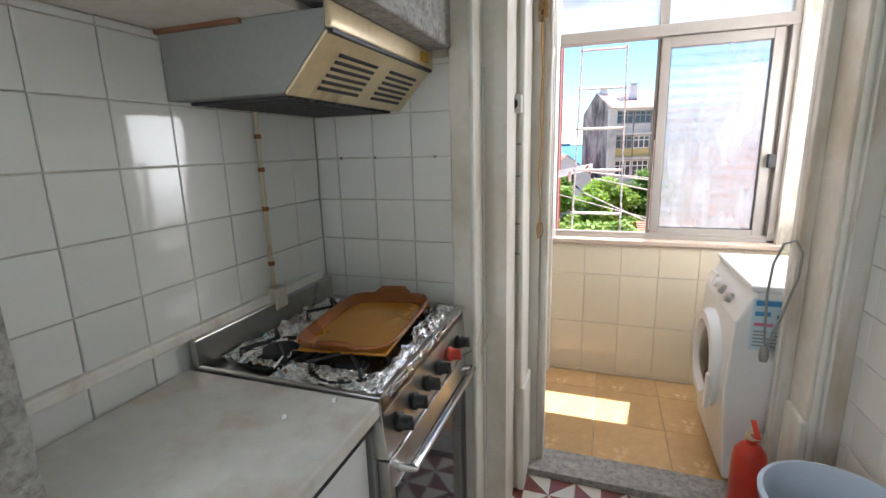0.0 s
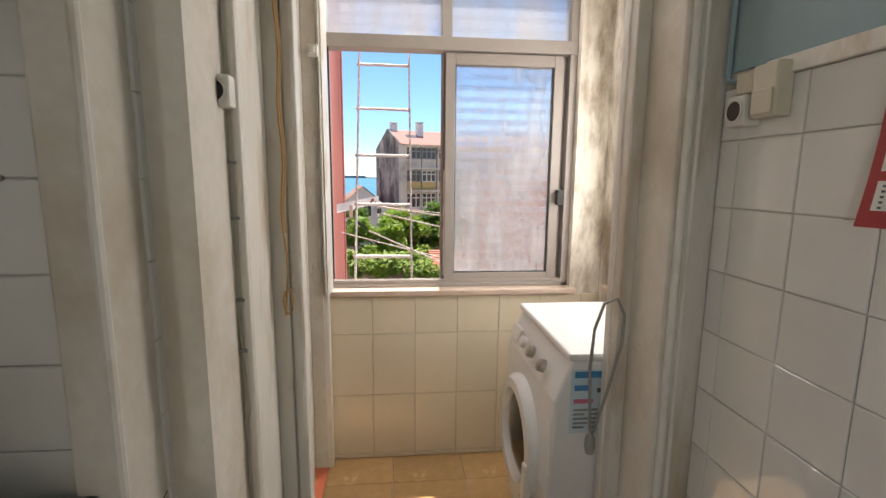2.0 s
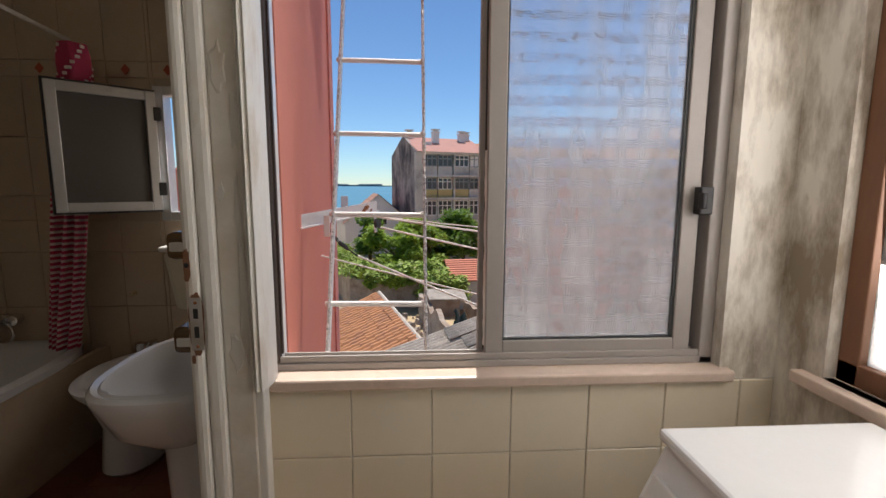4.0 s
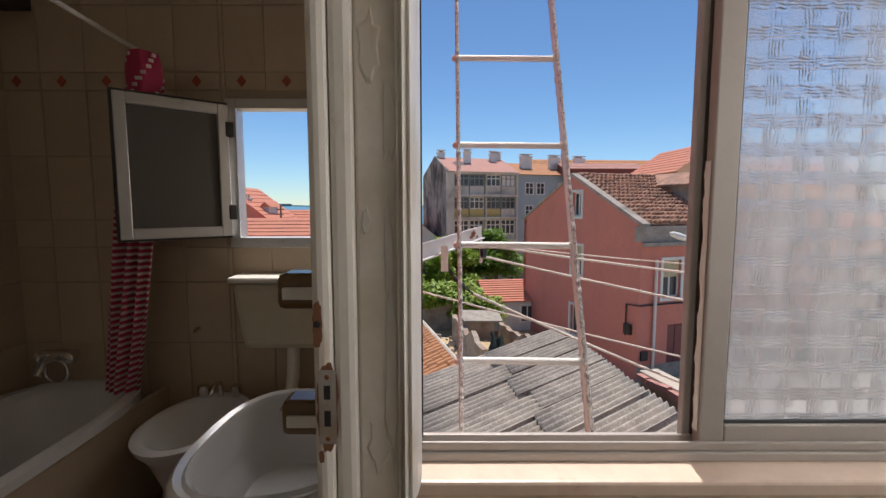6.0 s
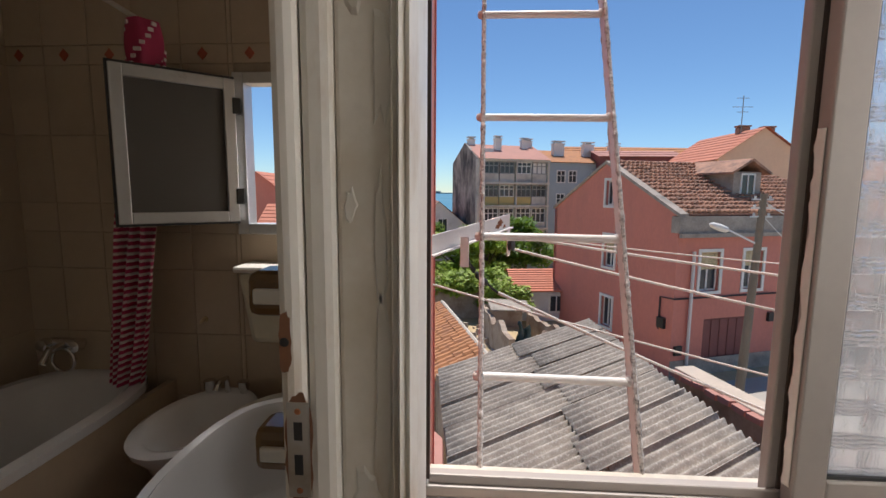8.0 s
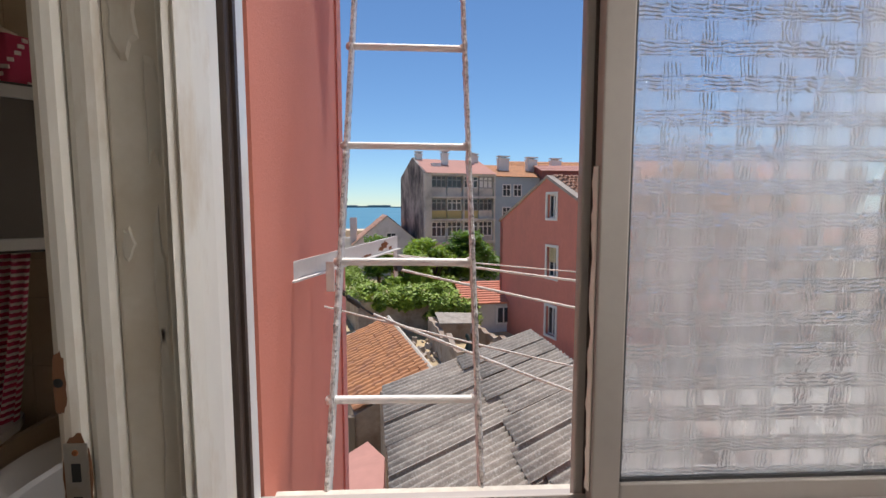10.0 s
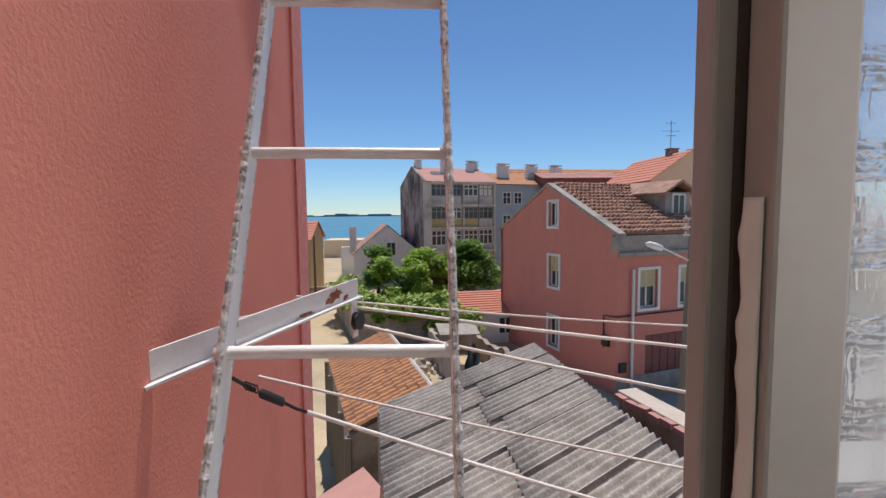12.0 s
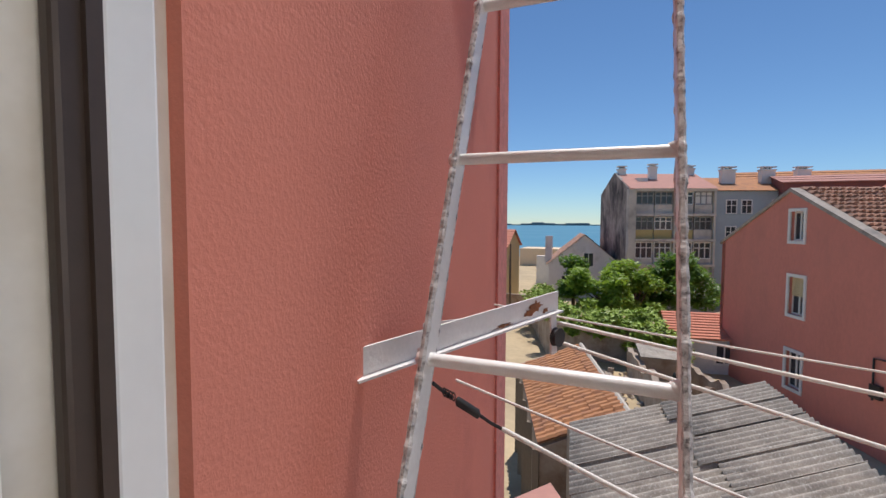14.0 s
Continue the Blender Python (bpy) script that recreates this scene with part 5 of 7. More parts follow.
wh = plain_house("house", "white gabled cottage with old brown tiled roof", (-4.2, 54.0, GZ), (7.2, 9.0, 3.6), 8, "wall_white", "roof_old", 3.0, ((0.4, 3.4, .9, 1.3), (-1.8, 1.0, .9, 1.3)), "y", 9)
s = Shape()
s.obox(pose(-7.6, 52.0, GZ + 4.8), .7, .7, 3.2)
s.make("chimney", M["wall_white"], wh)
under(wh)
under(plain_house("house", "yellow two-storey house with red tiled roof", (-14.0, 46.5, GZ), (7.2, 6.0, 5.5), 0, "wall_yellow", "roof_red", 1.6, ((2.4, 0.8, 1.0, 1.5), (2.4, 3.4, 1.0, 1.4), (0.2, 3.4, 1.0, 1.4)), "x", 7))
under(plain_house("house", "low outbuilding with a bright red tiled roof", (4.3, 28.6, GZ), (3.6, 3.8, 1.9), 8, "wall_white", "roof_red", 0.9, ((0.6, .6, .7, .9),), "x", 10))
under(plain_house("house", "beige apartment house with pink tiled roof", (29.5, 43.5, GZ), (17.0, 9.0, 9.2), 3, "wall_beige", "roof_red", 2.6, ((-5.5, 7.0, 1.5, 1.2), (-2.0, 7.0, 1.7, 1.2), (2.0, 7.0, 1.7, 1.2), (-5.5, 3.5, 1.5, 1.2)), "x", 12))
bg = plain_house("house", "beige gabled apartment house with a red roof and brick chimneys", (22.4, 42.0, GZ), (7.0, 9.0, 10.4), 3, "wall_beige", "roof_red", 2.4, (), "y", 9)
for x, y in ((22.6, 40.5), (24.9, 41.0)):
    Shape().obox(pose(x, y, GZ + 12.4), .9, .6, 1.6).obox(pose(x, y, GZ + 13.3), 1.05, .75, .12).make("chimney", M["roof_old"], bg, bevel=0.02)
under(bg)
under(plain_house("house", "dark red house between the roofs", (18.0, 54.0, GZ), (9.0, 6.0, 11.6), 3, "door_red", "roof_pink", 0.8, (), "x", 3))
under(plain_house("house", "long house with a rusty orange tiled roof", (19.0, 58.0, GZ), (18.0, 9.0, 10.8), 6, "wall_white", "roof_orange", 2.4, (), "x", 9))
under(plain_house("house", "low yellow house with a red clay roof by the beach", (-12.6, 34.0, GZ), (5.4, 6.0, 4.8), 4, "wall_yellow", "roof_red", 1.8, ((1.0, 3.0, .9, 1.1),), "x", 8))
rg = plain_house("house", "red gabled house with clay roof and plastered chimney", (-17.2, 39.0, GZ), (7.2, 8.0, 6.3), 4, "red_house", "roof_red", 2.8, ((1.0, 3.4, .9, 1.2),), "y", 9)
Shape().obox(pose(-15.8, 36.4, GZ + 7.3), .75, .6, 1.6).obox(pose(-15.8, 36.4, GZ + 8.14), .9, .75, .1).make("chimney", M["wall_white"], rg, bevel=0.03)
s = Shape()
for k in (-.25, 0, .25):
    s.lathe([(.09, 0), (.11, .2), (.06, .3)], pose(-15.8 + k, 36.4, GZ + 8.19), 8)
s.make("chimney_pot", M["concrete_pale"], rg, angle=50)
Shape().box(-14.75, -14.2, 37.0, 39.0, GZ + 6.6, GZ + 7.55).make("dormer", M["wall_white"], rg)
Shape().add([(-14.9, 36.8, GZ + 7.5), (-14.05, 36.8, GZ + 7.5), (-14.48, 36.8, GZ + 7.9), (-14.9, 39.2, GZ + 7.5), (-14.05, 39.2, GZ + 7.5), (-14.48, 39.2, GZ + 7.9)], [(0, 1, 2), (3, 5, 4), (0, 2, 5, 3), (1, 4, 5, 2), (0, 3, 4, 1)]).make("dormer_roof", M["roof_red"], rg)
under(rg)
up_ = thing("utility_pole", "thin wooden utility pole with two cross-arms among the roofs", "pole", (-13.1, 36.6, GZ))
Shape().tube([(-13.1, 36.6, GZ), (-13.1, 36.6, 1.4)], [.13, .08], 8).make("shaft", M["pole_wood"], up_, angle=40)
Shape().box(-13.4, -12.8, 36.5, 36.58, .95, 1.03).box(-13.35, -12.85, 36.5, 36.58, .55, .62).make("cross_arm", M["pole_wood"], up_)
under(up_)
ctr = Vector(house_point(RH, 17.2, 4.6, 0))
under(plain_house("house", "pale yellow terraced house beside the red house", (ctr.x, ctr.y, GZ), (10.6, 9.2, 5.9), 19.3, "wall_beige", "roof_red", 1.4, ((-3.5, 3.6, 1.0, 1.5), (-1.0, 3.6, 1.0, 1.5), (-3.5, .9, 1.0, 1.5)), "x", 9))
# yard walls and the palisade by the beach
s = Shape().box(-14.0, -6.5, 41.0, 41.4, GZ, GZ + 1.3)
tagged(s.make("garden_wall", M["wall_old"]), "low grey stone wall across the sandy yard", "wall")
bt = thing("beach_stair", "white stair ramp and low building at the beach", "stairs", (-9.5, 70, GZ))
s = Shape()
for k in range(12):
    s.box(-10.4 + k * .12, -8.0, 60 + k * .8, 60.8 + k * .8, GZ, GZ + 3.6 - k * .3)
s.make("steps", M["trim_white"], bt)
s = Shape().box(-18, -10.5, 85, 92, GZ, GZ + 3.2)
s.make("building", M["wall_beige"], bt)
under(bt)


# ---- poles, street lamp, car ----
def street_pole():
    ob = thing("street_lamp", "wooden utility pole with a white street-lamp arm", "street lamp", (10.0, 16.3, GZ))
    x, y = 10.0, 16.3
    Shape().tube([(x, y, GZ), (x + .25, y, 1.35)], [0.165, 0.115], 12).make("pole", M["pole_wood"], ob, angle=40)
    s = Shape().tube([(x + .2, y, -.45), (x - .55, y - .1, -.1), (x - .95, y - .15, .08)], 0.035, 6)
    s.make("arm", M["lamp_grey"], ob, angle=40)
    m = pose(x - 1.25, y - .2, .16, 0, 18, 8)
    s = Shape().lathe([(0.02, -.42), (.10, -.3), (.13, 0), (.11, .25), (.04, .34)], m @ pose(0, 0, 0, 0, 90, 0), 12, 1, 1)
    s.make("lantern", M["trim_white"], ob, angle=50)
    s = Shape()
    for z in (1.15, .85, .55):
        s.obox(pose(x + .22, y, z), .7, .08, .06)
        for dx in (-.25, .25):
            s.lathe([(.03, 0), (.045, .04), (.03, .1)], pose(x + .22 + dx, y, z + .03), 8)
    s.make("insulators", M["trim_white"], ob)
    return under(ob)


street_pole()
s = Shape()
for z0, z1, x1, y1 in ((1.1, -1.2, 15.5, 15.0), (.9, -.2, 27.0, 22.0), (.6, -2.2, 16.0, 19.0)):
    pts = [(10.25 + (x1 - 10.25) * t, 16.3 + (y1 - 16.3) * t, z0 + (z1 - z0) * t - .5 * math.sin(math.pi * t)) for t in (0, .15, .3, .45, .6, .75, .9, 1)]
    s.tube(pts, 0.018, 5)
tagged(s.make("overhead_cable", M["rope_white"]), "pale cables slung from the utility pole", "cable")
yp = thing("utility_pole", "thin dark wooden pole in the sandy yard", "pole", (-8.9, 39.0, GZ))
Shape().tube([(-8.9, 39.0, GZ), (-8.9, 39.0, GZ + 6.0)], [.12, .07], 8).make("shaft", M["bark"], yp, angle=40)
under(yp)
ae = thing("tv_aerial", "thin metal roof aerial with crossbars", "aerial", (21.5, 40.5, 5.6))
s = Shape().tube([(22.2, 40.0, 5.4), (22.2, 40.0, 9.4)], .035, 5)
for z, l in ((9.2, 1.0), (8.5, 1.6), (8.1, .9)):
    s.tube([(22.2 - l / 2, 40.0, z), (22.2 + l / 2, 40.0, z)], .025, 4)
s.make("mast", M["hood_grey"], ae)
under(ae)


def car():
    ob = thing("car", "black hatchback parked beside the red house", "car", (17.4, 20.0, GZ + .03))
    m = pose(17.4, 20.1, GZ + .03, 0, 0, 19.3)
    prof = [(-2.0, .35), (-2.0, .75), (-1.75, .9), (-1.0, .98), (-.45, 1.38), (.75, 1.42), (1.55, .98), (1.95, .85), (2.0, .35)]
    s = Shape()
    n = len(prof)
    vs = []
    for y, k in ((-.82, .94), (-.7, 1), (.7, 1), (.82, .94)):
        vs += [m @ Vector((x * k, y * (0.86 if z > 1.1 else 1), z)) for x, z in prof]
    fs = [(i, i + 1, n + i + 1, n + i) for i in range(n - 1)] + [(n + i, n + i + 1, 2 * n + i + 1, 2 * n + i) for i in range(n - 1)]
    fs += [(2 * n + i, 2 * n + i + 1, 3 * n + i + 1, 3 * n + i) for i in range(n - 1)] + [tuple(range(n - 1, -1, -1)), tuple(range(3 * n, 4 * n))]
    s.add(vs, fs)
    s.make("body", M["car_paint"], ob, angle=35)
    g = Shape()
    for y in (-.80, .80):
        g.obox(m @ pose(.1, y * .93, 1.17), 1.7, .04, .28)
    g.make("side_window", M["dark_glass"], ob)
    for x in (-1.25, 1.25):
        for y in (-.8, .8):
            w = Shape().lathe([(.2, -.09), (.31, -.09), (.31, .09), (.2, .09)], m @ pose(x, y, .31, 90, 0, 0), 20).make("wheel", M["rubber"], ob, angle=40)
            Shape().lathe([(.05, -.1), (.19, -.095), (.19, .095), (.05, .1)], m @ pose(x, y, .31, 90, 0, 0), 14).make("rim", M["alu"], w, angle=40)
    for y in (-.55, .55):
        Shape().obox(m @ pose(-1.97, y, .68), .08, .34, .14).make("headlamp", M["plastic_white"], ob, bevel=0.02)
    return under(ob)


car()

# ---- steel ladder frame and washing-line brackets outside the window ----
lad = thing("ladder", "white painted steel ladder frame, rusty, leaning out from the sill", "ladder", (0.25, 0.25, 0.84))
def rail_at(x, z):
    return Vector((x, 0.275 + (z - 0.952) * 0.424, z))
for x, nm in ((0.108, 0), (0.395, 1)):
    s = Shape()
    a, b = rail_at(x, 0.80), rail_at(x, 2.9)
    m = Matrix.Translation((a + b) / 2) @ (b - a).to_track_quat("Z", "Y").to_matrix().to_4x4()
    ln = (b - a).length
    sx = 1 if nm == 0 else -1
    def blade(u, v):
        k = noise.noise(Vector((x * 10, v * 190, u * 3)))
        return m @ Vector((0, (u - .5) * (.033 + .004 * k), (v - .5) * ln))
    s.sheet(blade, 2, 260)
    s.make("rail", M["rail_paint"], lad, thick=0.009)
    for side in (-1, 1):                      # knobbly worn edges
        s = Shape()
        n_pt = 420
        s.tube([m @ Vector((-.0045 + .001 * noise.noise(Vector((side, i * .9, 5.0))), side * .0155, (i / n_pt - .5) * ln)) for i in range(n_pt + 1)],
               [.0050 + .0022 * noise.noise(Vector((side * 3.0, i * .43, x * 9))) for i in range(n_pt + 1)], 6)
        s.make("rough_edge", M["rail_edge"], lad)
for k in range(-1, 7):
    z = 0.952 + k * 0.262
    if z > 0.9 and z < 2.9:
        Shape().tube([rail_at(0.104, z), rail_at(0.25, z - .001), rail_at(0.399, z - .003)], 0.0085, 10).make("rung", M["rail_paint"], lad, angle=50)
        for x in (0.108, 0.395):
            Shape().lathe([(.003, -.010), (.0095, -.007), (.0115, 0), (.0095, .007), (.003, .010)], Matrix.Translation(rail_at(x, z)), 8).make("weld", M["rail_paint"], lad, angle=60)
under(lad)


def bracket(name, a, b, h, label):
    """A steel angle from the wall at a to its tip b, with a pulley plate under the tip."""
    ob = thing(name, label, "bracket", a, "washing-line brackets")
    a, b = Vector(a), Vector(b)
    d = (b - a).normalized()
    side = Vector((d.y, -d.x, 0)).normalized()
    s = Shape()
    def quad(p, q, r, t, th):
        nn = (q - p).cross(t - p).normalized() * th
        s.add([p, q, r, t, p + nn, q + nn, r + nn, t + nn], [(0, 1, 2, 3), (7, 6, 5, 4), (0, 4, 5, 1), (1, 5, 6, 2), (2, 6, 7, 3), (3, 7, 4, 0)])
    up = Vector((0, 0, h))
    quad(a, b, b + up, a + up, 0.004)
    quad(a, b, b + side * h * .42, a + side * h * .42, 0.004)
    s.make("angle", M["rail_paint"], ob)
    rnd = random.Random(int(h * 1000))
    for back, hi, w0, h0 in ((.085, .55, .022, .012), (.11, .3, .016, .008), (.05, .2, .012, .006), (.19, .12, .03, .004)):
        if back * 2 > (b - a).length * h / .04:
            continue
        c = b - d * back + up * hi
        for off in (-.0015, .0055):
            ring = []
            for i in range(16):
                g, k = 2 * math.pi * i / 16, rnd.uniform(.5, 1.2)
                ring.append(c + d * (math.cos(g) * w0 * k) + Vector((0, 0, math.sin(g) * h0 * k)) + side * off)
            Shape().add(ring, [tuple(range(16))]).make("rust_patch", M["rust"], ob, thick=0.0004)
    if h < .02:
        return under(ob)
    p = b - d * .03 + side * .012
    Shape().obox(Matrix.Translation(p - Vector((0, 0, .045))) @ d.to_track_quat("X", "Z").to_matrix().to_4x4(), .022, .005, .085).make("plate", M["rail_paint"], ob, bevel=0.002)
    Shape().lathe([(.004, -.006), (.02, -.006), (.016, 0), (.02, .006), (.004, .006)], Matrix.Translation(p - Vector((0, 0, .05)) + side * .01) @ side.to_track_quat("Z", "Y").to_matrix().to_4x4(), 16).make("pulley", M["black_iron"], ob, angle=50)
    return under(ob)


bracket("line_bracket", (-0.006, 0.398, 1.170), (0.205, 0.87, 1.20), 0.040, "white steel washing-line bracket with rust on the pink wall")
bracket("line_bracket", (-0.02, 0.66, 1.180), (0.045, 0.93, 1.152), 0.013, "white steel washing-line bracket with rust on the pink wall")
tb = thing("turnbuckle", "rusty turnbuckle and chain on the washing line", "hardware", (0.1, 0.55, 1.13))
s = Shape()
s.tube([(0.085, 0.47, 1.152), (0.09, 0.50, 1.135), (0.102, 0.52, 1.122)], .0028, 6)
s.tube([(0.106, 0.525, 1.118), (0.109, 0.527, 1.116), (0.144, 0.550, 1.096), (0.147, 0.552, 1.094)], [.003, .0068, .0068, .003], 8)
s.tube([(0.147, 0.552, 1.094), (0.165, 0.565, 1.082), (0.185, 0.58, 1.071)], .0026, 6)
for k in range(4):
    c = Vector((0.092 + k * .004, 0.503 + k * .005, 1.133 - k * .003))
    s.tube([c + Vector((.004 * math.cos(g), 0, .005 * math.sin(g))) for g in (2 * math.pi * i / 10 for i in range(10))], .0013, 5, True)
s.v = [(.085 + (x - .085) * .75, y, 1.152 + (z - 1.152) * 1.25) for x, y, z in s.v]
s.make("body", M["black_iron"], tb, angle=50)
Shape().obox(pose(0.075, 0.46, 1.17), .02, .006, .07).make("plate", M["rail_paint"], tb, bevel=0.002)
under(tb)
# washing lines
def rope(a, b, sag, r=0.0042):
    a, b = Vector(a), Vector(b)
    pts = [a + (b - a) * t - Vector((0, 0, sag * 4 * t * (1 - t))) for t in [i / 24 for i in range(25)]]
    ob = Shape().tube(pts, r, 8).make("washing_line", M["rope_white"], angle=60)
    return tagged(ob, "twisted white washing line strung across the window", "rope", "washing lines")
rope((0.20, 0.86, 1.175), (2.6, 0.80, 0.93), 0.03)
rope((0.20, 0.86, 1.135), (2.6, 0.72, 0.70), 0.03)
rope((0.160, 0.58, 1.051), (2.6, 1.20, 0.0), 0.04)
rope((-0.04, 0.90, 1.005), (2.6, 0.92, 0.40), 0.03, 0.0035)
rope((0.05, 0.93, 1.19), (2.6, 1.05, 1.02), 0.04, 0.0025)

# ---- kitchen things ----
soff = structure(Shape().box(KX0, -0.27, -3.6, AY, 1.638, TOP).make("wall_chimney_breast", M["plaster"]), "plaster soffit of the old chimney breast")
structure(Shape().box(-0.27, -0.135, -3.6, AY - .022, 1.652, 2.0).make("trim_mantle", M["stone_grey"], bevel=0.006), "rough grey granite mantle beam")
structure(Shape().box(-0.27, -0.14, -3.6, AY, 2.0, TOP).make("wall_chimney_front", M["plaster"]), "plaster front of the chimney breast")
structure(Shape().box(KX0, -0.36, -2.62, -2.455, 0, 1.25).make("trim_stone_jamb", M["stone_grey"], bevel=0.012), "speckled granite jamb of the cooking recess")

counter = thing("kitchen_counter", "worn grey marble counter on white cabinets", "counter", (-0.38, -2.6, 0))
Shape().box(KX0 + .012, -0.112, -3.5, -2.022, 0.845, 0.88).make("worktop", M["marble"], counter, bevel=0.005)
Shape().box(KX0 + .012, -0.16, -3.5, -2.03, 0.08, 0.845).make("body", M["enamel"], counter)
for y0, y1 in ((-2.47, -2.035), (-2.92, -2.48), (-3.37, -2.93)):
    d = Shape().box(-0.16, -0.142, y0, y1, 0.10, 0.80).make("door", M["enamel"], counter, bevel=0.003)
    Shape().tube([(-0.142, y1 - .06, .55), (-0.115, y1 - .06, .55), (-0.115, y1 - .06, .65), (-0.142, y1 - .06, .65)], .006, 6).make("handle", M["chrome"], d, angle=50)
# black strip drawn as the shadow under the worktop's front lip
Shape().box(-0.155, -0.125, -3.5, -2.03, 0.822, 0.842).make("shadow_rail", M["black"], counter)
under(counter)
structure(Shape().box(KX0, KX0 + .022, -3.5, -1.46, 0.945, 0.975).make("trim_backsplash_ledge", M["wood_paint_white"], bevel=0.006), "white ledge strip above the counter")

# stove
SX0, SX1, SY0, SY1 = -0.60, -0.118, -2.015, -1.43
st = thing("gas_stove", "steel gas cooker with foil-covered hob and black knobs", "stove", (-0.36, -1.72, 0))
Shape().box(SX0, SX1 - .02, SY0, SY1, 0.03, 0.84).make("body", M["hood_grey"], st, bevel=0.004)
s = Shape().box(SX0, SX1 + .004, SY0, SY1, 0.84, 0.862)
s.box(SX0, SX1 + .004, SY0, SY0 + .012, 0.862, 0.884).box(SX0, SX1 + .004, SY1 - .012, SY1, 0.862, 0.884).box(SX1 - .012, SX1 + .004, SY0, SY1, 0.85, 0.884)
s.make("hob", M["steel"], st, bevel=0.003)
s = Shape().box(SX0 - .01, SX0 + .008, SY0, SY1, 0.86, 0.95)
s.make("splash_plate", M["steel"], st, bevel=0.003)
Shape().add([(SX1 - .02, SY0, .735), (SX1 + .014, SY0, .74), (SX1 + .004, SY0, .845), (SX1 - .02, SY0, .845), (SX1 - .02, SY1, .735), (SX1 + .014, SY1, .74), (SX1 + .004, SY1, .845), (SX1 - .02, SY1, .845)],
            [(0, 1, 2, 3), (7, 6, 5, 4), (0, 4, 5, 1), (1, 5, 6, 2), (2, 6, 7, 3), (3, 7, 4, 0)]).make("control_panel", M["steel"], st, bevel=0.002)
for k in range(6):
    y = SY0 + .06 + k * .088
    mk = pose(SX1 + .012, y, 0.795, 0, 86, 0)
    Shape().lathe([(.021, 0), (.021, .008), (.017, .012), (.015, .03), (.010, .033)], mk, 18).obox(mk @ pose(0, 0, .028), .030, .007, .014).make("knob", M["red"] if k == 4 else M["black"], st, angle=40)
d = Shape().box(SX1 - .018, SX1 + .012, SY0 + .01, SY1 - .01, 0.13, 0.725).make("oven_door", M["steel"], st, bevel=0.004)
Shape().box(SX1 + .012, SX1 + .016, SY0 + .03, SY1 - .03, 0.16, 0.655).make("glass", M["dark_glass"], d)
Shape().tube([(SX1 + .014, SY0 + .05, .69), (SX1 + .05, SY0 + .05, .695), (SX1 + .05, SY1 - .05, .695), (SX1 + .014, SY1 - .05, .69)], .010, 8).make("handle", M["chrome"], d, angle=50)
Shape().box(SX0 + .03, SX1 - .02, SY0 + .02, SY1 - .02, 0.0, 0.09).make("plinth", M["black"], st)
for bx, by, r in ((-.48, -1.86, .045), (-.27, -1.87, .035), (-.48, -1.58, .035), (-.27, -1.58, .05)):
    Shape().lathe([(r * 1.3, 0), (r * 1.3, .006), (r, .008), (r, .018), (r * .8, .022), (.002, .023)], pose(bx, by, .862), 18).make("burner", M["black_iron"], st, angle=40)
    g = Shape()
    for a in range(4):
        ca, sa = math.cos(a * math.pi / 2 + .78), math.sin(a * math.pi / 2 + .78)
        g.tube([(bx + ca * .095, by + sa * .095, .864), (bx + ca * .095, by + sa * .095, .897), (bx + ca * .02, by + sa * .02, .9)], .005, 5)
    g.tube([(bx + .095 * math.cos(i * math.pi / 8), by + .095 * math.sin(i * math.pi / 8), .868) for i in range(16)], .005, 5, True)
    g.make("pan_support", M["black_iron"], st, angle=60)
rnd = random.Random(3)
for k, (x0, x1, y0, y1, lift) in enumerate(((-.585, -.42, -1.96, -1.46, .02), (-.40, -.16, -2.0, -1.92, .012), (-.19, -.105, -1.70, -1.44, .018), (-.40, -.2, -1.53, -1.45, .018), (-.165, -.108, -2.0, -1.69, .012))):
    s = Shape()
    def fn(u, v):
        q = noise.noise(Vector((u * 6 + k, v * 9, k * 3.1))) + .6 * noise.noise(Vector((u * 17, v * 23, k)))
        edge = min(u, 1 - u, v, 1 - v)
        return (x0 + (x1 - x0) * u + .008 * q, y0 + (y1 - y0) * v, .866 + lift * abs(q) * 1.1 + (.012 if edge < .04 else 0))
    s.sheet(fn, 34, 34)
    s.make("foil", M["foil"], st)
under(st)

# tray on the hob
tray = thing("serving_tray", "orange-brown wooden serving tray with cut-out handles on the hob", "tray", (-0.29, -1.72, 0.925))
mt = pose(-0.295, -1.72, 0.905, 2, -2, 4)
s = Shape()
s.obox(mt @ pose(0, 0, 0.004), .235, .335, .008)
s.make("base", M["tray"], tray, bevel=0.003)
s = Shape()
def rim(u, v):
    """Flared rim; u runs round the tray, v from the base outwards."""
    a = u * 2 * math.pi
    c, sn = math.cos(a), math.sin(a)
    k = (abs(c) ** 5 + abs(sn) ** 5) ** -.2
    end = max(0.0, abs(sn) - .93) / .07 if abs(sn) > .93 else 0
    lift = .024 * v + (.012 * end * v)
    return mt @ Vector((c * k * (.115 + .022 * v), sn * k * (.165 + .024 * v), .004 + lift))
s.sheet(rim, 72, 3)
s.make("rim", M["tray_rim"], tray, angle=60, thick=0.007)
for sg in (-1, 1):
    Shape().tube([mt @ Vector((-.055, sg * .187, .026)), mt @ Vector((-.035, sg * .198, .042)), mt @ Vector((.035, sg * .198, .042)), mt @ Vector((.055, sg * .187, .026))], .0075, 8).make("handle", M["tray_rim"], tray, angle=60)
under(tray)

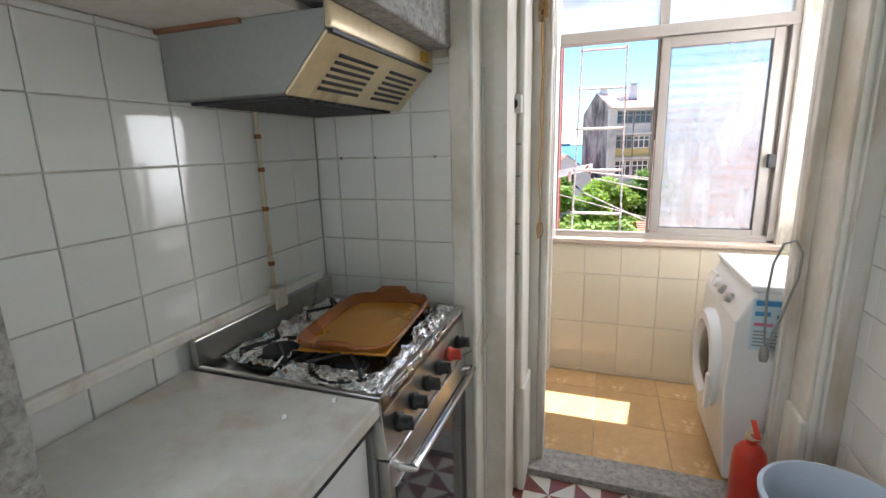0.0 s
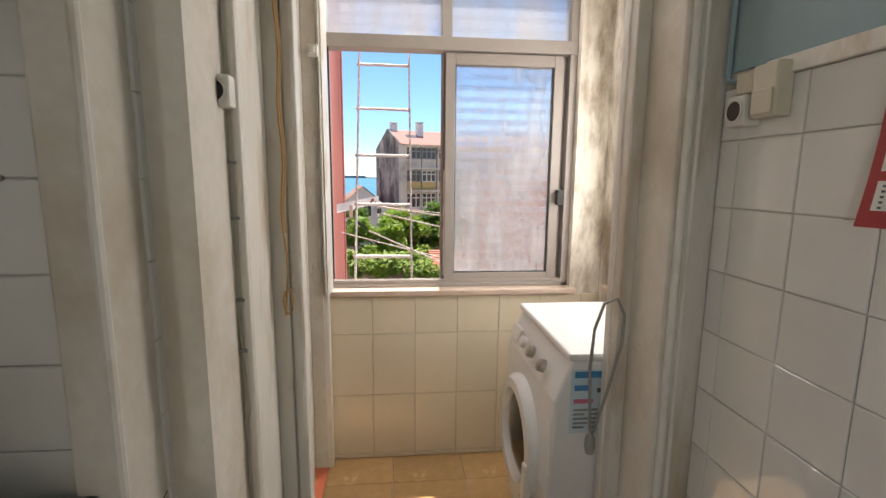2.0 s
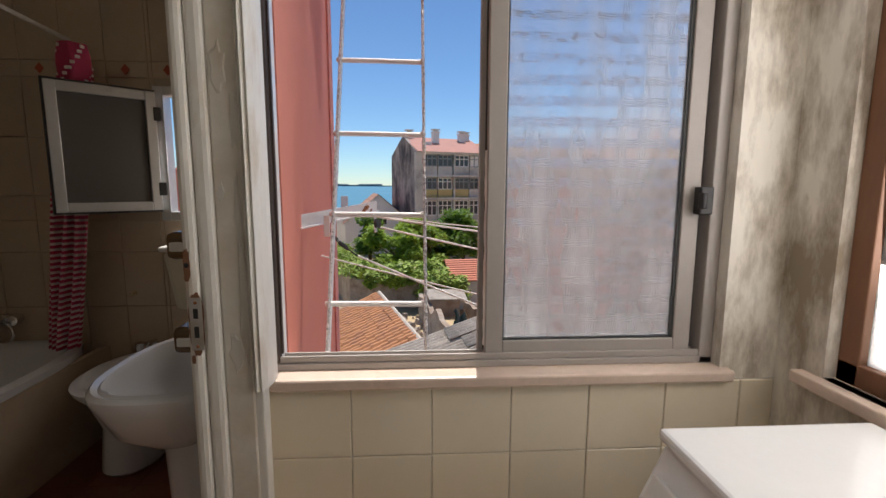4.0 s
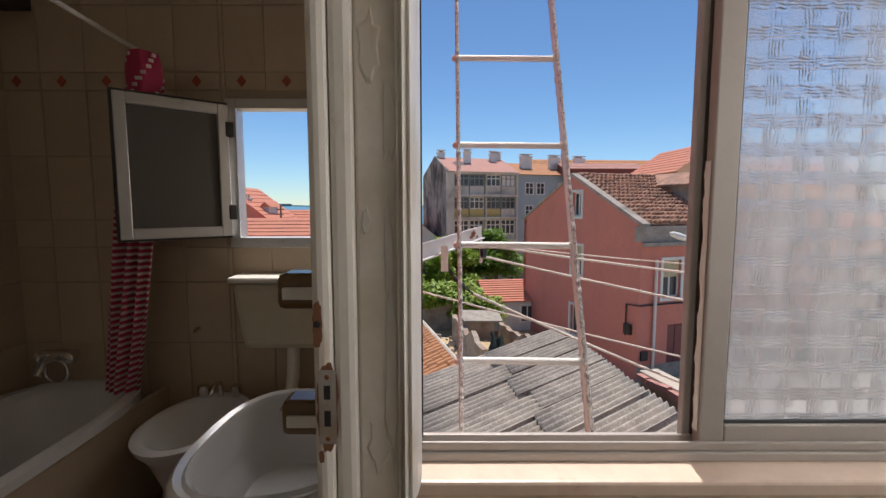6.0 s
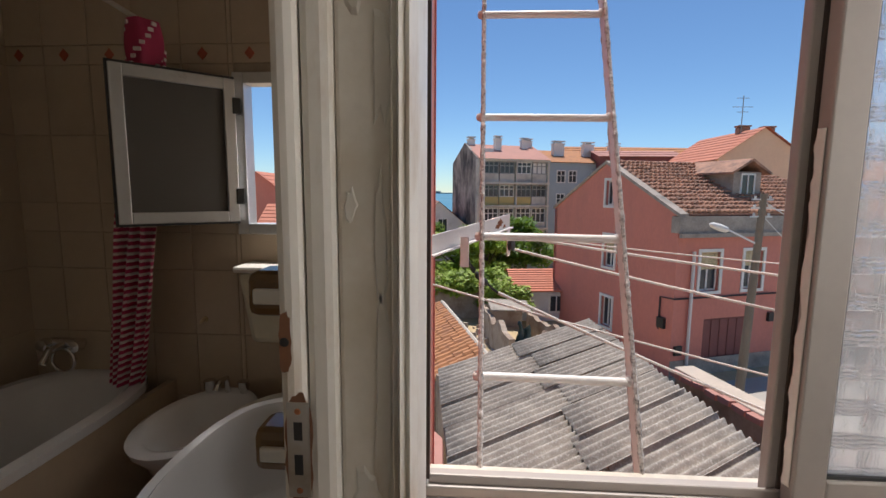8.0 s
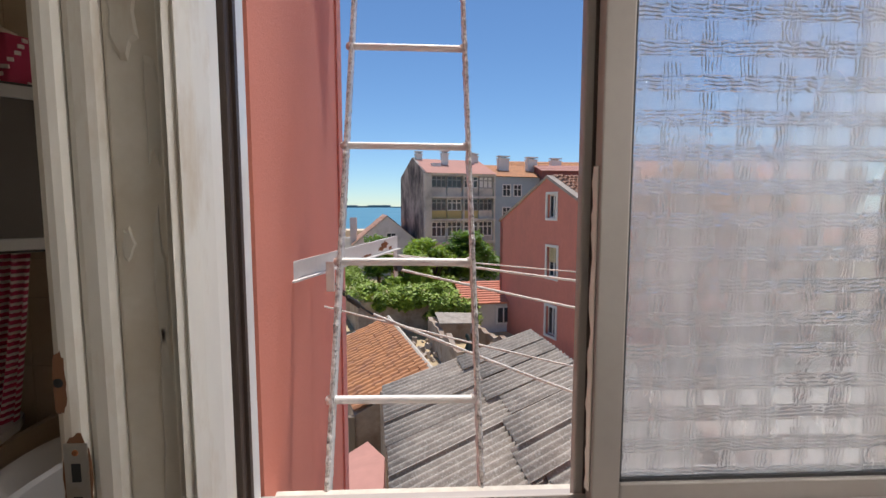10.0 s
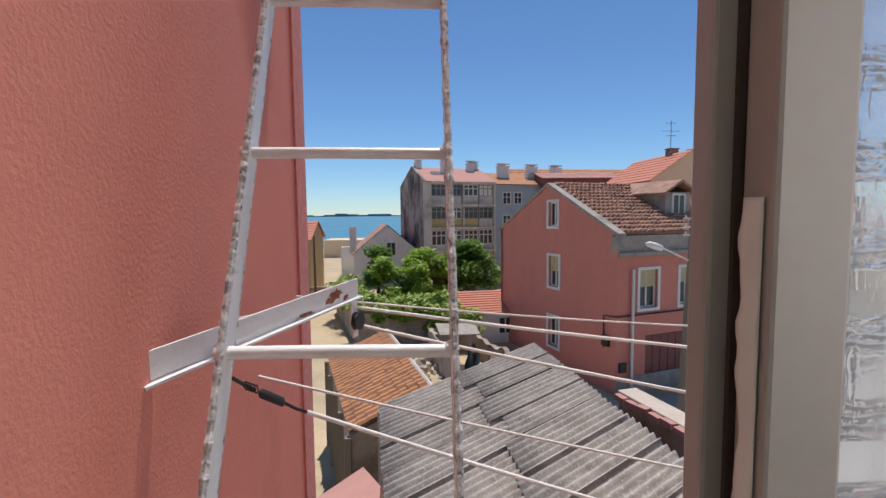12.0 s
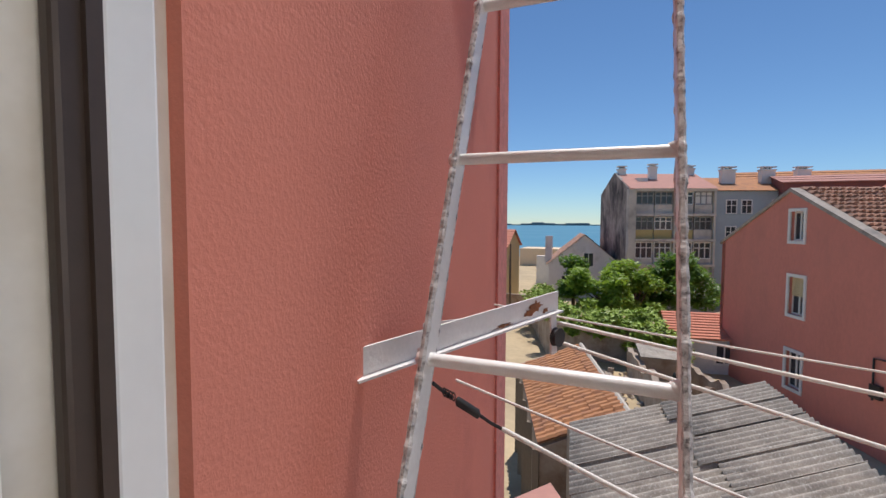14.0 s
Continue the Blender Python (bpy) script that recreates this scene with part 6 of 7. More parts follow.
# hood
hood = thing("extractor_hood", "grey steel cooker hood with brassy slotted front", "cooker hood", (-0.42, -1.69, 1.48))
HY0, HY1 = -1.965, AY - .005
def hood_strip(s, poly):
    n = len(poly)
    s.add([(x, HY0, z) for x, z in poly] + [(x, HY1, z) for x, z in poly], [tuple(range(n)), tuple(range(2 * n - 1, n - 1, -1))] + [(i, n + i, n + (i + 1) % n, (i + 1) % n) for i in range(n)])
s = Shape()
hood_strip(s, [(KX0 + .008, 1.492), (-.315, 1.492), (-.212, 1.600), (-.208, 1.636), (KX0 + .008, 1.636)])
s.make("body", M["hood_grey"], hood)
s = Shape()
s.add([(-.313, HY0 + .004, 1.487), (-.313, HY1 - .004, 1.487), (-.208, HY1 - .004, 1.597), (-.208, HY0 + .004, 1.597), (-.319, HY0 + .004, 1.493), (-.319, HY1 - .004, 1.493), (-.214, HY1 - .004, 1.603), (-.214, HY0 + .004, 1.603)],
      [(0, 1, 2, 3), (7, 6, 5, 4), (0, 4, 5, 1), (1, 5, 6, 2), (2, 6, 7, 3), (3, 7, 4, 0)])
s.make("slotted_panel", M["steel_warm"], hood, bevel=0.002)
Shape().box(-.212, -.198, HY0, HY1, 1.602, 1.650).make("visor", M["steel_warm"], hood, bevel=0.004)
Shape().box(-.210, -.1995, HY0 + .01, HY1 - .01, 1.594, 1.6015).make("seam", M["black"], hood)
s = Shape()
for row in range(6):
    for grp in range(2):
        t = .2 + row * .11
        x, z = -.313 + .105 * t, 1.487 + .11 * t
        y0 = HY0 + .07 + grp * .24
        s.obox(pose(x, y0 + .1, z, 0, -46.3, 0), .0075, .17, .006)
s.make("slot", M["black"], hood)
Shape().box(-.200, -.193, HY1 - .10, HY1 - .05, 1.612, 1.638).make("switch", M["paper_gold"], hood, bevel=0.002)
s = Shape()
for k in range(14):
    y = HY0 + .04 + k * .036
    s.box(-.60, -.335, y, y + .022, 1.484, 1.491)
s.make("grille", M["black_iron"], hood)
under(hood)
structure(Shape().box(KX0 + .005, -.40, -1.975, -1.962, 1.628, 1.637).make("trim_wood_batten", M["wood_brown"]), "brown wooden batten over the hood")

# gas pipe with clips
pipe = thing("gas_pipe", "cream painted gas pipe with clips on the tiles", "pipe", (KX0 + .02, -1.705, 0.98))
Shape().tube([(KX0 + .018, -1.705, .985), (KX0 + .018, -1.705, 1.49)], .0055, 8).make("tube", M["pipe"], pipe, angle=60)
for z in (1.06, 1.22, 1.33, 1.42):
    Shape().tube([(KX0 + .018, -1.705, z - .006), (KX0 + .018, -1.705, z + .006)], .009, 8).make("clip", M["rust"], pipe)
under(pipe)
jb = thing("junction_box", "cream plastic junction box on the tiles", "box", (KX0 + .03, -1.70, .93))
Shape().box(KX0 + .008, KX0 + .045, -1.73, -1.68, .925, .99).make("cover", M["plastic_cream"], jb, bevel=0.006)
under(jb)
for x, y in ((-.26, -2.13), (-.20, -2.05)):
    tagged(Shape().lathe([(.003, 0), (.006, .002), (.006, .007), (.003, .01)], pose(x, y, .88), 10).make("plastic_cap", M["enamel"], angle=50), "small white plastic cap on the counter", "cap", "small caps on the counter")


def socket(name, at, rot, label, w=.058, h=.06):
    ob = thing(name, label, "socket", at)
    m = pose(*at, 0, 0, rot)
    Shape().obox(m @ pose(0, -.02, 0), w, .04, h).make("case", M["plastic_white"], ob, bevel=0.004)
    Shape().lathe([(.022, 0), (.024, .003), (.020, .0035), (.0195, -.0)], m @ pose(0, -.0405, 0, 90, 0, 0), 24).make("ring", M["plastic_white"], ob, angle=40)
    Shape().lathe([(.0, 0), (.019, .0), (.019, .002)], m @ pose(0, -.041, 0, 90, 0, 0), 24).make("well", M["black"], ob)
    return under(ob)


socket("wall_socket", (-0.008, -1.13, 1.515), 0, "white round-pin socket on the doorway post")
socket("wall_socket", (KX1 - .006, -1.195, 1.495), -90, "cream round-pin socket on the tiled wall", .05, .06)
sw = thing("light_switch", "cream double surface switch on the tiled wall", "switch", (KX1, -1.36, 1.545))
Shape().box(KX1 - .04, KX1 - .006, -1.290, -1.228, 1.475, 1.575).make("case", M["plastic_cream"], sw, bevel=0.004)
Shape().box(KX1 - .045, KX1 - .04, -1.284, -1.234, 1.482, 1.528).make("rocker", M["plastic_cream"], sw, bevel=0.002)
Shape().box(KX1 - .03, KX1 - .006, -1.224, -1.170, 1.530, 1.572).make("lid", M["plastic_cream"], sw, bevel=0.003)
Shape().tube([(KX1 - .014, -1.17, 1.562), (KX1 - .014, -1.128, 1.566), (KX1 - .014, -1.122, 1.58), (KX1 - .014, -1.122, 2.2)], .006, 6).make("conduit", M["blue_paint"], sw)
under(sw)
ls = thing("light_switch", "small white switch on the laundry wall", "switch", (0.0, -.088, 1.87))
Shape().box(-0.03, 0.012, -.105, -.066, 1.84, 1.885).make("case", M["plastic_white"], ls, bevel=0.003)
Shape().box(-.02, 0.002, -.109, -.105, 1.85, 1.875).make("rocker", M["plastic_white"], ls, bevel=0.002)
under(ls)
wire = Shape().tube([(-.006, -1.136, 1.48), (.002, -1.136, 1.3), (-.002, -1.136, 1.1), (.010, -1.136, .95), (.014, -1.136, .86), (-.01, -1.138, .80), (-.060, -1.138, .78), (-.066, -1.16, .775), (-.066, -1.25, .76), (-.066, -1.38, .70)], .003, 6)
wr = thing("cable", "thin cream cable clipped to the doorway post", "cable", (-.006, -1.136, .7))
wire.make("lead", M["plastic_cream"], wr, angle=60)
for z in (1.38, 1.27, 1.1, .99):
    Shape().box(-.012, .016, -1.142, -1.13, z, z + .006).make("clip", M["hood_grey"], wr)
Shape().tube([(-.004, -1.136, 1.55), (-.004, -1.136, 2.6)], .004, 6).make("conduit", M["wood_paint"], wr)
under(wr)

for x, z in ((-.405, 1.352), (-.20, 1.352), (-.53, 1.352)):
    tagged(Shape().lathe([(.004, 0), (.005, .004), (.003, .008)], pose(x, AY - .005, z, 90, 0, 0), 10).make("wall_plug", M["hood_grey"], angle=50), "small grey plastic wall plug in white tiles", "wall plug", "wall plugs in the tiles")
# wall calendar
cal = thing("wall_calendar", "curling red paper wall calendar with twelve white month panels", "calendar", (KX1, -1.62, 1.30))
CY0, CY1, CZ0, CZ1 = -1.822, -1.470, 1.290, 1.545
def cal_x(y, z):
    u = (y - CY0) / (CY1 - CY0)
    v = (z - CZ0) / (CZ1 - CZ0)
    return KX1 - .012 - .028 * (1 - v) ** 2 * u ** 3 - .004 * math.sin(u * 7)
def cal_patch(s, y0, y1, z0, z1, off):
    s.sheet(lambda u, v: (cal_x(y0 + (y1 - y0) * u, z0 + (z1 - z0) * v) - off, y0 + (y1 - y0) * u, z0 + (z1 - z0) * v), 8, 4)
MONTHS = ("JANEIRO", "FEVEREIRO", "MARÇO", "ABRIL", "MAIO", "JUNHO", "JULHO", "AGOSTO", "SETEMBRO", "OUTUBRO", "NOVEMBRO", "DEZEMBRO")
s = Shape()
cal_patch(s, CY0, CY1, CZ0, CZ1, 0)
s.make("sheet", M["paper_red"], cal, thick=0.0006)
for r in range(4):
    for c in range(3):
        y1 = CY1 - .014 - c * .112
        y0, z1 = y1 - .104, CZ1 - .016 - r * .057
        s = Shape()
        cal_patch(s, y0, y1, z1 - .043, z1, .0012)
        s.make("month_panel", M["paper"], cal)
        tx = bpy.data.curves.new("month_name", "FONT")
        tx.body, tx.size, tx.align_x, tx.extrude = MONTHS[r * 3 + c], .0105, "CENTER", .0002
        tx.materials.append(M["paper_gold"])
        to = new("month_name", tx)
        to.parent, to.matrix_local = cal, pose(cal_x((y0 + y1) / 2, z1) - .0022, (y0 + y1) / 2, z1 + .0025, 90, 0, -90)
        s = Shape()
        for i in range(7):
            for j in range(5):
                yy, zz = y1 - .008 - i * .0137, z1 - .009 - j * .0078
                x = cal_x(yy, zz) - .0022
                s.add([(x, yy, zz), (x, yy - .0058, zz), (x, yy - .0058, zz + .0034), (x, yy, zz + .0034)], [(0, 1, 2, 3)])
        tagged(s.make("day_marks", M["ink"], cal), kind="stuff")
under(cal)

# wall clock
clk = thing("wall_clock", "round wall clock with a turquoise rim", "clock", (KX1, -1.09, 1.92))
mc = pose(1.012, -1.112, 1.872, 90, 0, 0)
Shape().lathe([(.105, 0), (.11, .012), (.105, .024), (.092, .026), (.09, .014)], mc, 40).make("rim", M["blue_paint"], clk, angle=40)
Shape().lathe([(.0, .012), (.091, .012), (.091, .015)], mc, 40).make("dial", M["paper"], clk)
Shape().obox(mc @ pose(0, .03, .018), .006, .06, .002).obox(mc @ pose(.02, 0, .018), .05, .006, .002).make("pointers", M["black"], clk)
under(clk)

# wire basket on the wall, bin, extinguisher
bk = thing("wire_basket", "black wire fruit basket with round loops on the wall", "basket", (.92, -1.92, .83))
bc = Vector((.92, -1.92, 0))
s = Shape()
for z, r in ((.968, .11), (.91, .10), (.84, .083)):
    s.tube([bc + Vector((math.cos(a) * r, math.sin(a) * r, z)) for a in (2 * math.pi * i / 40 for i in range(40))], .0045 if z > .96 else .003, 6, True)
for i in range(14):
    a = 2 * math.pi * i / 14
    s.tube([bc + Vector((math.cos(a) * r, math.sin(a) * r, z)) for z, r in ((.968, .11), (.91, .10), (.84, .083), (.815, .05))], .003, 5)
    a2 = a + math.pi / 14
    for z, r, k in ((.94, .105, .02), (.875, .092, .023)):
        e1, c = Vector((-math.sin(a2), math.cos(a2), 0)), bc + Vector((math.cos(a2) * r, math.sin(a2) * r, z))
        s.tube([c + e1 * (k * .85 * math.cos(q)) + Vector((0, 0, k * math.sin(q))) for q in (2 * math.pi * j / 12 for j in range(12))], .0028, 4, True)
for i in range(6):
    a = math.pi * i / 6
    s.tube([bc + Vector((math.cos(a) * .06, math.sin(a) * .05, .815)), bc - Vector((math.cos(a) * .05, math.sin(a) * .05, -.815))], .003, 4)
s.make("wires", M["black_iron"], bk, angle=60)
Shape().tube([bc + Vector((.105, -.03, .968)), bc + Vector((.136, -.03, 1.05)), bc + Vector((.136, .03, 1.05)), bc + Vector((.105, .03, .968))], .006, 6).make("hook", M["black_iron"], bk)
under(bk)
bn = thing("waste_bin", "pale blue-grey round plastic bin beside the wall", "bin", (.86, -1.56, 0))
Shape().lathe([(.12, 0), (.125, .01), (.155, .49), (.168, .495), (.17, .51), (.158, .515), (.15, .50), (.118, .02), (.0, .018)], pose(.87, -1.57, 0), 40).make("shell", M["bin"], bn, angle=40)
under(bn)
ex = thing("fire_extinguisher", "small red fire extinguisher on the threshold floor", "extinguisher", (.86, -1.0, .0))
mx_ = pose(.835, -1.04, .001)
Shape().lathe([(.05, 0), (.055, .008), (.056, .25), (.05, .285), (.032, .31), (.018, .318), (.018, .335)], mx_, 28).make("cylinder", M["red"], ex, angle=40)
Shape().lathe([(.02, .335), (.022, .35), (.014, .365)], mx_, 16).make("valve", M["steel_warm"], ex, angle=40)
Shape().obox(mx_ @ pose(.0, -.03, .385, 25, 0, 0), .018, .085, .008).obox(mx_ @ pose(.0, -.03, .36, -8, 0, 0), .018, .07, .008).make("lever", M["red"], ex, bevel=0.002)
Shape().tube([mx_ @ Vector((.03 * math.cos(a), -.045 + .03 * math.sin(a), .375)) for a in (2 * math.pi * i / 16 for i in range(16))], .002, 5, True).make("safety_ring", M["steel"], ex)
under(ex)

# pull cord
cord = thing("pull_cord", "tangled tan pull cord hanging in the doorway", "cord", (.1, -.99, 2.2))
s = Shape()
pts = [(.072 + .004 * math.sin(i * 1.3), -1.168 + .004 * math.cos(i * .9), 2.2 - i * .048) for i in range(24)]
s.tube(pts, .003, 6)
s.tube([(x + .006, y - .004, z) for x, y, z in pts[:20]], .0022, 5)
for i in range(9):
    a = i * 2.1
    s.tube([(.074 + .016 * math.cos(a + q), -1.172 + .01 * math.sin(2 * q), 1.87 + .02 * math.sin(a * 1.7) + .018 * math.sin(q)) for q in (0, 1, 2, 3, 4, 5)], .003, 5)
s.tube([(.076 + .012 * math.cos(q), -1.172, 1.13 + .03 * math.sin(q)) for q in (0, .8, 1.6, 2.4, 3.2, 4, 4.8, 5.6)], .003, 5, True)
s.v = [(x - .010, y + .195, z - .07 * (2.2 - z)) for x, y, z in s.v]
s.make("string", M["rope_tan"], cord, angle=60)
under(cord)

# ---- washing machine ----
WXA, WXB, WYA, WYB, WZ = 0.795, 1.262, -0.855, -0.295, 0.85
wm = thing("washing_machine", "white front-loading washing machine with energy label", "washing machine", (1.03, -.575, 0))
s = Shape()
poly = [(WXA + .01, .02), (WXB, .02), (WXB, .825), (WXA + .05, .825), (WXA - .005, .70), (WXA - .018, .4)]
n = len(poly)
s.add([(x, WYA, z) for x, z in poly] + [(x, WYB, z) for x, z in poly], [tuple(range(n)), tuple(range(2 * n - 1, n - 1, -1))] + [(i, n + i, n + (i + 1) % n, (i + 1) % n) for i in range(n)])
s.make("body", M["enamel"], wm, bevel=0.012)
Shape().box(WXA + .035, WXB, WYA - .002, WYB + .002, .826, WZ).make("lid", M["enamel"], wm, bevel=0.008)
md = pose(WXA - .018, -.56, .43, 0, -90, 0)
Shape().lathe([(.215, -.02), (.215, .012), (.20, .03), (.165, .032), (.15, .012), (.15, -.02)], md, 48, cap=False).make("door_ring", M["enamel"], wm, angle=40)
Shape().lathe([(.0, .036), (.06, .03), (.12, .016), (.15, .004)], md, 40, cap=False).make("door_glass", M["dark_glass"], wm, angle=60)
Shape().obox(md @ pose(-.08, -.185, .03), .16, .035, .025).make("door_pull", M["plastic_white"], wm, bevel=0.008)
for y in (-.50, -.60, -.72):
    Shape().lathe([(.022, 0), (.021, .018), (.016, .022)], pose(WXA + .005, y, .755, 0, -66, 0), 18).make("knob", M["steel"] if y < -.55 else M["enamel"], wm, angle=40)
Shape().obox(pose(WXA + .006, -.38, .755, 0, 24, 0), .014, .10, .05).make("detergent_drawer", M["plastic_white"], wm, bevel=0.003)
lb = Shape().box(WXA + .045, WXA + .16, WYA - .0025, WYA - .001, .60, .80).make("label", M["label_pale"], wm)
for x0, x1, z0, z1, mm in ((.055, .15, .775, .795, "label_blue"), (.055, .105, .735, .752, "label_blue"), (.055, .115, .695, .708, "label_pink"), (.125, .14, .728, .742, "ink")):
    Shape().box(WXA + x0, WXA + x1, WYA - .004, WYA - .0026, z0, z1).make("label_bar", M[mm], wm)
s = Shape()
for k in range(5):
    s.box(WXA + .055, WXA + .09 + .01 * (k % 3), WYA - .004, WYA - .0026, .615 + k * .014, .621 + k * .014)
    s.box(WXA + .112, WXA + .13 + .007 * (k % 2), WYA - .004, WYA - .0026, .615 + k * .014, .621 + k * .014)
tagged(s.make("label_text_bars", M["hood_grey"], wm), kind="stuff")
for x in (WXA + .05, WXB - .05):
    for y in (WYA + .05, WYB - .05):
        Shape().lathe([(.02, 0), (.02, .022)], pose(x, y, 0), 10).make("foot", M["rubber"], wm)
under(wm)
# lead with plug hung by the doorway
ld = thing("power_lead", "grey power lead looped over a hook on the doorway post", "cable", (.9, -.95, .65))
s = Shape().tube([(.868, -1.0, .64), (.862, -1.0, .72), (.855, -1.0, .85), (.862, -1.0, .96), (.885, -1.0, 1.03), (.915, -1.01, 1.045), (.937, -1.01, 1.0), (.935, -1.01, .92), (.905, -1.005, .78), (.875, -1.0, .66)], .0045, 8)
s.v = [(x - .006, y + .042, z) for x, y, z in s.v]
s.make("lead", M["hood_grey"], ld, angle=60)
Shape().lathe([(.012, 0), (.016, .02), (.014, .045), (.006, .06)], pose(.862, -.958, .60), 14).make("plug", M["hood_grey"], ld, angle=40)
under(ld)

# ---- bathroom things ----
sp = thing("strike_plate", "rusty steel lock strike plate in the door jamb", "lock plate", (-.113, -.094, .98))
Shape().box(-.1195, -.0925, -.0935, -.0915, .946, 1.064).make("plate", M["steel"], sp, bevel=0.002)
for z0, z1 in ((.975, 1.0), (1.018, 1.04)):
    Shape().box(-.111, -.101, -.0942, -.0934, z0, z1).make("slot", M["black"], sp)
for z in (.955, 1.053):
    Shape().lathe([(.004, 0), (.003, .0015)], pose(-.106, -.0936, z, 90, 0, 0), 10).make("screw", M["rust"], sp)
rnd = random.Random(21)
for cx, cz, w, h in ((-.106, 1.005, .0165, .066), (-.1185, 1.135, .007, .034), (-.117, .925, .004, .01)):
    ring = []
    for i in range(26):
        a = 2 * math.pi * i / 26
        q = (abs(math.cos(a)) ** 4 + abs(math.sin(a)) ** 4) ** -.25 * rnd.uniform(.88, 1.12)
        ring.append((min(max(cx + math.cos(a) * w * q, -.1265), -.088), -.0921, cz + math.sin(a) * h * q))
    Shape().add(ring, [tuple(range(26))]).make("bare_wood", M["wood_brown"], sp, thick=0.0006)
under(sp)
tagged(Shape().lathe([(.004, 0), (.0055, .001), (.004, .002)], pose(-.119, -.092, 1.135, 90, 0, 0), 14).make("latch_hole_ring", M["black_iron"], angle=50), "rusty keeper ring in the chipped door jamb", "lock part")

tub = thing("bathtub", "white built-in bathtub along the wall", "bathtub", (-1.44, .3, 0))
TX0, TX1, TY0, TY1 = BX0 + .008, -1.13, -.45, BY1 - .008
Shape().box(TX1 - .035, TX1 - .01, TY0, TY1, 0, .52).make("apron", M["tile_bath"], tub)
s = Shape()
def tub_ring(k, z):
    pts = []
    for i in range(40):
        a = 2 * math.pi * i / 40
        c, sn = math.cos(a), math.sin(a)
        q = (abs(c) ** 4 + abs(sn) ** 4) ** -.25
        pts.append(((TX0 + TX1) / 2 + c * q * (TX1 - TX0) / 2 * k[0], (TY0 + TY1) / 2 + sn * q * (TY1 - TY0) / 2 * k[1], z))
    return pts
rings = [tub_ring((1, 1), .52), tub_ring((1, 1), .55), tub_ring((.86, .94), .553), tub_ring((.80, .90), .52), tub_ring((.70, .82), .2), tub_ring((.4, .6), .14), tub_ring((.02, .02), .135)]
s.add([p for r in rings for p in r], [(j * 40 + i, j * 40 + (i + 1) % 40, (j + 1) * 40 + (i + 1) % 40, (j + 1) * 40 + i) for j in range(len(rings) - 1) for i in range(40)])
s.make("basin", M["ceramic"], tub, angle=50)
under(tub)
fa = thing("bath_tap", "chrome bath mixer tap on the tiles", "tap", (-1.6, BY1 - .05, .66))
Shape().tube([(-1.66, BY1 - .03, .67), (-1.52, BY1 - .03, .67)], .022, 12).make("body", M["chrome"], fa, angle=50)
for x in (-1.66, -1.52):
    Shape().lathe([(.02, 0), (.028, .01), (.024, .04), (.01, .045)], pose(x, BY1 - .04, .67, 90, 0, 0), 12).make("tap_knob", M["chrome"], fa, angle=40)
Shape().tube([(-1.59, BY1 - .03, .67), (-1.59, BY1 - .12, .66), (-1.59, BY1 - .15, .62)], .014, 10).make("spout", M["chrome"], fa, angle=50)
Shape().tube([(-1.6 + .05 * math.cos(a), BY1 - .045, .60 + .05 * math.sin(a)) for a in (2 * math.pi * i / 20 for i in range(20))], .007, 8, True).make("hose", M["chrome"], fa, angle=60)
under(fa)

# shower curtain, gathered and knotted
cur = thing("shower_curtain", "red and white striped shower curtain gathered at the tub", "curtain", (-1.24, 1.02, .5))
def cur_pt(u, v):
    z = .56 + v * 1.24
    w = .052 + .030 * math.sin(v * 2.6 + .3)
    cx = -1.245 + .175 * v
    return (cx + (u - .5) * 2 * w, 1.04 + .03 * math.sin(u * 22) + .012 * math.sin(u * 9 + v * 5), z)
bands = 96
for k, mm in ((0, "curtain_red"), (1, "curtain_white")):
    s = Shape()
    for b in range(k, bands, 2):
        v0, v1 = b / bands, (b + 1) / bands
        if k == 0:
            v0, v1 = v0 - .001, v1 + .002
        s.sheet(lambda u, v: cur_pt(u, v0 + (v1 - v0) * v), 26, 1)
    s.make("stripes", M[mm], cur, angle=80, thick=0.002)
s = Shape()
s.sheet(lambda u, v: (-1.065 + (.040 + .016 * math.sin(v * 3.1)) * math.cos(u * 6.28) + .01 * math.sin(u * 19), 1.03 + .045 * math.sin(u * 6.28), 1.73 + .16 * v), 28, 6)
s.make("knot", M["curtain_red"], cur, angle=70)
s = Shape()
for i in range(26):
    a, v = i * 2.4, (i % 7) / 7 + .05
    r = .043 + .016 * math.sin(v * 3.1)
    s.obox(pose(-1.065 + r * math.cos(a), 1.03 + .05 * math.sin(a), 1.73 + .16 * v, 0, 0, math.degrees(a)), .006, .016, .012)
tagged(s.make("knot_spots", M["curtain_white"], cur), kind="stuff")
under(cur)
rod = thing("curtain_rod", "thin white shower rail under the ceiling", "rail", (-1.2, .3, 2.05))
Shape().tube([(-1.19, BY1 - .004, 1.95), (-1.16, -.3, 2.03), (-1.14, BY0 + .01, 2.03)], .009, 8).make("tube", M["plastic_white"], rod, angle=60)
under(rod)

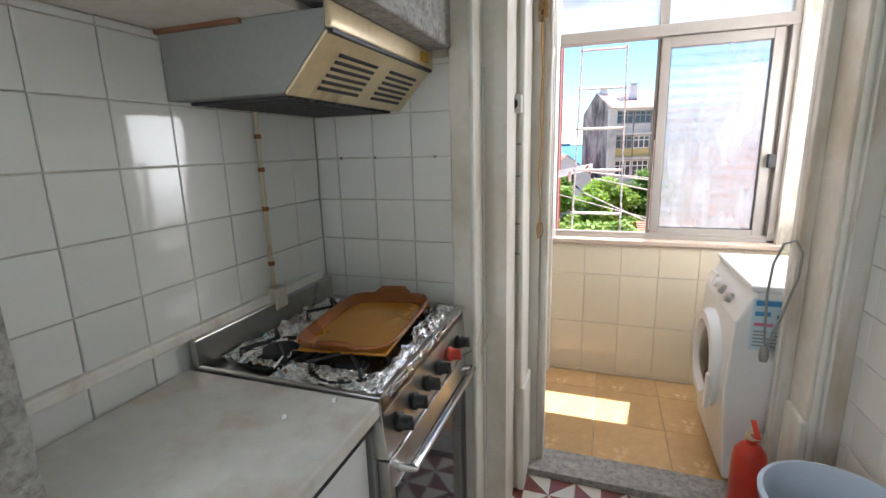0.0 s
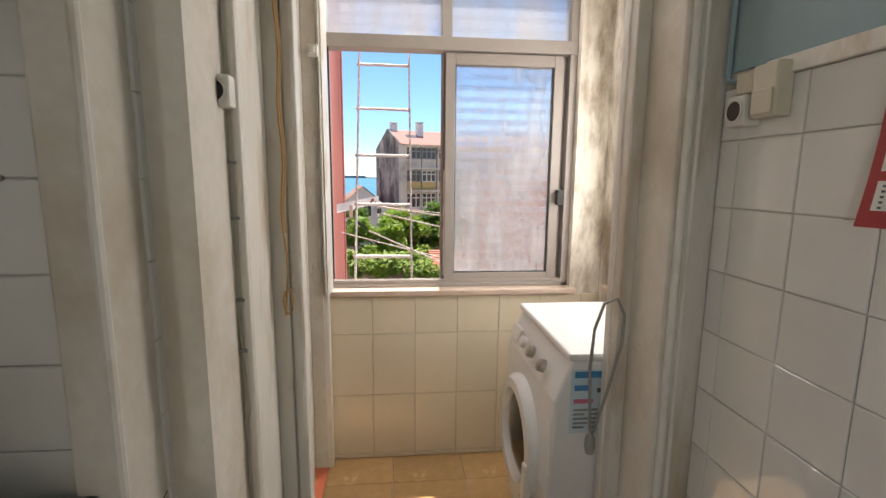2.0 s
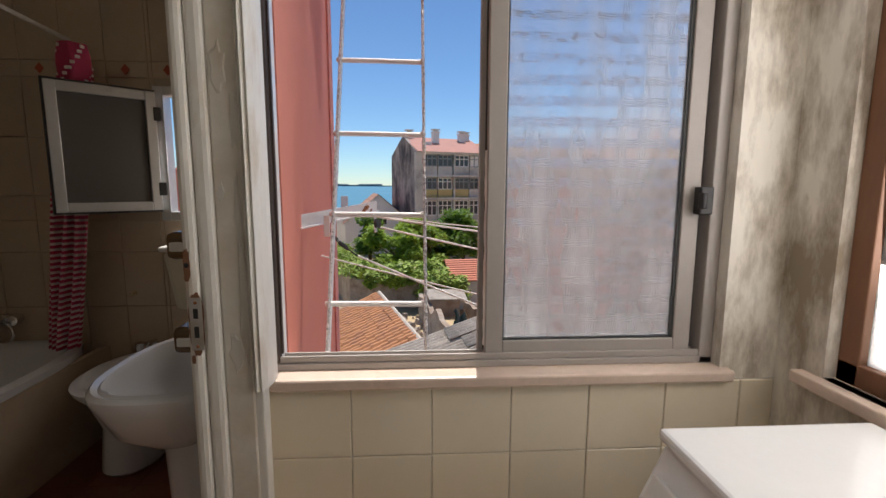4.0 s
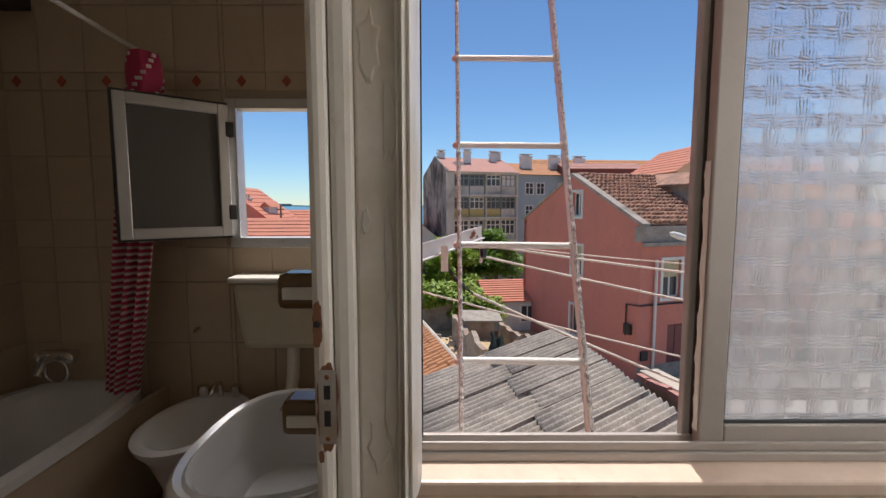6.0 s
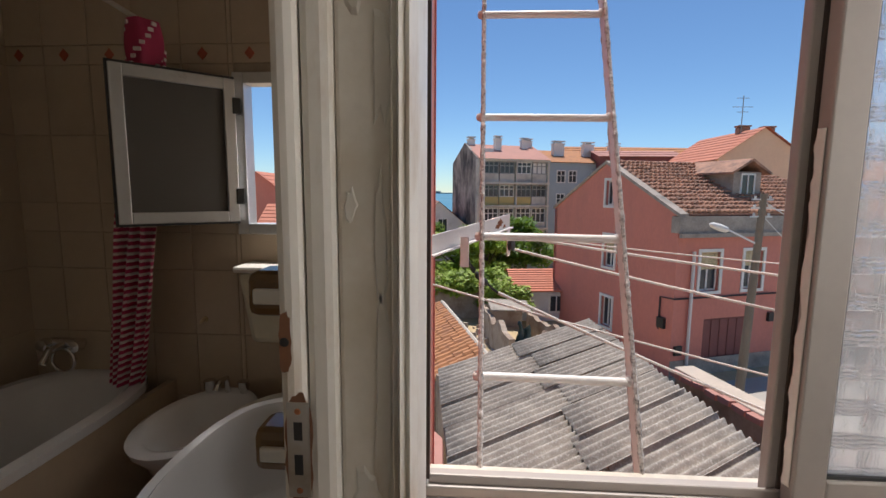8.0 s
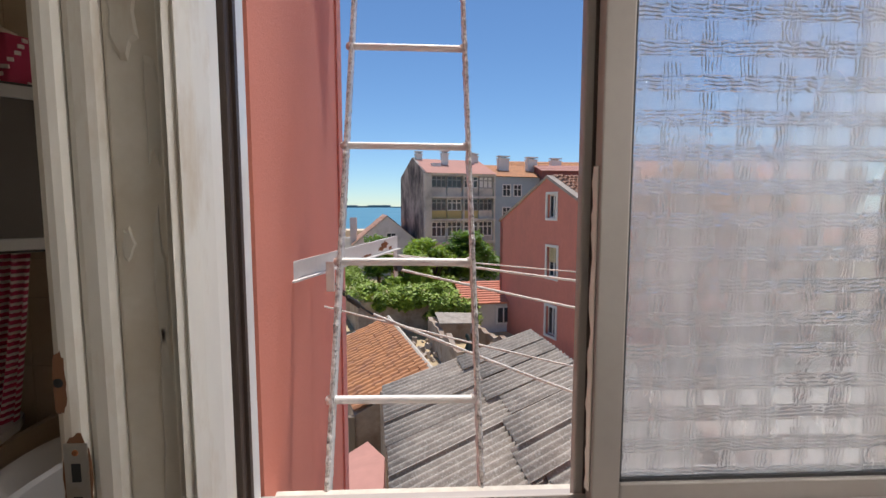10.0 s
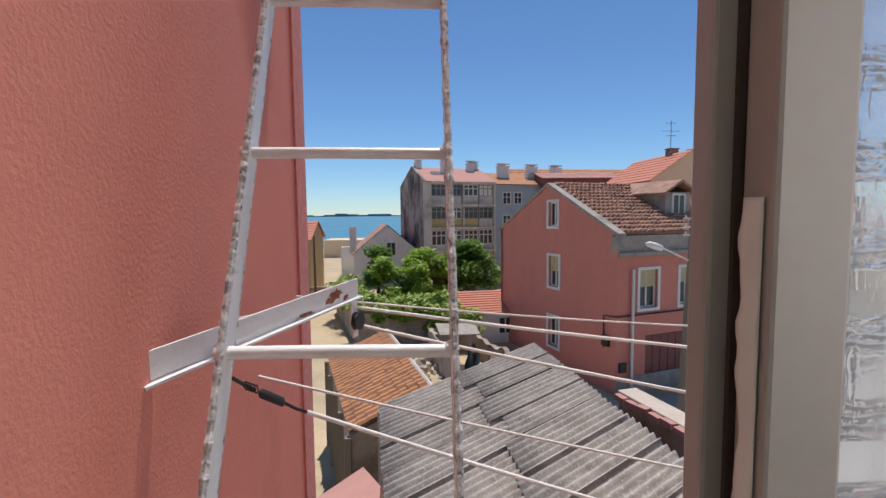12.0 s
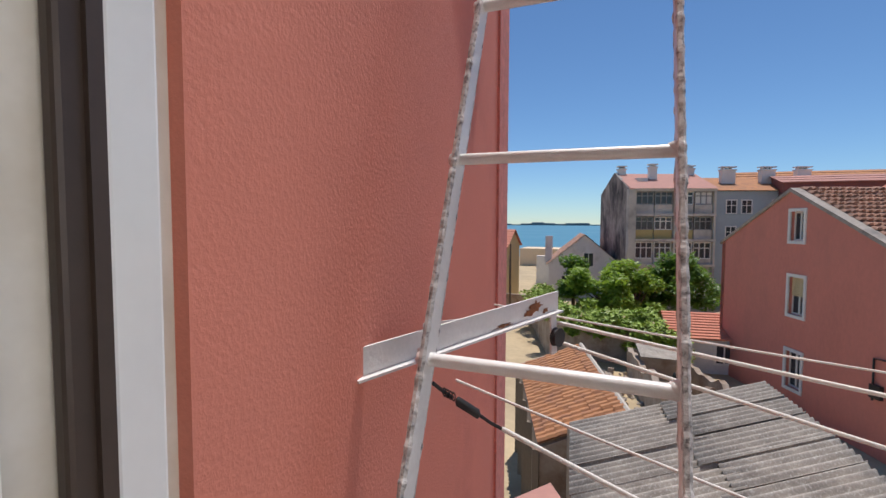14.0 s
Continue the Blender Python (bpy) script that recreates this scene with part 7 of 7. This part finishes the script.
# bidet, toilet, sink
bd = thing("bidet", "white ceramic bidet with chrome taps", "bidet", (-.87, .90, .10))
mb = pose(-.87, .90, .10)
Shape().lathe([(.10, 0), (.115, .02), (.10, .2), (.14, .33), (.175, .385), (.18, .405), (.165, .412), (.14, .40), (.10, .34), (.02, .31)], mb, 36, 1.0, 1.45).make("bowl", M["ceramic"], bd, angle=50)
for dx in (-.07, .07):
    Shape().lathe([(.012, 0), (.02, .02), (.022, .05), (.01, .055)], pose(-.87 + dx, 1.10, .51), 10).make("tap_knob", M["chrome"], bd, angle=40)
Shape().tube([(-.87, 1.11, .51), (-.87, 1.10, .57), (-.87, 1.04, .575), (-.87, 1.02, .55)], .011, 8).make("spout", M["chrome"], bd, angle=50)
under(bd)
tl = thing("toilet", "white ceramic toilet with a low plastic cistern", "toilet", (-.58, 1.0, .10))
Shape().lathe([(.10, 0), (.12, .02), (.105, .18), (.15, .33), (.18, .39), (.175, .40), (.12, .40), (.07, .3)], pose(-.56, .86, .10), 36, 1.0, 1.3).make("bowl", M["ceramic"], tl, angle=50)
Shape().lathe([(.183, .40), (.19, .41), (.185, .43), (.02, .435)], pose(-.56, .86, .10), 36, 1.0, 1.28).make("seat", M["plastic_white"], tl, angle=50)
Shape().add([(-.755, 1.08, .72), (-.42, 1.08, .72), (-.42, BY1, .72), (-.755, BY1, .72), (-.79, 1.06, 1.0), (-.385, 1.06, 1.0), (-.385, BY1, 1.0), (-.79, BY1, 1.0)],
            [(0, 3, 2, 1), (4, 5, 6, 7), (0, 1, 5, 4), (1, 2, 6, 5), (2, 3, 7, 6), (3, 0, 4, 7)]).make("cistern", M["plastic_cream"], tl, bevel=0.025)
Shape().box(-.80, -.375, 1.05, BY1, 1.0, 1.025).make("cistern_lid", M["plastic_white"], tl, bevel=0.01)
Shape().tube([(-.56, 1.12, .72), (-.56, 1.10, .6), (-.56, 1.05, .50)], .025, 12).make("flush_pipe", M["plastic_white"], tl, angle=50)
under(tl)
snk = thing("pedestal_sink", "white ceramic pedestal sink against the wall", "sink", (-.29, .2, .10))
ms = pose(-.30, .205, 0)
s = Shape()
def sink_ring(kx, ky, z, sh=0.0):
    """A rounded D: flat along the wall."""
    pts = []
    for i in range(44):
        a = 2 * math.pi * i / 44
        c, sn = math.cos(a), math.sin(a)
        q = (abs(c) ** 2.6 + abs(sn) ** 2.6) ** (-1 / 2.6)
        x = c * q * .16 * kx if c < 0 else min(c * q * .24 * kx, .155)
        pts.append((-.30 + x + sh, .205 + sn * q * .25 * ky, z))
    return pts
rings = [sink_ring(.35, .4, .60), sink_ring(.78, .82, .68), sink_ring(.98, .98, .765), sink_ring(1.03, 1.03, .79), sink_ring(1.03, 1.03, .803), sink_ring(.98, .985, .812), sink_ring(.90, .93, .806), sink_ring(.86, .90, .812), sink_ring(.80, .85, .80), sink_ring(.70, .76, .73), sink_ring(.52, .58, .675), sink_ring(.25, .3, .655), sink_ring(.02, .02, .652)]
s.add([p for r in rings for p in r], [(j * 44 + i, j * 44 + (i + 1) % 44, (j + 1) * 44 + (i + 1) % 44, (j + 1) * 44 + i) for j in range(len(rings) - 1) for i in range(44)])
s.make("basin", M["ceramic"], snk, angle=50)
Shape().lathe([(.10, 0), (.095, .05), (.07, .2), (.08, .52), (.11, .57)], pose(-.27, .205, .10), 28, 1, 1.1).make("pedestal", M["ceramic"], snk, angle=50)
Shape().tube([(-.18, .205, .80), (-.18, .205, .87), (-.26, .205, .885), (-.28, .205, .86)], .012, 10).make("tap", M["chrome"], snk, angle=50)
Shape().lathe([(.022, 0), (.02, .003), (.004, .004)], pose(-.30, .205, .655), 16).make("drain", M["chrome"], snk)
under(snk)
for z in (1.16, .925):
    hd = thing("soap_holder", "brown and white plastic holder on the bathroom wall", "holder", (-.18, .06, z), "bathroom wall holders")
    Shape().box(-.226, -.143, .03, .10, z - .033, z + .033).make("case", M["holder"], hd, bevel=0.014)
    Shape().box(-.212, -.15, .022, .032, z - .012, z + .010).make("bar", M["plastic_white"], hd, bevel=0.003)
    under(hd)
hk = thing("wall_hook", "small brass hook on the bathroom tiles", "hook", (-.98, BY1, .72))
Shape().tube([(-1.0, BY1 - .008, .78), (-1.0, BY1 - .04, .775), (-.985, BY1 - .045, .79)], .006, 8).lathe([(.014, 0), (.012, .008)], pose(-1.0, BY1 - .001, .78, 90, 0, 0), 12).make("hook", M["steel_warm"], hk, angle=50)
under(hk)

vent = thing("vent_box", "dark box of a vent high on the bathroom wall", "vent", (-1.671, BY1, 2.104))
Shape().box(-1.731, -1.610, BY1 - .10, BY1 - .007, 2.104, 2.304).make("case", M["black"], vent, bevel=0.006)
under(vent)

# ---- wall and floor pieces ----
rows_k = steps(0.0, 1.637, 0.134, 0.949)
tile_wall(wall_alc, "tile", M["tile_white"], "-y", AY, steps(KX0 + .006, -0.147, 0.1335, -0.144), steps(0.80, 1.637, .134, .949))
tile_wall(wall_kl, "tile", M["tile_white"], "+x", KX0, steps(-3.4, AY - .006, 0.137, -2.234), steps(0.80, 1.637, .134, .949))
tile_wall(wall_kr, "tile", M["tile_white"], "-x", KX1, steps(-3.0, -1.106, 0.157, -1.32), steps(0.0, 1.552, .145, 1.007))
pil = bpy.data.objects["wall_pillar"]
tile_wall(pil, "tile", M["tile_white"], "+x", -0.075, [-1.32, -1.134], steps(0.0, 1.62, .134, .949))
tile_wall(wall_win, "tile", M["tile_cream"], "-y", 0.0, steps(0.0, LX1, 0.2, 0.208), [0.0, 0.022, 0.326, 0.629, 0.81])
def hole(u0, u1, z0, z1):
    return u1 > BW0 - .03 and u0 < BW1 + .03 and z1 > BWZ0 - .03 and z0 < BWZ1 + .03
tile_wall(wall_bf, "tile", M["tile_bath"], "-y", BY1, steps(BX0, BW0 - .03, 0.187, -1.04) + steps(BW0 - .03, BX1 - .012, 0.187, -1.04)[1:], [.18, .448, .716, .984, BWZ0 - .03, 1.252, 1.52, 1.79, 1.863, 2.13, 2.4], skip=hole)
tile_wall(wall_bl, "tile", M["tile_bath"], "+x", BX0, steps(-.3, BY1, 0.187, 1.2), [.448, .716, .984, 1.252, 1.52, 1.79, 1.863, 2.13, 2.4])
dm = Shape().add([(-.02, -.0085, 0), (0, -.0085, -.024), (.02, -.0085, 0), (0, -.0085, .024), (-.02, -.005, 0), (0, -.005, -.024), (.02, -.005, 0), (0, -.005, .024)],
                 [(0, 1, 2, 3), (4, 5, 1, 0), (5, 6, 2, 1), (6, 7, 3, 2), (7, 4, 0, 3)]).mesh("diamond_tile", M["diamond"])
for k in range(8):
    ob = new("diamond_tile", dm)
    ob.parent = wall_bf
    ob.matrix_local = pose(-1.70 + k * .187, BY1, 1.827)
tile_wall(kit_floor, "floor_tile", M["star_tile"], "+z", -0.008, steps(-0.12, KX1, .2, .04), steps(-3.0, -1.03, .2, -1.03), gap=.001)
tile_wall(lau_floor, "floor_tile", M["floor_tan"], "+z", -0.008, steps(0.0, LX1, .33, .3), steps(-.87, 0.0, .33, -.2))
tile_wall(bath_floor, "floor_tile", M["floor_brown"], "+z", 0.092, steps(-1.16, -.13, .2), steps(BY0, BY1, .2))
